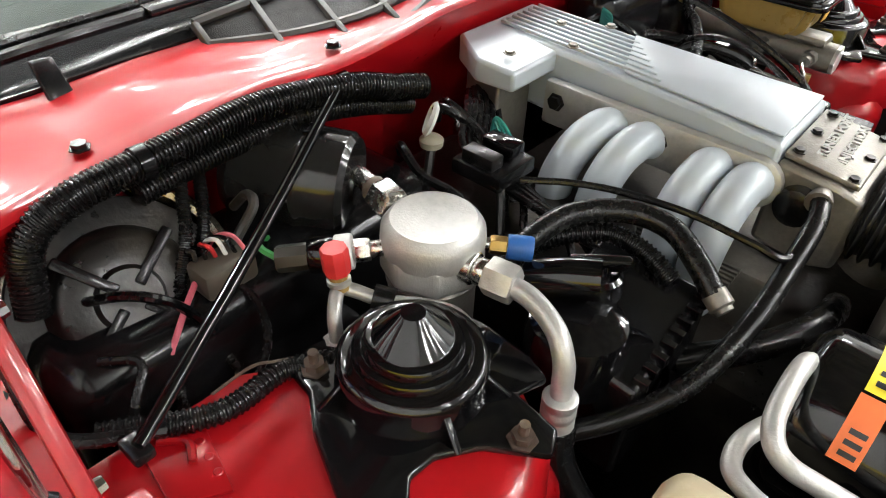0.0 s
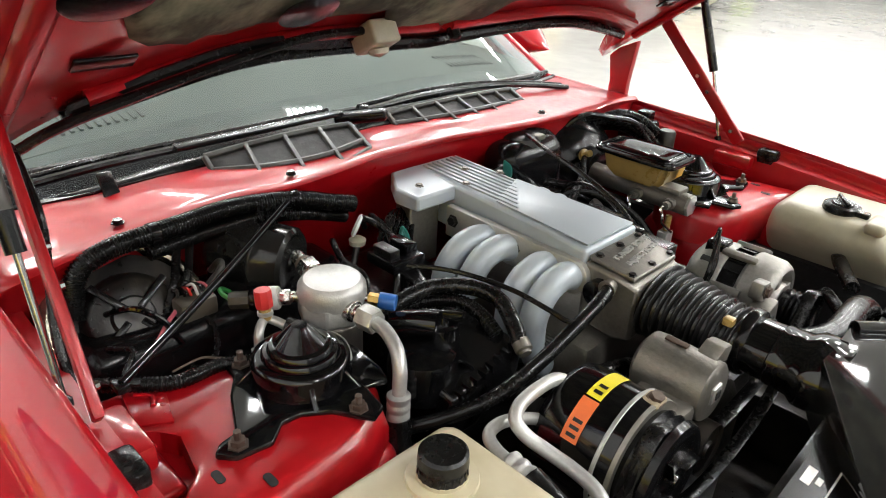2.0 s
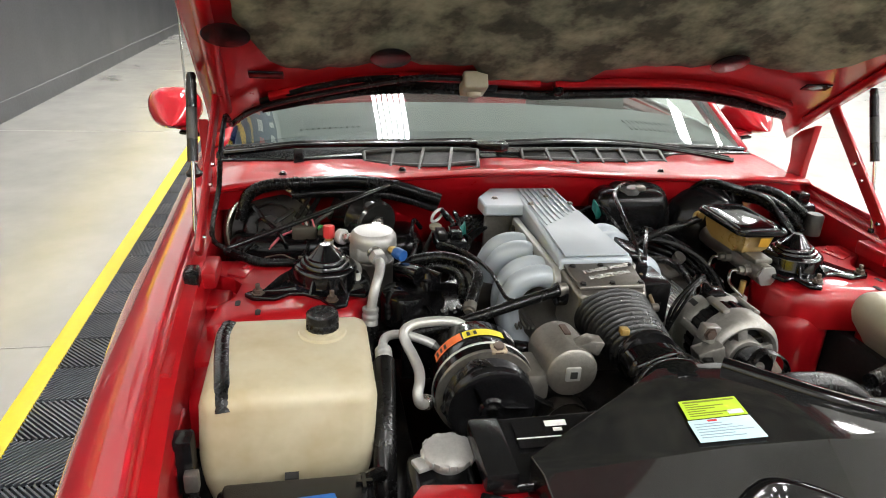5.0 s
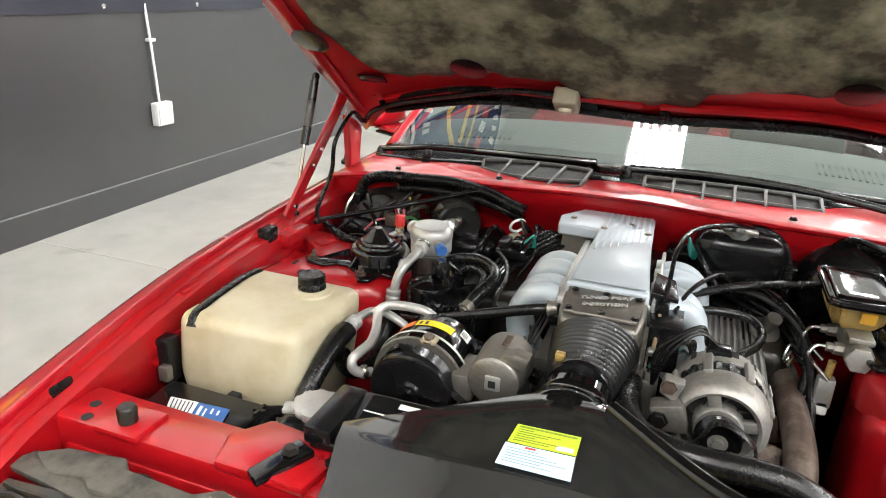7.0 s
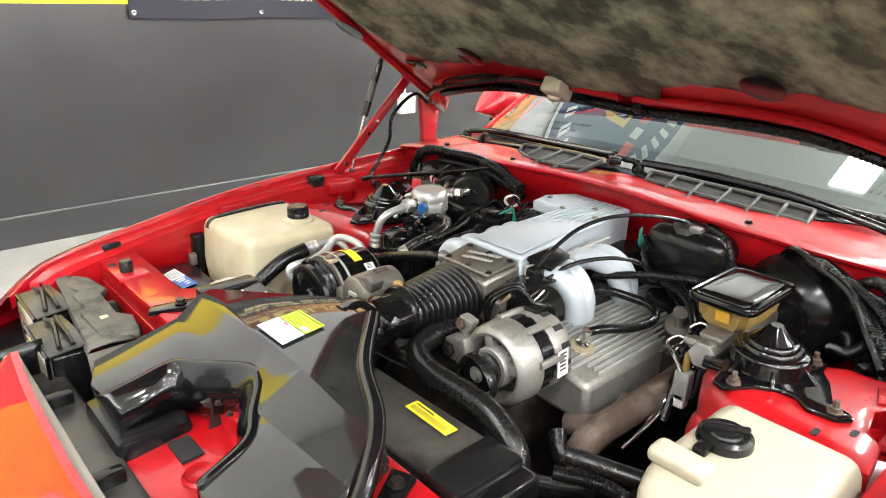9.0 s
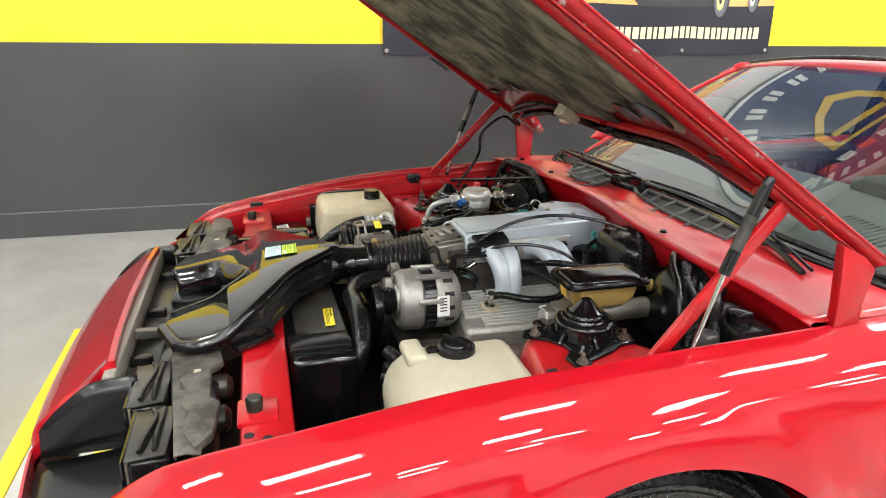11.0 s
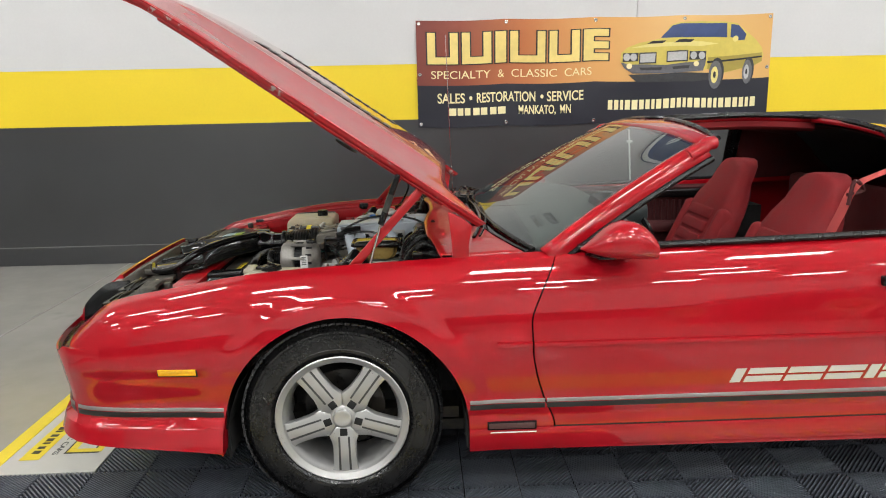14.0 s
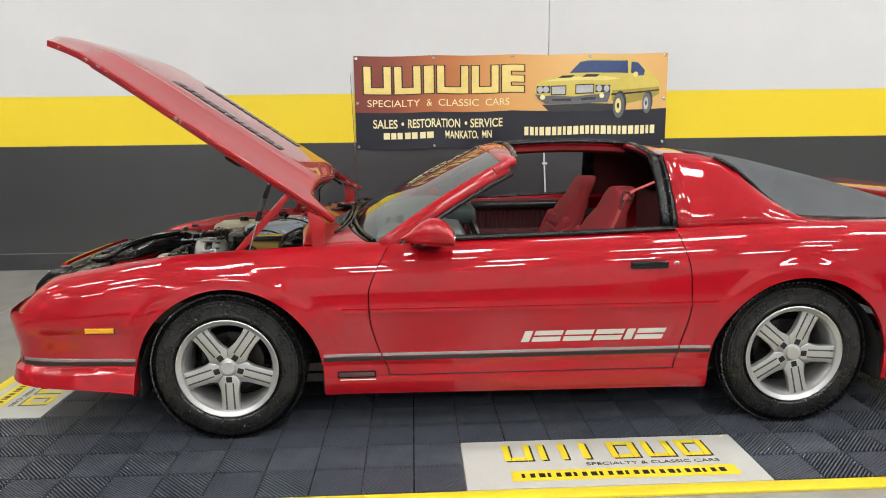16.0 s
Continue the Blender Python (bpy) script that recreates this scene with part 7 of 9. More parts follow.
for i in range(22):
    a = 2 * math.pi * i / 22
    d = V((0, math.cos(a), math.sin(a)))
    part("stator_slot", bar(V(A) + V((0.095, 0, 0)) + d * 0.0690, V(A) + V((0.124, 0, 0)) + d * 0.0690, 0.010, 0.006, 0.001, d), BLACK_SATIN, al, smooth=0)
for i in range(7):
    a = radians(50 + 26 * i)
    d = V((0, math.cos(a), math.sin(a)))
    part("vent_slot", bar(V(A) + V((0.140, 0, 0)) + d * 0.0715, V(A) + V((0.165, 0, 0)) + d * 0.0705, 0.012, 0.006, 0.002, d), GAP, al)
part("fan_plate", lathe(A, (1, 0, 0), [(0.060, 0.0), (0.060, 0.050), (0.062, 0.053), (0.066, 0.0)], 36), GAP, al)
for i in range(9):
    a = 2 * math.pi * i / 9
    d, e = V((0, math.cos(a), math.sin(a))), V((0, math.cos(a + 0.4), math.sin(a + 0.4)))
    part("fan_blade", bar(V(A) + V((0.057, 0, 0)) + d * 0.032, V(A) + V((0.057, 0, 0)) + e * 0.052, 0.003, 0.010, 0.0008, (1, 0, 0)), GRIME, al, smooth=0)
part("pulley", lathe(A, (1, 0, 0), [(0.0, 0.012), (0.0, 0.030), (0.004, 0.034), (0.008, 0.030), (0.012, 0.034), (0.016, 0.030), (0.020, 0.034), (0.03, 0.030)], 30), BLACK_SATIN, al, "black grooved pulley")
part("pulley_nut", lathe(A, (1, 0, 0), [(-0.006, 0.0), (-0.006, 0.008), (-0.001, 0.0085), (-0.0005, 0.0145), (0.004, 0.015)], 24), ALU_MID, al)
part("mount_ear", slab([(-0.315, -0.115, 0.715), (-0.315, -0.10, 0.755), (-0.315, -0.15, 0.77), (-0.315, -0.165, 0.72)], (1, 0, 0), 0.035, 0.006), ALU_DULL, al)
part("ear_bolt", bolt((-0.317, -0.118, 0.738), (-1, 0, 0), 0.011, 0.008), GRIME, al)
label([(-0.215, -0.279, 0.765), (-0.185, -0.277, 0.765), (-0.185, -0.281, 0.715), (-0.215, -0.282, 0.715)], WHITE_L, [(0.2, 0.8, 0.1 + 0.15 * i, 0.16 + 0.15 * i, None) for i in range(5)], INK, al, text="white part sticker")
part("plug", box((-0.20, -0.215, 0.79), (-0.165, -0.175, 0.815), 0.006), BLACK_SATIN, al)
for k in range(3):
    part("alternator_wire", tube([(-0.18, -0.195 + 0.01 * k, 0.812), (-0.19, -0.16, 0.835 + 0.006 * k), (-0.21, -0.12 + 0.01 * k, 0.80), (-0.20, -0.10, 0.73)], 0.0035, 6, 6), RUBBER, al)

# ---- valve covers, exhaust, ignition ----
lv = part("valve_cover", loft_box([(-0.150, -0.150, -0.305, 0.715, 0.60), (0.30, -0.150, -0.305, 0.715, 0.60)]), ALU_MID, car, "finned alloy valve cover", bevel=0.012)
for v in lv.data.vertices:
    v.co.z += -0.22 * (abs(v.co.y) - 0.145) * (v.co.z > 0.65)
for i in range(12):
    y = -0.155 - i * 0.0125
    z = 0.715 - 0.22 * (abs(y) - 0.145)
    part("cover_fin", box((-0.138 if 2 < i < 9 else -0.10, y - 0.003, z - 0.003), (0.285, y + 0.003, z + 0.006), 0.0015), ALU, lv, smooth=0)
part("breather_grommet", lathe((-0.065, -0.223, 0.694), (0, -0.25, 1), [(0, 0.026), (0.008, 0.026), (0.012, 0.022), (0.011, 0.0)], 24), mat("tan_rubber", (0.30, 0.25, 0.17), 0.6), lv)
part("filler_cap", lathe((0.225, -0.215, 0.70), (0, -0.25, 1), [(0, 0.035), (0.02, 0.034), (0.026, 0.028), (0.026, 0)], 24), BLACK_SATIN, lv)
part("breather", lathe((-0.065, -0.223, 0.698), (0, -0.25, 1), [(0, 0.014), (0.012, 0.014), (0.014, 0.007), (0.032, 0.007), (0.034, 0.010), (0.044, 0.010), (0.044, 0)], 14), CHROME, lv)
part("breather_hose", tube([(-0.065, -0.225, 0.728), (-0.04, -0.245, 0.738), (0.02, -0.275, 0.733), (0.08, -0.285, 0.735), (0.11, -0.265, 0.745), (0.10, -0.22, 0.755), (0.07, -0.16, 0.76), (0.04, -0.13, 0.74)], 0.009, 10, 8), RUBBER, car, "black breather hose")
for i in range(4):
    x = -0.14 + i * 0.11
    part("exhaust_port", tube([(x, -0.27, 0.585), (x, -0.31, 0.60), (x + 0.02, -0.335, 0.575)], 0.024, 12, 5), RUST, car, "rusty exhaust port")
part("exhaust_manifold", tube([(-0.225, -0.345, 0.560), (-0.215, -0.350, 0.605), (-0.18, -0.352, 0.627), (-0.10, -0.355, 0.630), (0.05, -0.352, 0.628), (0.18, -0.345, 0.620), (0.26, -0.335, 0.54)], 0.027, 14, 6), RUST, car, "rusty cast exhaust manifold")
part("air_tube", tube([(-0.22, -0.30, 0.62), (-0.24, -0.33, 0.59), (-0.20, -0.36, 0.55)], 0.016, 12, 6), RUBBER, car, "black air hose")
for k in range(3):
    part("brake_line", tube([(0.03 + 0.03 * k, -0.335, 0.70 - 0.01 * k), (0.05 + 0.03 * k, -0.345, 0.705), (0.065 + 0.02 * k, -0.37, 0.69), (0.03 + 0.02 * k, -0.385, 0.655), (-0.02, -0.375, 0.62 - 0.01 * k), (-0.06 - 0.02 * k, -0.36, 0.56)], 0.0035, 8, 8), CHROME, car, "thin steel brake line")
rvc = part("valve_cover", loft_box([(-0.105, 0.39, 0.25, 0.76, 0.60), (0.02, 0.385, 0.25, 0.765, 0.60)]), BLACK_SATIN, car, "flat black plastic engine cover with notched edge", bevel=0.006)
for v in rvc.data.vertices:
    v.co.z += -0.25 * (v.co.y - 0.25) * (v.co.z > 0.7)
for i in range(8):
    y = 0.262 + i * 0.0155
    part("notch", box((-0.109, y, 0.752 - 0.25 * (y - 0.25)), (-0.094, y + 0.008, 0.764 - 0.25 * (y - 0.25)), 0.001), BLACK, rvc, smooth=0)
pb = part("power_steering_pump", lathe((-0.03, 0.375, 0.70), (0, 0, 1), [(0, 0.05), (0.05, 0.05), (0.06, 0.046), (0.066, 0.030), (0.068, 0)], 28), BLACK, car, "black power steering reservoir")
part("filler_neck", lathe((-0.02, 0.33, 0.76), (0.15, -0.05, 1), [(0, 0.026), (0.018, 0.026), (0.022, 0.022), (0.02, 0.014), (0.032, 0.012), (0.034, 0.0)], 22), BLACK, pb)
part("cap_tab", box((-0.03, -0.006, 0), (0.03, 0.006, 0.016), 0.004, 2, Matrix.Translation((-0.018, 0.328, 0.785)) @ pose(0, 0, 0, 0, 0, 40)), BLACK, pb)
part("pump_ring", lathe((-0.07, 0.36, 0.70), (-0.6, 0.5, 0.5), [(0, 0.05), (0.006, 0.052), (0.014, 0.052), (0.02, 0.048)], 28, False), BLACK, pb)
part("filler_tube", tube([(0.03, 0.375, 0.775), (0.0, 0.36, 0.785), (-0.03, 0.345, 0.79)], 0.020, 14, 5), BLACK, car, "black filler elbow")

# hoses on the right of the engine
part("heater_hose", tube([(0.06, 0.385, 0.765), (0.055, 0.345, 0.788), (0.04, 0.29, 0.80), (0.0, 0.245, 0.80), (-0.045, 0.235, 0.795), (-0.085, 0.25, 0.78), (-0.11, 0.262, 0.765)], 0.0125, 12, 8), RUBBER, car, "black heater hose")
part("heater_hose", tube([(0.075, 0.35, 0.75), (0.05, 0.31, 0.775), (0.01, 0.27, 0.782), (-0.03, 0.26, 0.775), (-0.07, 0.265, 0.76)], 0.011, 12, 8, 0.0015, 0.005), RUBBER, car, "corrugated black hose")
part("hose_end", lathe((-0.108, 0.260, 0.766), (-1, 0.4, -0.5), [(0, 0.013), (0.016, 0.013), (0.018, 0.009), (0.022, 0.009), (0.022, 0)], 14), ALU_DULL, car, "brass-coloured hose end")
part("vent_hose", tube([(-0.140, 0.088, 0.806), (-0.150, 0.13, 0.800), (-0.152, 0.19, 0.782), (-0.150, 0.27, 0.755), (-0.135, 0.34, 0.725), (-0.10, 0.40, 0.70), (-0.06, 0.44, 0.68)], 0.0105, 12, 8), RUBBER, car, "long black hose to the throttle")
part("hose_collar", lathe((-0.139, 0.083, 0.807), (-0.1, 1, -0.1), [(0, 0.010), (0.015, 0.014), (0.018, 0.014), (0.018, 0)], 12), ALU_DULL, car)
part("coolant_hose", tube([(-0.20, 0.09, 0.69), (-0.20, 0.13, 0.705), (-0.185, 0.19, 0.71), (-0.15, 0.24, 0.70), (-0.10, 0.28, 0.68)], 0.015, 12, 8), RUBBER, car, "black bypass hose")
part("plug_cable", tube([(0.115, 0.275, 0.80), (0.07, 0.245, 0.803), (0.02, 0.222, 0.803), (-0.05, 0.207, 0.802), (-0.115, 0.205, 0.798), (-0.145, 0.195, 0.79), (-0.155, 0.15, 0.79)], 0.004, 8, 8), RUBBER, car, "thin black cable")
part("upper_radiator_hose", tube([(-0.165, -0.06, 0.700), (-0.20, -0.065, 0.722), (-0.255, -0.065, 0.738), (-0.32, -0.070, 0.742), (-0.375, -0.10, 0.742), (-0.400, -0.165, 0.742), (-0.400, -0.25, 0.742), (-0.400, -0.31, 0.732), (-0.408, -0.365, 0.70), (-0.43, -0.385, 0.65)], 0.021, 18, 8), RUBBER, car, "thick black upper radiator hose")
for p, d in (((-0.410, -0.345, 0.703), (-0.1, -1, -0.6)), ((-0.215, -0.042, 0.722), (-1, 0.15, 0.1))):
    part("hose_clamp", lathe(p, d, [(0, 0.0225), (0.002, 0.0235), (0.010, 0.0235), (0.012, 0.0225)], 24, False), CHROME, car, "worm-drive hose clamp")
part("lower_hose", tube([(-0.36, -0.36, 0.62), (-0.30, -0.40, 0.60), (-0.24, -0.40, 0.58), (-0.20, -0.36, 0.56)], 0.016, 12, 8), RUBBER, car, "black lower hose")
part("purge_hose", tube([(-0.36, -0.42, 0.71), (-0.30, -0.55, 0.70), (-0.25, -0.66, 0.70), (-0.15, -0.74, 0.71)], 0.014, 12, 8), RUBBER, car, "black overflow hose")
part("loom", tube([(-0.36, -0.40, 0.665), (-0.32, -0.46, 0.66), (-0.30, -0.50, 0.64), (-0.26, -0.48, 0.58)], 0.012, 10, 8, 0.002), RUBBER, car, "black corrugated loom")

# ---- air conditioning pipes and accumulator ----
ac = part("accumulator", lathe((0.105, 0.428, 0.60), (0, 0, 1), [(0, 0.040), (0.01, 0.043), (0.165, 0.043), (0.17, 0.045), (0.176, 0.045), (0.178, 0.043)], 36), ALU_DULL, car, "alloy air-conditioning accumulator can")
part("accumulator_collar", lathe((0.105, 0.428, 0.778), (0, 0, 1), [(0, 0.046), (0.004, 0.0505), (0.030, 0.0505), (0.036, 0.047)], 8), ALU, ac, "machined flats", smooth=30, bevel=0.006)
part("accumulator_head", lathe((0.105, 0.428, 0.806), (0, 0, 1), [(0, 0.048), (0.010, 0.0495), (0.022, 0.0485), (0.029, 0.044), (0.0325, 0.040), (0.0315, 0.036), (0.031, 0.0)], 48), ALU, ac, "machined round alloy head", smooth=50)


def fitting(a, b, steps, parent, name="fitting"):
    """A run of turned pieces from a towards b; steps: (length, radius, sides, material)."""
    d = (V(b) - V(a)).normalized()
    p = V(a)
    for ln, r, sides, m in steps:
        part(name, lathe(p, d, [(0, r * 0.93), (ln * 0.1, r), (ln * 0.9, r), (ln, r * 0.93)], sides), m, parent)
        p = p + d * ln
    return p


BRASS = mat("brass", (0.42, 0.28, 0.09), 0.35, 1.0, 0.15, 30, 5)
fitting((0.075, 0.405, 0.812), (0.02, 0.365, 0.808), [(0.015, 0.006, 14, PIPE), (0.016, 0.009, 6, BRASS), (0.024, 0.0125, 10, BLUE)], ac, "service_port")
fitting((0.13, 0.465, 0.81), (0.19, 0.525, 0.80), [(0.014, 0.008, 14, PIPE), (0.016, 0.011, 6, PIPE), (0.016, 0.017, 18, WHITE_L), (0.024, 0.017, 18, BLACK), (0.03, 0.013, 8, DUSTY)], ac, "pressure_switch")
part("switch_wire", tube([(0.20, 0.535, 0.80), (0.215, 0.54, 0.805), (0.235, 0.53, 0.80), (0.26, 0.50, 0.77)], 0.0035, 6, 6), mat("green_wire", (0.03, 0.25, 0.05), 0.5), car, "green switch wire")
fitting((0.145, 0.42, 0.812), (0.235, 0.404, 0.816), [(0.018, 0.013, 14, PIPE), (0.03, 0.019, 6, PIPE), (0.012, 0.014, 14, RUST), (0.025, 0.011, 14, PIPE)], ac, "pipe_union")
q = fitting((0.065, 0.43, 0.806), (0.0, 0.42, 0.806), [(0.012, 0.016, 16, PIPE), (0.012, 0.013, 16, PIPE), (0.028, 0.0185, 6, ALU)], ac, "pipe_union")
pp = part("suction_pipe", tube([(0.025, 0.424, 0.806), (-0.005, 0.423, 0.803), (-0.035, 0.43, 0.793), (-0.052, 0.438, 0.775), (-0.058, 0.443, 0.752), (-0.060, 0.446, 0.735)], 0.0098, 16, 8), ALU, car, "bright bent aluminium suction pipe")
part("crimp", lathe((-0.060, 0.446, 0.742), (-0.06, 0.06, -1), [(0, 0.013), (0.002, 0.016), (0.008, 0.016), (0.010, 0.0145), (0.013, 0.0145), (0.015, 0.016), (0.021, 0.016), (0.023, 0.0145), (0.026, 0.0145), (0.028, 0.016), (0.036, 0.016), (0.038, 0.012)], 20), ALU, pp, "ringed hose crimp")
part("suction_hose", tube([(-0.063, 0.448, 0.706), (-0.075, 0.452, 0.66), (-0.12, 0.455, 0.62), (-0.20, 0.455, 0.62), (-0.26, 0.452, 0.66), (-0.285, 0.448, 0.70)], 0.017, 14, 8), RUBBER, car, "black refrigerant hose")
part("liquid_pipe", tube([(0.112, 0.545, 0.72), (0.112, 0.545, 0.765), (0.118, 0.540, 0.788), (0.132, 0.522, 0.795), (0.125, 0.512, 0.792), (0.10, 0.498, 0.786), (0.07, 0.475, 0.783), (0.045, 0.463, 0.780), (0.022, 0.466, 0.768), (0.010, 0.478, 0.735), (0.005, 0.482, 0.70)], 0.0065, 12, 8), ALU, car, "thin aluminium liquid line")
fitting((0.112, 0.545, 0.735), (0.112, 0.545, 0.80), [(0.012, 0.009, 14, ALU), (0.018, 0.0125, 6, ALU)], car, "flare_nut")
fitting((0.132, 0.520, 0.795), (0.140, 0.520, 0.87), [(0.006, 0.009, 14, AMBER), (0.006, 0.011, 14, ALU), (0.006, 0.009, 14, AMBER), (0.026, 0.0125, 8, REDCAP)], car, "red_service_cap")
part("pipe_sleeve", tube([(0.108, 0.503, 0.788), (0.092, 0.493, 0.785)], 0.013, 12, 2), RUBBER, car, "black foam sleeve")
# the twin pipes on the compressor
u1 = part("discharge_pipe", tube([(-0.212, 0.282, 0.764), (-0.206, 0.310, 0.781), (-0.205, 0.350, 0.784), (-0.208, 0.385, 0.781), (-0.218, 0.402, 0.773), (-0.234, 0.400, 0.760), (-0.256, 0.392, 0.750), (-0.292, 0.386, 0.742), (-0.325, 0.390, 0.740), (-0.342, 0.395, 0.733), (-0.346, 0.393, 0.719), (-0.337, 0.385, 0.707), (-0.318, 0.370, 0.701)], 0.0088, 16, 8), ALU, car, "bright aluminium compressor pipe")
part("end_ring", lathe((-0.334, 0.383, 0.706), (0.8, -0.6, -0.2), [(0, 0.011), (0.003, 0.0135), (0.009, 0.0135), (0.012, 0.010)], 16), PIPE, u1)
u2 = part("suction_pipe", tube([(-0.215, 0.325, 0.728), (-0.203, 0.36, 0.744), (-0.195, 0.40, 0.755), (-0.200, 0.428, 0.756), (-0.222, 0.439, 0.754), (-0.25, 0.441, 0.752)], 0.0080, 16, 8), ALU, car, "bright aluminium compressor pipe")
part("crimp", lathe((-0.240, 0.440, 0.753), (-1, 0.03, -0.10), [(0, 0.011), (0.003, 0.0145), (0.009, 0.0145), (0.011, 0.013), (0.014, 0.013), (0.016, 0.0145), (0.022, 0.0145), (0.024, 0.013), (0.027, 0.013), (0.029, 0.0145), (0.038, 0.0145)], 18), ALU, u2)
part("discharge_hose", tube([(-0.272, 0.441, 0.749), (-0.33, 0.446, 0.732), (-0.40, 0.452, 0.685), (-0.45, 0.455, 0.62), (-0.47, 0.455, 0.54)], 0.0175, 14, 8), RUBBER, car, "black refrigerant hose beside the tank")

# ---- right rear corner: heater box, blower, canister, looms ----
hb = part("heater_box", box((0.20, 0.30, 0.45), (0.345, 0.74, 0.78), 0.03, 3), BLACK_SATIN, car, "black heater box on the firewall")
part("box_ledge", box((0.13, 0.46, 0.60), (0.22, 0.72, 0.70), 0.015), BLACK_SATIN, hb)
bw = part("blower_motor", lathe((0.285, 0.645, 0.77), (-0.75, 0.1, 0.55), [(0, 0.094), (0.010, 0.092), (0.014, 0.066), (0.030, 0.060), (0.036, 0.052), (0.036, 0.030), (0.044, 0.026), (0.044, 0.0)], 36), GRIME, car, "round black blower motor in a bright steel rim")
part("blower_flange", lathe((0.30, 0.645, 0.765), (-0.75, 0.1, 0.55), [(-0.010, 0.110), (0.010, 0.113), (0.028, 0.108), (0.034, 0.101), (0.032, 0.096), (0.010, 0.092)], 44), mat("tarnished_steel", (0.36, 0.32, 0.26), 0.24, 0.85, 0.2, 20, 4), bw, "tarnished steel rim")
for k in range(4):
    a = radians(40 + k * 90)
    u, w = frame_to((-0.75, 0.1, 0.55))
    part("motor_rib", bar(V((0.252, 0.649, 0.796)) + (u * math.cos(a) + w * math.sin(a)) * 0.012, V((0.256, 0.649, 0.793)) + (u * math.cos(a) + w * math.sin(a)) * 0.068, 0.010, 0.008, 0.002, (-0.75, 0.1, 0.55)), BLACK_SATIN, bw)
cn = part("vacuum_canister", lathe((0.232, 0.404, 0.800), (0.82, 0.50, 0.05), [(0, 0.0), (0, 0.020), (0.004, 0.022), (0.004, 0.050), (0.010, 0.056), (0.045, 0.057), (0.05, 0.060), (0.056, 0.060), (0.06, 0.057), (0.12, 0.057), (0.135, 0.045), (0.14, 0)], 40), mat("gloss_charcoal_metal", (0.022, 0.022, 0.021), 0.12, 0.3, 0.2, 20, 4), car, "glossy charcoal canister")
part("canister_nut", bolt((0.27, 0.43, 0.857), (0, 0, 1), 0.010, 0.008), BLACK_SATIN, cn)
part("main_loom", tube([(0.285, 0.715, 0.80), (0.298, 0.697, 0.855), (0.298, 0.655, 0.878), (0.298, 0.60, 0.883), (0.303, 0.54, 0.884), (0.307, 0.47, 0.886), (0.300, 0.40, 0.882), (0.292, 0.34, 0.872), (0.284, 0.30, 0.860), (0.277, 0.255, 0.848)], 0.0150, 14, 6, 0.0018, 0.0042), RUBBER, car, "thick corrugated black wiring loom")
part("main_loom", tube([(0.300, 0.60, 0.855), (0.305, 0.52, 0.858), (0.305, 0.42, 0.858), (0.300, 0.34, 0.845), (0.295, 0.26, 0.82)], 0.012, 12, 6, 0.0016, 0.004), RUBBER, car, "corrugated black wiring loom")
for y, z in ((0.59, 0.883), (0.36, 0.876)):
    part("loom_clip", lathe((0.2985, y + 0.006, z), (0, -1, 0), [(0, 0.0165), (0.012, 0.0165)], 14, False), BLACK_SATIN, car)
for pts, r, m, c in (
    ([(0.30, 0.56, 0.85), (0.262, 0.585, 0.82), (0.25, 0.605, 0.79), (0.235, 0.63, 0.75), (0.19, 0.66, 0.70)], 0.0065, RUBBER, 0.0012),
    ([(0.31, 0.535, 0.85), (0.272, 0.56, 0.82), (0.255, 0.585, 0.785), (0.225, 0.60, 0.74), (0.18, 0.60, 0.70)], 0.0065, RUBBER, 0.0012),
    ([(0.295, 0.515, 0.80), (0.275, 0.51, 0.822), (0.25, 0.52, 0.825), (0.24, 0.555, 0.80), (0.225, 0.585, 0.76)], 0.005, DUSTY, 0),
    ([(0.235, 0.60, 0.79), (0.215, 0.625, 0.785), (0.205, 0.65, 0.76)], 0.003, PINK, 0),
    ([(0.24, 0.575, 0.78), (0.20, 0.565, 0.77), (0.16, 0.585, 0.75), (0.14, 0.64, 0.72)], 0.004, RUBBER, 0),
    ([(0.22, 0.70, 0.78), (0.19, 0.68, 0.785), (0.17, 0.70, 0.77), (0.16, 0.72, 0.74)], 0.004, RUBBER, 0),
    ([(0.27, 0.68, 0.80), (0.22, 0.66, 0.825), (0.21, 0.63, 0.80), (0.20, 0.61, 0.76)], 0.0045, BLACK, 0),
):
    part("wire", tube(pts, r, 8, 8, c, 0.004), m, car)
rl = part("relay_block", box((0.215, 0.545, 0.775), (0.25, 0.60, 0.805), 0.006), mat("old_connector", (0.07, 0.06, 0.045), 0.5), car, "aged connector block with coloured wires")
for k, m in enumerate((PINK, BLACK, WHITE_L, REDCAP, BLACK, DUSTY)):
    part("wire", tube([(0.225 + 0.004 * k, 0.55 + 0.008 * k, 0.803), (0.235, 0.555 + 0.008 * k, 0.818 + 0.002 * (k % 3)), (0.255, 0.56 + 0.006 * k, 0.81), (0.265, 0.57, 0.79)], 0.0022, 6, 5), m, rl)
part("side_loom", tube([(0.16, 0.735, 0.775), (0.12, 0.66, 0.765), (0.12, 0.60, 0.762), (0.10, 0.56, 0.76), (0.09, 0.50, 0.74)], 0.010, 10, 6, 0.0015, 0.005), RUBBER, car, "corrugated loom behind the tower")
part("orange_wire", tube([(0.135, 0.655, 0.770), (0.13, 0.62, 0.777), (0.125, 0.60, 0.771), (0.115, 0.57, 0.762)], 0.0014, 6, 6), RUST, car, "thin orange-brown wire")

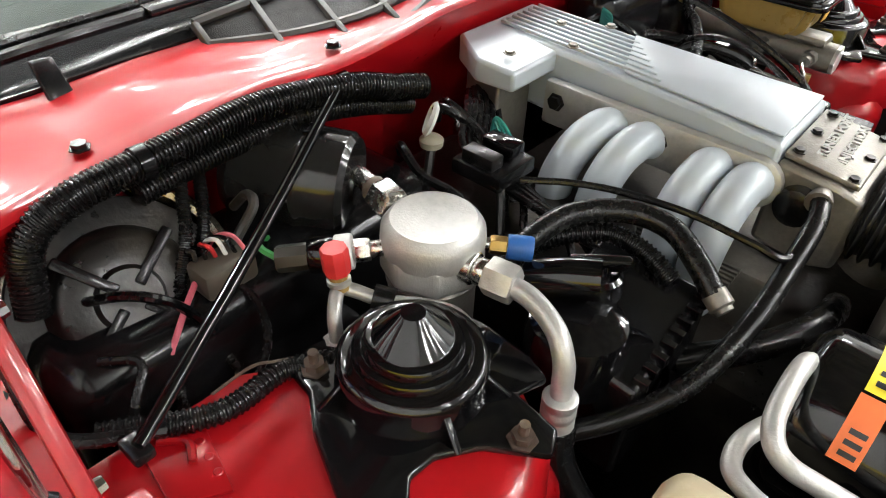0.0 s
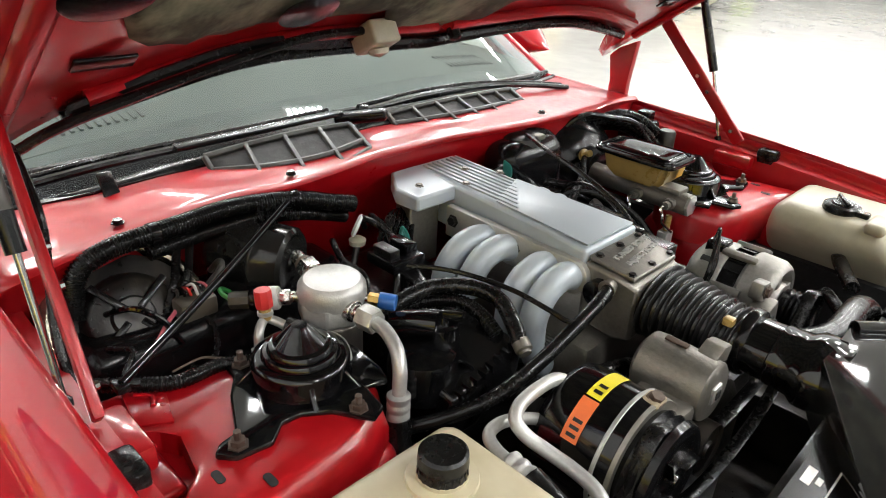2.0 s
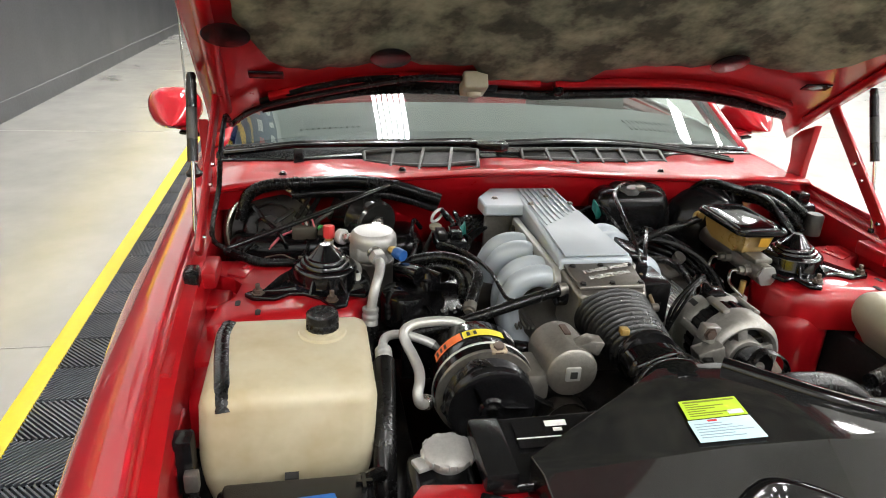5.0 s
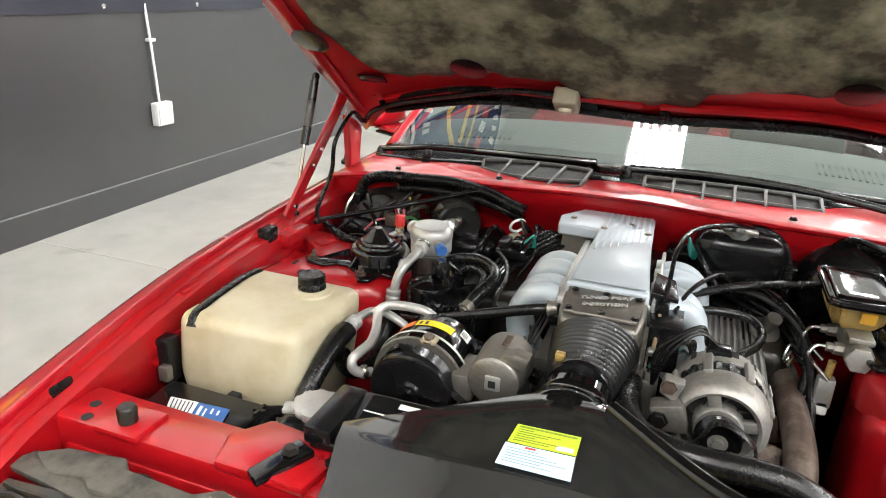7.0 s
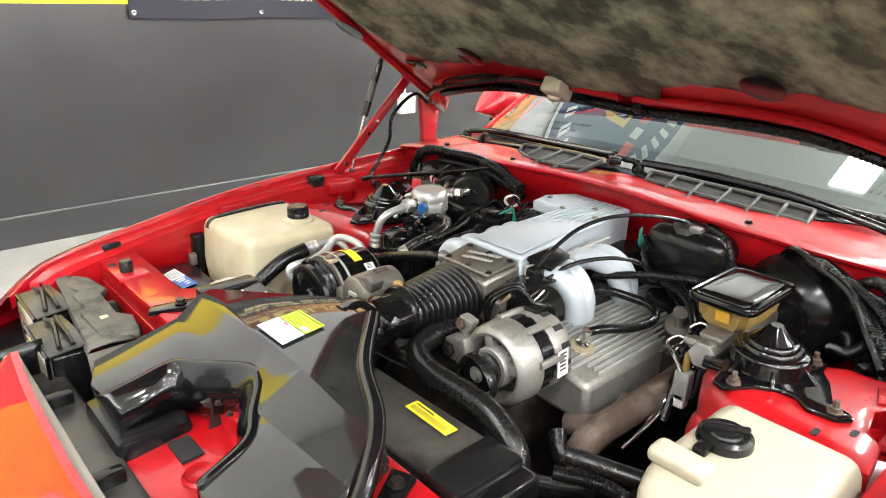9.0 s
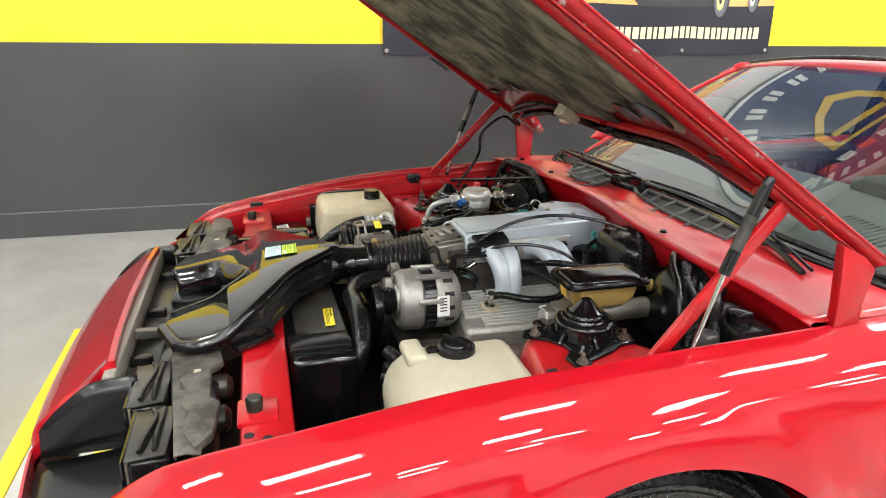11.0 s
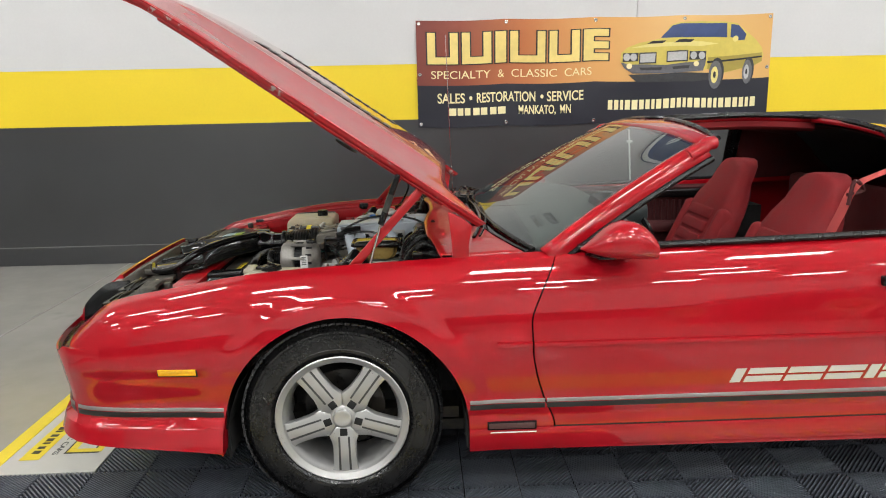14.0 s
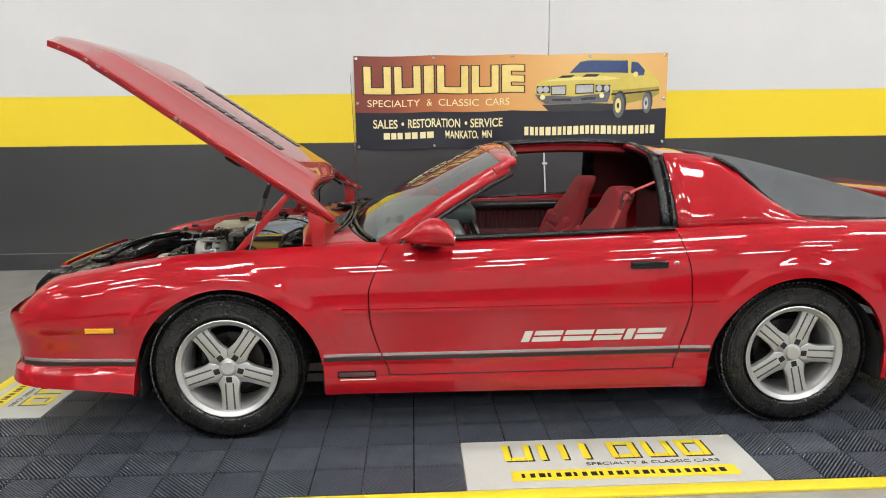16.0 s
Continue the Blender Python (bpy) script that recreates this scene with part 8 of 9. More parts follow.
# rear of the engine
dr_ = part("dipstick_loop", lathe((0.252, 0.262, 0.815), (0.6, 0.5, 0.3), [(0, 0.018), (0.004, 0.022), (0.008, 0.018), (0.004, 0.014), (0, 0.018)], 20, False), WHITE_L, car, "white dipstick loop handle")
part("dipstick_cap", lathe((0.25, 0.268, 0.785), (0, 0, 1), [(0, 0.014), (0.008, 0.015), (0.012, 0.010), (0.012, 0)], 16), TANK_L, dr_)
part("dipstick_tube", tube([(0.25, 0.268, 0.785), (0.23, 0.30, 0.72), (0.20, 0.33, 0.62)], 0.006, 8, 5), DUSTY, dr_)
for k, (y, x) in enumerate(((0.235, 0.27), (0.20, 0.29), (0.30, 0.27), (0.17, 0.30))):
    part("heater_cable", tube([(x, y, 0.80 - 0.01 * k), (x - 0.02, y + 0.02, 0.83 - 0.012 * k), (x - 0.06, y + 0.015 * k, 0.81 - 0.01 * k), (x - 0.12, y + 0.03, 0.78), (x - 0.15, y + 0.06, 0.73)], 0.0055, 8, 8), RUBBER, car)
for k in range(6):
    y0 = 0.12 + 0.03 * k
    part("plug_wire", tube([(0.29, 0.10 + 0.01 * k, 0.80), (0.25, 0.14 + 0.012 * k, 0.79 + 0.004 * k), (0.20, 0.19 + 0.012 * k, 0.775), (0.13 - 0.03 * k, 0.24 + 0.006 * k, 0.75), (0.10 - 0.04 * k, 0.28, 0.70)], 0.005, 8, 6), RUBBER, car)
ig = part("coil_bracket", box((0.135, 0.215, 0.775), (0.205, 0.285, 0.795), 0.004), BLACK_SATIN, car, "black ignition connector bracket")
part("connector", box((0.145, 0.225, 0.793), (0.19, 0.25, 0.815), 0.003), BLACK, ig)
part("connector", box((0.15, 0.258, 0.793), (0.195, 0.28, 0.810), 0.003), GRIME, ig)
for k in range(3):
    part("teal_wire", tube([(0.205, 0.205 + 0.004 * k, 0.785), (0.20, 0.21, 0.812 + 0.003 * k), (0.185 - 0.008 * k, 0.222, 0.81), (0.165, 0.238, 0.80)], 0.0022, 6, 6), TEAL, ig)
# Dark blocks added where the bay is black with shade and hoses.
part("dark_filler", box((0.02, 0.125, 0.58), (0.33, 0.35, 0.73), 0.03, 3), GRIME, car, "dark filler block at the rear of the engine")
part("dark_filler", box((0.31, -0.40, 0.60), (0.368, -0.08, 0.800), 0.012, 3), BLACK_SATIN, car, "black filler block on the firewall")
part("dark_filler", box((0.10, -0.36, 0.50), (0.345, -0.10, 0.69), 0.03, 3), GRIME, car, "dark filler block in the shaded depth behind the engine")

# ---- left rear corner: distributor, booster, master cylinder ----
ds = part("wiper_motor", box((0.245, -0.330, 0.748), (0.345, -0.135, 0.872), 0.040, 5), BLACK_SATIN, car, "black wiper motor housing on the firewall")
part("motor_cap", lathe((0.30, -0.225, 0.86), (0, 0, 1), [(0, 0.045), (0.014, 0.040), (0.020, 0.028), (0.020, 0)], 20), GRIME, ds)
part("motor_clip", box((0.262, -0.262, 0.868), (0.285, -0.235, 0.880), 0.003), ALU_DULL, ds)
for k in range(6):
    part("teal_pin", tube([(0.262, -0.140 - 0.003 * k, 0.80), (0.248, -0.132, 0.812 + 0.005 * k), (0.262, -0.126, 0.828 + 0.004 * k)], 0.0025, 6, 4), TEAL, ds)
part("distributor", lathe((0.285, -0.06, 0.70), (0, 0, 1), [(0, 0.05), (0.05, 0.055), (0.08, 0.05), (0.085, 0.03), (0.085, 0)], 24), BLACK_SATIN, car, "black distributor")
bo = part("brake_booster", lathe((0.345, -0.47, 0.755), (-1, 0.02, 0.02), [(0, 0.10), (0.012, 0.118), (0.03, 0.122), (0.036, 0.118), (0.05, 0.112), (0.085, 0.085), (0.10, 0.045), (0.11, 0.04), (0.115, 0)], 44), BLACK_SATIN, car, "round black brake booster")
part("booster_valve", lathe((0.262, -0.415, 0.80), (-1, 0.2, 0.5), [(0, 0.014), (0.012, 0.014), (0.014, 0.008), (0.03, 0.008), (0.03, 0)], 14), AMBER, bo, "brown check valve")
mc = part("brake_master_cylinder", tube([(0.235, -0.437, 0.762), (0.05, -0.437, 0.758), (-0.012, -0.437, 0.757)], 0.024, 20, 3), ALU_DULL, car, "alloy brake master cylinder with amber reservoir")
part("end_cap", lathe((-0.002, -0.437, 0.757), (-1, 0, 0), [(0, 0.024), (0.002, 0.024), (0.016, 0.024), (0.018, 0.009), (0.015, 0)], 6), ALU, mc)
for x in (0.02, 0.10):
    part("outlet", lathe((x, -0.415, 0.758), (0, 1, 0), [(0, 0.013), (0.016, 0.013), (0.016, 0.009), (0.028, 0.009), (0.028, 0)], 8), ALU_DULL, mc)
    part("pressure_line", tube([(x, -0.39, 0.758), (x, -0.372, 0.757), (x - 0.012, -0.36, 0.745), (x - 0.01, -0.372, 0.725), (x - 0.02, -0.40, 0.70)], 0.0035, 8, 6), CHROME, mc)
part("boss", box((0.005, -0.46, 0.775), (0.15, -0.415, 0.79), 0.006), ALU_DULL, mc)
rv = bmesh.new()
rings = []
for z, k in ((0.786, 0.70), (0.80, 0.85), (0.838, 0.95), (0.840, 1.0)):
    rings.append([rv.verts.new((0.112 + k * dx, -0.432 + k * dy, z)) for dx, dy in ((-0.085, 0.050), (0.085, 0.050), (0.085, -0.050), (-0.085, -0.050))])
for a, b in zip(rings, rings[1:]):
    for i in range(4):
        j = (i + 1) % 4
        rv.faces.new((a[i], a[j], b[j], b[i]))
rv.faces.new(rings[0])
rv.faces.new(rings[-1])
bmesh.ops.bevel(rv, geom=[e for e in rv.edges if abs(e.verts[0].co.z - e.verts[1].co.z) > 0.001], offset=0.012, segments=3, affect="EDGES")
part("reservoir", rv, AMBER, mc, "translucent amber fluid reservoir")
part("reservoir_cap", slab(round_rect(0.1125, -0.434, 0.098, 0.062, 0.022, 0.838), (0, 0, 1), 0.010, 0.003), BLACK, mc, "glossy black bailed lid")
part("lid_rim", tube([V(p) for p in round_rect(0.1125, -0.434, 0.092, 0.056, 0.020, 0.848, 4)] + [V(round_rect(0.1125, -0.434, 0.092, 0.056, 0.020, 0.848, 4)[0])], 0.0045, 8, 0), BLACK, mc)
rows = []
for k, dz in ((1.0, 0.0), (0.985, 0.004), (0.95, 0.0065), (0.88, 0.0078), (0.5, 0.0085), (0.02, 0.0088)):
    ring = [V((0.1125 + (p[0] - 0.1125) * k, -0.434 + (p[1] + 0.434) * k, 0.847 + dz)) for p in round_rect(0.1125, -0.434, 0.084, 0.048, 0.020, 0.848)]
    rows.append(ring + ring[:1])
part("lid_top", grid(rows), BLACK, mc, smooth=60)
label([(0.022, -0.430, 0.832), (0.022, -0.455, 0.832), (0.026, -0.455, 0.81), (0.026, -0.430, 0.81)], mat("orange_plate", (0.55, 0.30, 0.03), 0.5), [(0.15, 0.85, 0.2, 0.3, None), (0.15, 0.85, 0.6, 0.75, None)], INK, mc)
pvv = part("proportioning_valve", box((0.0, -0.415, 0.64), (0.025, -0.385, 0.70), 0.004), ALU, car, "small bright brake valve block")
part("valve_stem", tube([(0.012, -0.40, 0.70), (0.012, -0.402, 0.735)], 0.007, 10, 2), AMBER, pvv)
part("connector", box((0.0, -0.412, 0.625), (0.022, -0.388, 0.655), 0.004), WHITE_L, pvv)
tl = part("throttle_linkage", slab([(-0.070, -0.074, 0.832), (0.018, -0.074, 0.838), (0.022, -0.112, 0.826), (-0.050, -0.122, 0.818)], (0, 0, 1), 0.010, 0.002), BLACK_SATIN, car, "black throttle cable bracket with a tan rod")
part("bracket_web", slab([(-0.060, -0.076, 0.83), (0.010, -0.076, 0.83), (-0.01, -0.080, 0.765), (-0.06, -0.080, 0.760)], (0, 1, 0), 0.004, 0.001), BLACK_SATIN, tl)
part("rod", tube([(-0.054, -0.092, 0.818), (-0.105, -0.094, 0.796), (-0.163, -0.092, 0.768)], 0.0038, 8, 3), mat("tan_rod", (0.30, 0.22, 0.13), 0.45, 0.3), tl)
part("rod_end", lathe((-0.160, -0.085, 0.769), (0, -1, 0), [(0, 0.008), (0.014, 0.008), (0.014, 0)], 12), ALU_DULL, tl)
part("lever", slab([(-0.175, -0.080, 0.780), (-0.150, -0.080, 0.775), (-0.140, -0.080, 0.735), (-0.165, -0.080, 0.730)], (0, 1, 0), 0.005, 0.002), ALU_DULL, tl)
for k in range(4):
    part("linkage_wire", tube([(-0.150 + 0.006 * k, -0.098, 0.745), (-0.125, -0.125 - 0.006 * k, 0.770 + 0.004 * k), (-0.095 + 0.005 * k, -0.150 - 0.004 * k, 0.762), (-0.085, -0.160, 0.725)], 0.0028, 6, 6), RUBBER, tl)
part("air_valve", lathe((0.165, -0.30, 0.700), (-0.5, -0.2, 0.8), [(0, 0.03), (0.004, 0.032), (0.008, 0.03), (0.010, 0.012), (0.04, 0.011), (0.042, 0.015), (0.055, 0.015), (0.055, 0)], 20), ALU_DULL, car, "small round valve with brass stem")
for pts, r in (
    ([(-0.075, -0.095, 0.815), (-0.03, -0.10, 0.85), (0.06, -0.105, 0.885), (0.16, -0.13, 0.897), (0.25, -0.19, 0.89), (0.30, -0.24, 0.87), (0.32, -0.30, 0.82)], 0.0045),
    ([(-0.06, -0.115, 0.80), (0.0, -0.14, 0.83), (0.08, -0.18, 0.835), (0.15, -0.21, 0.81), (0.19, -0.23, 0.76)], 0.0045),
    ([(0.34, -0.20, 0.85), (0.31, -0.26, 0.872), (0.285, -0.31, 0.86), (0.28, -0.335, 0.80), (0.27, -0.33, 0.74)], 0.011),
    ([(0.25, -0.415, 0.80), (0.22, -0.36, 0.795), (0.18, -0.30, 0.80), (0.14, -0.22, 0.795), (0.10, -0.12, 0.77)], 0.009),
    ([(0.20, -0.12, 0.74), (0.19, -0.22, 0.77), (0.16, -0.30, 0.77), (0.10, -0.36, 0.74), (0.03, -0.38, 0.68), (-0.02, -0.39, 0.60)], 0.008),
    ([(0.24, -0.14, 0.73), (0.23, -0.26, 0.755), (0.19, -0.33, 0.75), (0.13, -0.38, 0.70), (0.06, -0.40, 0.62)], 0.007),
    ([(0.30, -0.10, 0.80), (0.27, -0.14, 0.83), (0.22, -0.16, 0.81), (0.20, -0.20, 0.76)], 0.006),
    ([(0.335, -0.40, 0.83), (0.29, -0.44, 0.885), (0.25, -0.50, 0.88), (0.22, -0.57, 0.86), (0.20, -0.62, 0.80), (0.17, -0.66, 0.76)], 0.007),
    ([(0.335, -0.42, 0.82), (0.30, -0.47, 0.87), (0.26, -0.54, 0.865), (0.23, -0.62, 0.84), (0.20, -0.68, 0.78)], 0.009),
    ([(0.335, -0.56, 0.84), (0.29, -0.60, 0.865), (0.25, -0.65, 0.85), (0.21, -0.71, 0.80)], 0.012),
    ([(0.335, -0.60, 0.82), (0.28, -0.64, 0.835), (0.22, -0.70, 0.79)], 0.010),
):
    part("cable", tube(pts, r, 8, 8, 0.0015 if r > 0.0085 else 0, 0.005), RUBBER, car)
for k in range(5):
    part("booster_loom", tube([(0.325, -0.44 - 0.03 * k, 0.845 - 0.004 * k), (0.285, -0.50 - 0.03 * k, 0.872 - 0.012 * k), (0.235, -0.57 - 0.022 * k, 0.850 - 0.014 * k), (0.205, -0.625 - 0.012 * k, 0.800 - 0.012 * k), (0.21, -0.60 - 0.015 * k, 0.755 - 0.008 * k), (0.24, -0.56 - 0.02 * k, 0.735)], (0.011, 0.007, 0.012, 0.006, 0.009)[k], 10, 8, (0.0016, 0, 0.0016, 0, 0.0014)[k], 0.0045), RUBBER, car, "black corrugated loom beside the booster")
for k in range(4):
    part("cross_hose", tube([(0.02 - 0.02 * k, -0.36, 0.60), (0.05, -0.375 - 0.006 * k, 0.68 - 0.012 * k), (0.12 + 0.02 * k, -0.36 + 0.01 * k, 0.735 - 0.01 * k), (0.20, -0.31 + 0.012 * k, 0.765 - 0.012 * k), (0.27, -0.24 + 0.02 * k, 0.772 - 0.012 * k), (0.31, -0.14, 0.76 - 0.02 * k)], (0.010, 0.007, 0.008, 0.006)[k], 10, 8), RUBBER, car, "black hose behind the valve cover")
jb = part("junction_box", box((0.24, -0.74, 0.775), (0.32, -0.66, 0.835), 0.010), BLACK_SATIN, car, "black relay box with connectors")
part("relay", box((0.25, -0.72, 0.833), (0.285, -0.685, 0.862), 0.004), BLACK, jb)
part("small_filter", lathe((0.20, -0.705, 0.77), (0, 0, 1), [(0, 0.022), (0.05, 0.022), (0.055, 0.018), (0.055, 0)], 18), DUSTY, jb)
part("cable_pivot", box((-0.085, -0.108, 0.80), (-0.05, -0.085, 0.826), 0.005), BLACK_SATIN, car, "black throttle cable end")
for k in range(3):
    part("sensor_wire", tube([(-0.16, -0.09, 0.73 + 0.01 * k), (-0.10, -0.12 - 0.01 * k, 0.75), (-0.07, -0.15, 0.735), (-0.05, -0.16 - 0.01 * k, 0.70)], 0.003, 6, 6), TEAL if k == 1 else RUBBER, car)

# ---- banner on the back wall ----
BX0, BX1, BZ0, BZ1 = 0.28, 3.40, 1.15, 2.055


def gradient(name, stops, rough=0.45):
    """A printed vinyl whose colour runs along its length."""
    m = mat(name, stops[0][1], rough, 0, 0.04, 8, 1.0, bump=0.05, bscale=30)
    n, l = m.node_tree.nodes, m.node_tree.links
    tc, sep, ramp = n.new("ShaderNodeTexCoord"), n.new("ShaderNodeSeparateXYZ"), n.new("ShaderNodeValToRGB")
    l.new(tc.outputs["Generated"], sep.inputs[0])
    l.new(sep.outputs["X"], ramp.inputs[0])
    e = ramp.color_ramp.elements
    while len(e) < len(stops):
        e.new(0.5)
    for k, (p, c) in zip(e, stops):
        k.position, k.color = p, (*c, 1)
    l.new(ramp.outputs[0], n["Principled BSDF"].inputs["Base Color"])
    return m


VINYL_TOP = gradient("orange_printed_vinyl", [(0.0, (0.17, 0.030, 0.022)), (0.12, (0.24, 0.045, 0.020)), (0.30, (0.48, 0.15, 0.045)), (0.50, (0.68, 0.34, 0.10)), (0.75, (0.74, 0.46, 0.17)), (1.0, (0.66, 0.38, 0.12))])
VINYL_LOW = mat("navy_printed_vinyl", (0.010, 0.011, 0.020), 0.4, 0, 0.1, 8, 1.0, bump=0.05, bscale=30)
GOLD = mat("gold_print", (0.80, 0.62, 0.20), 0.45, 0, 0.12, 3, 1.2)
PALE = mat("pale_gold_print", (0.85, 0.75, 0.42), 0.45, 0, 0.06, 5, 1.2)
CARP = mat("yellow_print", (0.62, 0.50, 0.10), 0.45, 0, 0.10, 5, 1.6)
GLASSP = mat("blue_print", (0.03, 0.055, 0.16), 0.45, 0, 0.25, 3, 2)
GREYP = mat("grey_print", (0.12, 0.12, 0.13), 0.45, 0, 0.35, 8, 4)
SILVP = mat("silver_print", (0.45, 0.45, 0.46), 0.45, 0, 0.25, 20, 8)


def ban_y(x, z):
    u, w = (x - BX0) / (BX1 - BX0), (BZ1 - z) / (BZ1 - BZ0)
    return WALL_Y - 0.020 - 0.006 * math.sin(u * 11 + w * 2.5) * math.sin(math.pi * w) - 0.004 * math.sin(u * 23 - w * 3)


def ban_z(x, z):
    """Edges sag a little between the grommets."""
    u = (x - BX0) / (BX1 - BX0)
    return z - 0.010 * abs(math.sin(u * math.pi * 4)) + 0.012 * (u - 0.5)


banner = thing("wall_banner", ((BX0 + BX1) / 2, WALL_Y, BZ0), "orange and black printed vinyl banner pinned on the wall", "banner")


def ban_sheet(x0, x1, z0, z1, off, nx=60, nz=14):
    return grid([[(x, ban_y(x, z) - off, ban_z(x, z)) for z in np.linspace(z0, z1, nz + 1)] for x in np.linspace(x0, x1, nx + 1)])


BM_Z = BZ1 - 0.60 * (BZ1 - BZ0)
part("upper_print", ban_sheet(BX0, BX1, BM_Z, BZ1, 0), VINYL_TOP, banner, "orange to gold printed field", smooth=60)
part("lower_print", ban_sheet(BX0, BX1, BZ0, BM_Z, 0), VINYL_LOW, banner, "dark navy printed field", smooth=60)


def bp(px, pz):
    """A place on the banner, in shares of its width from the left and of its height from the top."""
    return V((BX0 + (BX1 - BX0) * px, 0, BZ1 - (BZ1 - BZ0) * pz))


def drape(bm, off):
    for v in bm.verts:
        x, z = v.co.x, v.co.z
        v.co.z = ban_z(x, z)
        v.co.y = ban_y(x, z) - off - v.co.y * 0.0
    return bm


def flat_shape(name, pts, m, off, parent=None):
    bm = bmesh.new()
    bm.faces.new([bm.verts.new(bp(*p)) for p in pts])
    bmesh.ops.triangulate(bm, faces=bm.faces)
    bmesh.ops.subdivide_edges(bm, edges=bm.edges[:], cuts=2, use_grid_fill=True)
    return part(name, drape(bm, off), m, parent or banner, smooth=0)


def ban_text(words, px, pz, width, size, m, bold=0.0):
    o = bp(px, pz)
    bm = text_mesh(words, size, pose(o.x, 0, o.z, 90, 0, 0), 0, 0, width, bold)
    return part("lettering", drape(bm, 0.005), m, banner, smooth=0)


# the dealer's mark as six plain gold blocks with dark edges
x = 0.030
for w, hollow in ((0.085, 1), (0.082, 1), (0.030, 0), (0.098, 1), (0.085, 1), (0.070, 0)):
    for grow, m, off in ((0.004, INK, 0.0035), (0, GOLD, 0.0055)):
        g, h = grow, grow * 2.2
        if hollow:
            a = 0.022
            for q in ([(x - g, 0.11 - h), (x + a + g, 0.11 - h), (x + a + g, 0.40 + h), (x - g, 0.40 + h)], [(x + w - a - g, 0.11 - h), (x + w + g, 0.11 - h), (x + w + g, 0.40 + h), (x + w - a - g, 0.40 + h)], [(x + a + g, 0.335 - h), (x + w - a - g, 0.335 - h), (x + w - a - g, 0.40 + h), (x + a + g, 0.40 + h)]):
                flat_shape("mark_block", q, m, off)
        else:
            flat_shape("mark_block", [(x - g, 0.11 - h), (x + w + g, 0.11 - h), (x + w + g, 0.40 + h), (x - g, 0.40 + h)] if w < 0.05 else [(x - g, 0.11 - h), (x + 0.4 * w + g, 0.11 - h), (x + 0.4 * w + g, 0.40 + h), (x - g, 0.40 + h)], m, off)
            if w > 0.05:
                for z0 in (0.11, 0.225, 0.335):
                    flat_shape("mark_block", [(x + 0.4 * w + g, z0 - h), (x + w + g, z0 - h), (x + w + g, z0 + 0.065 + h), (x + 0.4 * w + g, z0 + 0.065 + h)], m, off)
    x += w + 0.0115
for word, a, b in (("SPECIALTY", 0.038, 0.206), ("&", 0.226, 0.244), ("CLASSIC", 0.263, 0.393), ("CARS", 0.413, 0.491)):
    ban_text(word, a, 0.535, (b - a) * 3.12, 0.095, PALE)
for word, a, b in (("SALES", 0.055, 0.133), ("\u2022", 0.144, 0.154), ("RESTORATION", 0.165, 0.333), ("\u2022", 0.346, 0.356), ("SERVICE", 0.365, 0.469)):
    ban_text(word, a, 0.765, (b - a) * 3.12, 0.118, PALE, 0.0022)
for a, b, zt, zb in ((0.088, 0.108, 0, 0), (0.112, 0.128, 0, 0), (0.132, 0.148, 0, 0), (0.156, 0.174, 0, 0), (0.178, 0.196, 0, 0), (0.204, 0.222, 0, 0), (0.226, 0.248, 0, 0)):
    flat_shape("print_bar", [(a, 0.815), (b, 0.815), (b, 0.885), (a, 0.885)], PALE, 0.005)
for word, a, b in (("MANKATO,", 0.284, 0.391), ("MN", 0.402, 0.434)):
    ban_text(word, a, 0.885, (b - a) * 3.12, 0.106, PALE, 0.0022)
a = 0.540
for i in range(24):
    w = (0.013, 0.009, 0.0165, 0.012, 0.0145)[i * 3 % 5]
    flat_shape("print_bar", [(a, 0.775), (a + w, 0.775), (a + w, 0.868), (a, 0.868)], PALE, 0.005)
    a += w + 0.005
# flat picture of a yellow coupe
CARP_D = mat("olive_print", (0.36, 0.28, 0.05), 0.45, 0, 0.12, 5, 1.6)
CARP_L = mat("pale_yellow_print", (0.74, 0.64, 0.22), 0.45, 0, 0.08, 5, 1.6)
DARKP = mat("charcoal_print", (0.03, 0.03, 0.033), 0.45, 0, 0.3, 8, 4)


def oval(cx, cz, rx, rz, n=14):
    return [(cx + rx * math.cos(k * 2 * math.pi / n), cz + rz * math.sin(k * 2 * math.pi / n)) for k in range(n)]


pic = flat_shape("car_picture", [(0.571, 0.41), (0.574, 0.33), (0.591, 0.28), (0.623, 0.24), (0.683, 0.205), (0.712, 0.085), (0.736, 0.064), (0.80, 0.055), (0.866, 0.059), (0.898, 0.075), (0.930, 0.17), (0.955, 0.235), (0.974, 0.315), (0.979, 0.385), (0.974, 0.45), (0.955, 0.475), (0.866, 0.54), (0.822, 0.50), (0.79, 0.52), (0.647, 0.53), (0.60, 0.50), (0.579, 0.44)], CARP, 0.0035)
flat_shape("picture_shade", [(0.822, 0.39), (0.974, 0.36), (0.976, 0.44), (0.955, 0.475), (0.866, 0.535), (0.822, 0.50)], CARP_D, 0.0042, pic)
flat_shape("picture_highlight", [(0.60, 0.285), (0.66, 0.245), (0.80, 0.24), (0.85, 0.26), (0.80, 0.285), (0.68, 0.28)], CARP_L, 0.0042, pic)
flat_shape("picture_window", [(0.683, 0.20), (0.716, 0.09), (0.740, 0.075), (0.869, 0.072), (0.872, 0.205), (0.84, 0.20), (0.745, 0.205)], GLASSP, 0.005, pic)
flat_shape("picture_window", [(0.881, 0.083), (0.903, 0.095), (0.926, 0.18), (0.922, 0.235), (0.903, 0.235), (0.881, 0.20)], GLASSP, 0.005, pic)
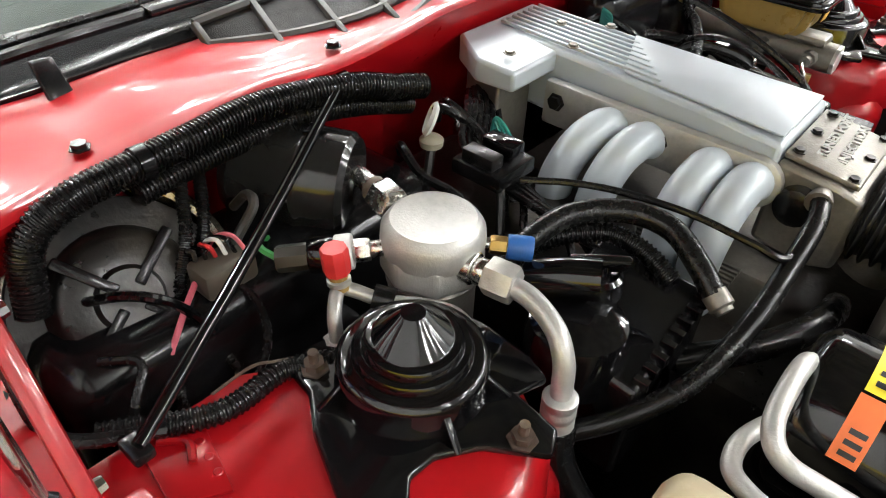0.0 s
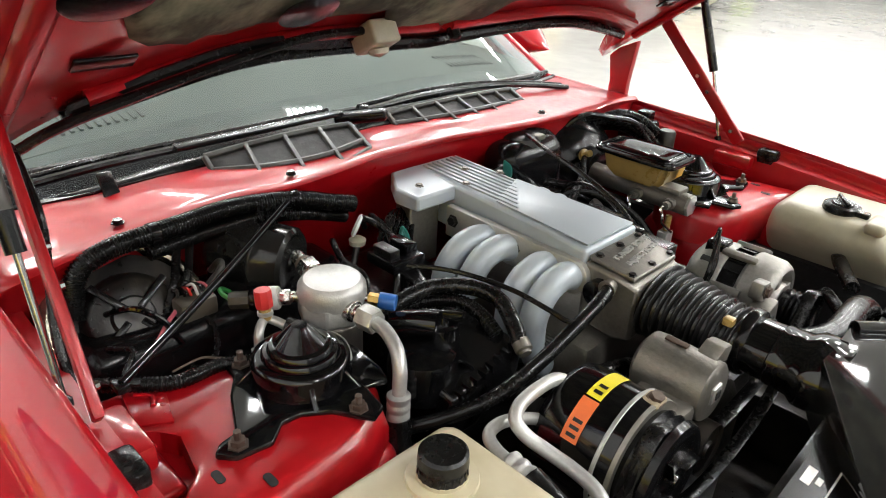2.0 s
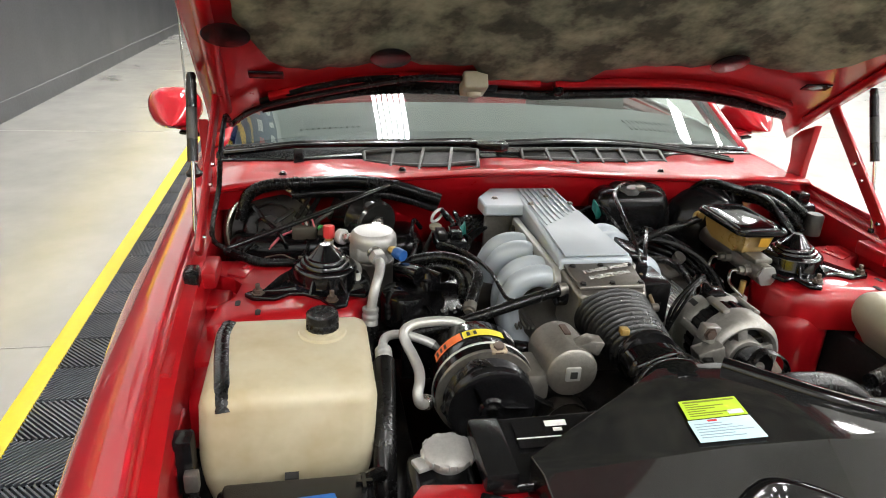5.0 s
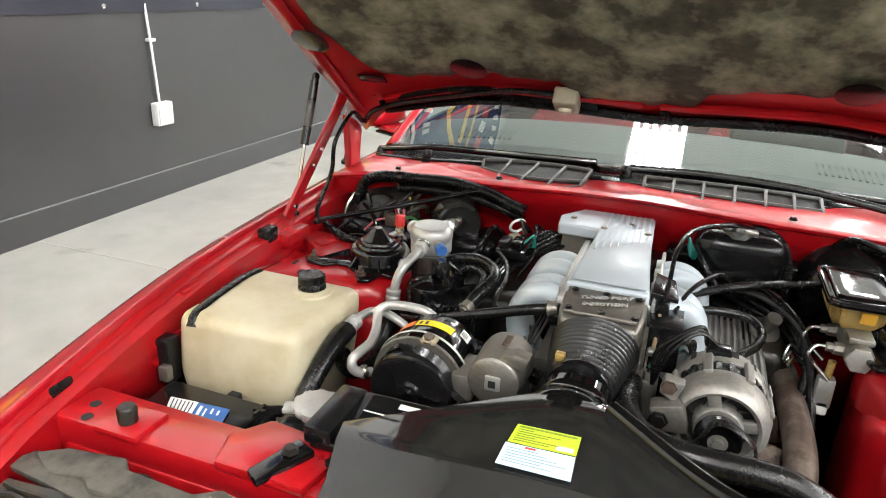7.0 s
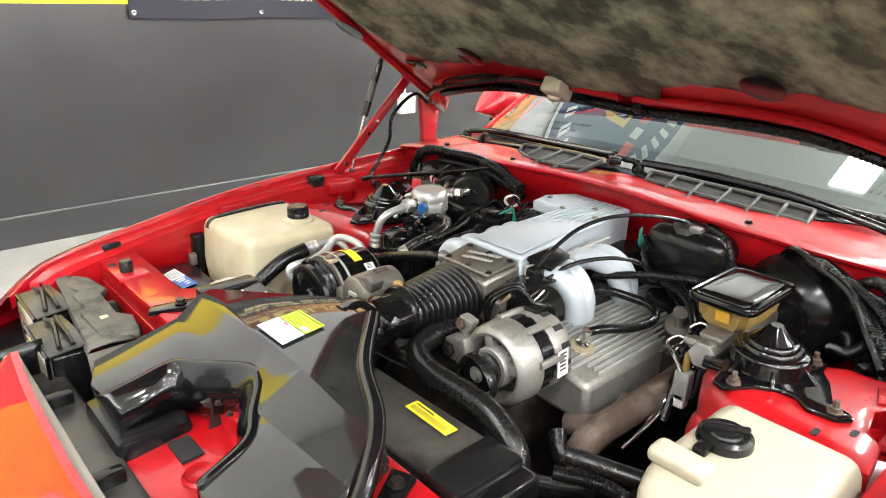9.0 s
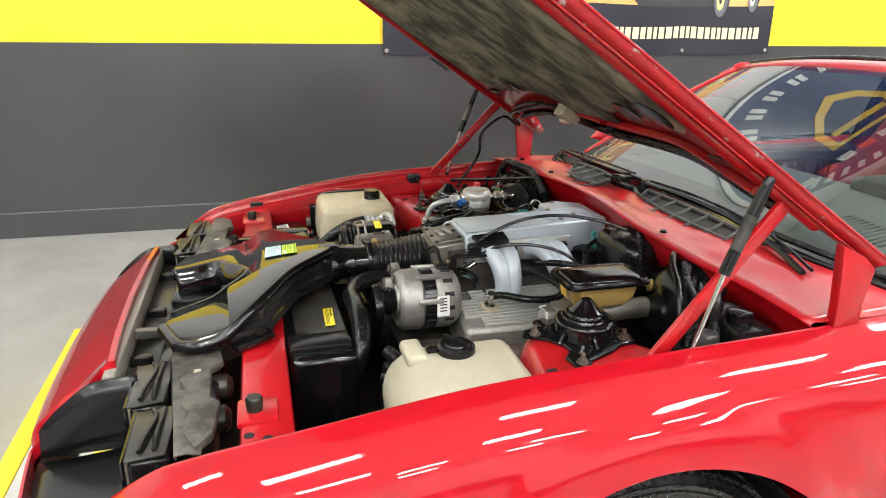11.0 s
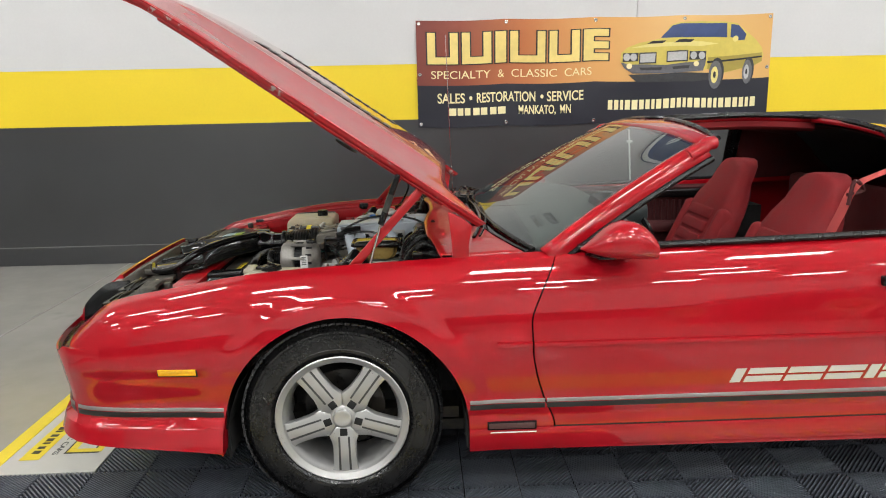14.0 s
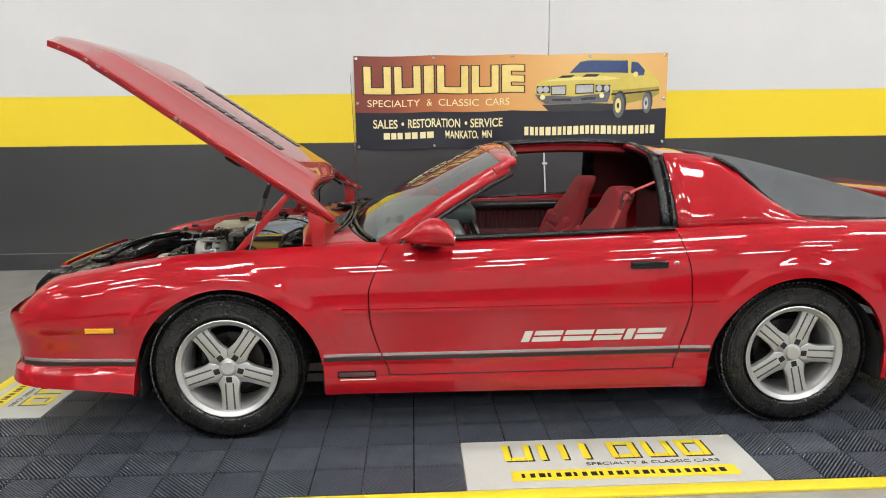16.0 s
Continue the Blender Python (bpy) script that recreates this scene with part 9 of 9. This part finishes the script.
flat_shape("picture_mirror", oval(0.896, 0.22, 0.008, 0.028), CARP_L, 0.006, pic)
flat_shape("picture_bumper", [(0.573, 0.42), (0.60, 0.44), (0.64, 0.44), (0.70, 0.455), (0.78, 0.435), (0.817, 0.40), (0.815, 0.46), (0.809, 0.515), (0.74, 0.535), (0.607, 0.525), (0.583, 0.475)], GREYP, 0.005, pic)
flat_shape("picture_slot", [(0.625, 0.47), (0.690, 0.475), (0.688, 0.50), (0.630, 0.495)], DARKP, 0.006, pic)
flat_shape("picture_slot", [(0.720, 0.475), (0.770, 0.465), (0.768, 0.495), (0.722, 0.50)], DARKP, 0.006, pic)
for a, b, za, zb in ((0.624, 0.673, 0.33, 0.435), (0.702, 0.764, 0.325, 0.43)):
    flat_shape("picture_grille", [(a, za), (b, za), (b, zb), (a, zb)], DARKP, 0.0052, pic)
    flat_shape("picture_grille", [(a + 0.003, za + 0.012), (b - 0.003, za + 0.012), (b - 0.004, zb - 0.012), (a + 0.003, zb - 0.012)], SILVP, 0.0062, pic)
for a, b in ((0.578, 0.622), (0.768, 0.816)):
    flat_shape("picture_lamp_frame", [(a, 0.335), (b, 0.33), (b, 0.41), (a, 0.415)], DARKP, 0.0052, pic)
for c in (0.589, 0.608, 0.780, 0.804):
    flat_shape("picture_lamp", oval(c, 0.372, 0.0095, 0.036), SILVP, 0.0062, pic)
for c, z in ((0.597, 0.455), (0.789, 0.45)):
    flat_shape("picture_lamp", oval(c, z, 0.008, 0.026), PALE, 0.0062, pic)
flat_shape("picture_vent", [(0.645, 0.25), (0.660, 0.225), (0.700, 0.225), (0.688, 0.25)], INK, 0.0055, pic)
flat_shape("picture_vent", [(0.722, 0.25), (0.736, 0.222), (0.780, 0.222), (0.770, 0.25)], INK, 0.0055, pic)
flat_shape("picture_stripe", [(0.820, 0.425), (0.975, 0.39), (0.975, 0.405), (0.820, 0.445)], INK, 0.0055, pic)
flat_shape("picture_shadow", [(0.595, 0.535), (0.83, 0.535), (0.83, 0.60), (0.78, 0.62), (0.62, 0.61)], DARKP, 0.003, pic)
for c, z, r, h in ((0.845, 0.555, 0.019, 0.135), (0.935, 0.535, 0.014, 0.115)):
    flat_shape("picture_arch", oval(c + 0.004, z - 0.02, r * 1.1, h * 1.05, 16), DARKP, 0.0060, pic)
    flat_shape("picture_tyre", oval(c, z, r, h, 16), GREYP, 0.0066, pic)
    flat_shape("picture_rim", oval(c - 0.002, z, r * 0.55, h * 0.60, 12), CARP_L if r > 0.016 else SILVP, 0.0074, pic)
    flat_shape("picture_hub", oval(c - 0.002, z, r * 0.22, h * 0.24, 8), DARKP, 0.0082, pic)
for px, pz in [(0.008, 0.03), (0.25, 0.03), (0.5, 0.03), (0.75, 0.03), (0.992, 0.03), (0.008, 0.97), (0.25, 0.97), (0.5, 0.97), (0.75, 0.97), (0.992, 0.97), (0.008, 0.5), (0.992, 0.5)]:
    p = bp(px, pz)
    part("grommet", lathe((p.x, ban_y(p.x, p.z) + 0.001, ban_z(p.x, p.z)), (0, -1, 0), [(0, 0.016), (0.004, 0.015), (0.005, 0.011), (0.004, 0.007), (0.003, 0)], 14), CHROME, banner)
# ---- large round enamel sign high on the wall ----
SC, SR = V((2.75, WALL_Y, 4.50)), 1.80
SIGN_BLUE = mat("blue_enamel", (0.018, 0.035, 0.115), 0.25, 0, 0.12, 4, 1.0)
SIGN_WHITE = mat("white_enamel", (0.72, 0.72, 0.68), 0.3, 0, 0.06, 4, 1.0)
SIGN_GOLD = mat("yellow_enamel", (0.62, 0.40, 0.05), 0.3, 0, 0.1, 4, 1.0)
rs_ = thing("round_sign", SC, "large round blue enamel sign with a white rim and yellow crest", "sign")
part("disc", lathe(SC, (0, -1, 0), [(0.0, SR), (0.05, SR), (0.06, SR - 0.03), (0.055, SR - 0.06), (0.055, 0)], 72), SIGN_BLUE, rs_, "blue enamel face")
part("rim", lathe(SC, (0, -1, 0), [(0.055, SR - 0.09), (0.062, SR - 0.085), (0.062, SR - 0.02), (0.03, SR + 0.006), (0.0, SR + 0.006)], 72, False), SIGN_WHITE, rs_, "white rim")


def sign_poly(nm, pts, m, off=0.058):
    part(nm, slab([(SC.x + a, WALL_Y - off, SC.z + b) for a, b in pts], (0, -1, 0), 0.004), m, rs_, smooth=0)


for i in range(9):
    a = radians(216 + i * 13.5)
    c, s_ = math.cos(a), math.sin(a)
    for k in range(2):
        q = [(r * math.cos(a + d), r * math.sin(a + d)) for r, d in ((1.52, -0.07 + 0.075 * k), (1.52, -0.02 + 0.075 * k), (1.32, -0.02 + 0.075 * k), (1.32, -0.07 + 0.075 * k))]
        sign_poly("letter_bar", q, SIGN_WHITE)
for i in range(11):
    a = radians(40 + i * 10)
    sign_poly("letter_bar", [(r * math.cos(a + d), r * math.sin(a + d)) for r, d in ((1.55, -0.05), (1.55, 0.03), (1.30, 0.03), (1.30, -0.05))], SIGN_WHITE)
for i in range(8):
    x0 = -1.25 + i * 0.31
    sign_poly("letter_bar", [(x0, 0.62), (x0 + 0.22, 0.66), (x0 + 0.24, 0.90), (x0 + 0.02, 0.86)], REDCAP if i % 2 else SIGN_WHITE)
cr = [(-0.55, 0.35), (0.55, 0.35), (0.55, -0.25), (0.30, -0.65), (0.0, -0.85), (-0.30, -0.65), (-0.55, -0.25)]
sign_poly("crest", cr, SIGN_GOLD)
sign_poly("crest_field", [(a * 0.78, b * 0.78 - 0.03) for a, b in cr], SIGN_BLUE, 0.062)
sign_poly("crest_bar", [(-0.38, 0.02), (0.38, 0.02), (0.38, -0.12), (-0.38, -0.12)], SIGN_GOLD, 0.066)


# ---- two vintage cars parked far across the hall ----
def vintage_car(at, turn, paint, spoke_paint, tyre_r, label):
    vc = thing("vintage_car", (0, 0, 0), label, "car", "vintage cars")

    def shell(secs, nm, m, lab=""):
        rows = []
        for x, hw, z0, z1 in secs:
            rows.append([(x, hw * math.copysign(abs(math.cos(q)) ** 0.5, math.cos(q)) - 0.72, (z0 + z1) / 2 + (z1 - z0) / 2 * math.copysign(abs(math.sin(q)) ** 0.5, math.sin(q))) for q in np.linspace(0, 2 * math.pi, 25)])
        part(nm, grid(rows), m, vc, lab)

    r = tyre_r
    shell([(-0.35, 0.30, r + 0.05, r + 0.55), (-0.30, 0.34, r, r + 0.62), (0.75, 0.42, r, r + 0.68), (0.80, 0.60, r - 0.05, r + 0.72), (1.1, 0.66, r - 0.05, r + 1.25), (2.6, 0.66, r - 0.05, r + 1.28), (2.9, 0.62, r - 0.05, r + 0.9), (3.0, 0.3, r, r + 0.6)], "body", paint, "dark glossy painted body")
    part("chassis", box((-0.5, -1.2, r - 0.16), (3.2, -0.24, r - 0.04), 0.02), BLACK_SATIN, vc)
    part("running_board", box((0.55, -0.16, r - 0.15), (2.15, 0.10, r - 0.11), 0.01), BLACK_SATIN, vc)
    for x0 in (0.0, 2.75):
        for y0 in (0.0, -1.44):
            rows = []
            for q in np.linspace(-0.1, math.pi * 0.95, 18):
                rr = r * 1.14
                rows.append([(x0 - math.cos(q) * rr * 1.1 + 0.03, y0 + w, r + math.sin(q) * rr - d) for w, d in ((-0.14, 0.03), (-0.08, 0.0), (0.06, 0.0), (0.12, 0.03), (0.14, 0.07))])
            part("mudguard", grid(rows), paint, vc, solid=0.008)
            wh = part("wheel", lathe((x0, y0 - 0.04, r), (0, 1, 0), [(0, 0.05), (0.09, 0.075), (0.12, 0.07), (0.13, 0.03), (0.14, 0.0)], 20), spoke_paint, vc, "painted wheel with thick spokes")
            part("tyre", lathe((x0, y0 - 0.07, r), (0, 1, 0), [(0.0, r * 0.62), (-0.005, r * 0.8), (0.02, r * 0.97), (0.07, r), (0.12, r * 0.97), (0.142, r * 0.92), (0.14, r * 0.86)], 44, False), TYRE, wh)
            part("white_sidewall", lathe((x0, y0 - 0.07, r), (0, 1, 0), [(0.139, r * 0.93), (0.149, r * 0.86), (0.150, r * 0.76), (0.142, r * 0.66), (0.13, r * 0.62)], 44, False), TANK_L if spoke_paint is SPOKE_CREAM else TYRE, wh, "cream white-wall band" if spoke_paint is SPOKE_CREAM else "")
            part("felloe", lathe((x0, y0 + 0.02, r), (0, 1, 0), [(0, r * 0.62), (0.04, r * 0.625), (0.05, r * 0.60), (0.045, r * 0.52), (0.03, r * 0.50), (0, r * 0.50)], 44, False), spoke_paint, wh)
            for k in range(12):
                a = 2 * math.pi * k / 12
                d = V((math.cos(a), 0, math.sin(a)))
                part("spoke", bar(V((x0, y0 + 0.04, r)) + d * 0.05, V((x0, y0 + 0.035, r)) + d * r * 0.54, 0.030, 0.030, 0.006, (0, 1, 0)), spoke_paint, wh)
            part("hub_cap", lathe((x0, y0 + 0.09, r), (0, 1, 0), [(0, 0.07), (0.025, 0.06), (0.035, 0.03), (0.036, 0)], 20), CHROME, wh)
            part("hub_shadow", lathe((x0, y0 - 0.03, r), (0, 1, 0), [(0, r * 0.5), (0.01, 0)], 24), GAP, wh)
    vc.matrix_world = pose(at[0], at[1], FZ, 0, 0, turn)
    return vc


SPOKE_CREAM = mat("cream_yellow_paint", (0.70, 0.52, 0.13), 0.35, 0, 0.06, 10, 3)
SPOKE_LIME = mat("lime_paint", (0.30, 0.42, 0.03), 0.35, 0, 0.06, 10, 3)
NAVY = mat("navy_gloss_paint", (0.008, 0.010, 0.022), 0.12, 0, 0.1, 6, 2, coat=0.5)
vintage_car((4.88, -10.6), 58, NAVY, SPOKE_CREAM, 0.50, "dark vintage car with cream spoked wheels parked on concrete")
vintage_car((5.70, -14.3), 58, NAVY, SPOKE_LIME, 0.46, "dark vintage car with lime spoked wheels parked on concrete")
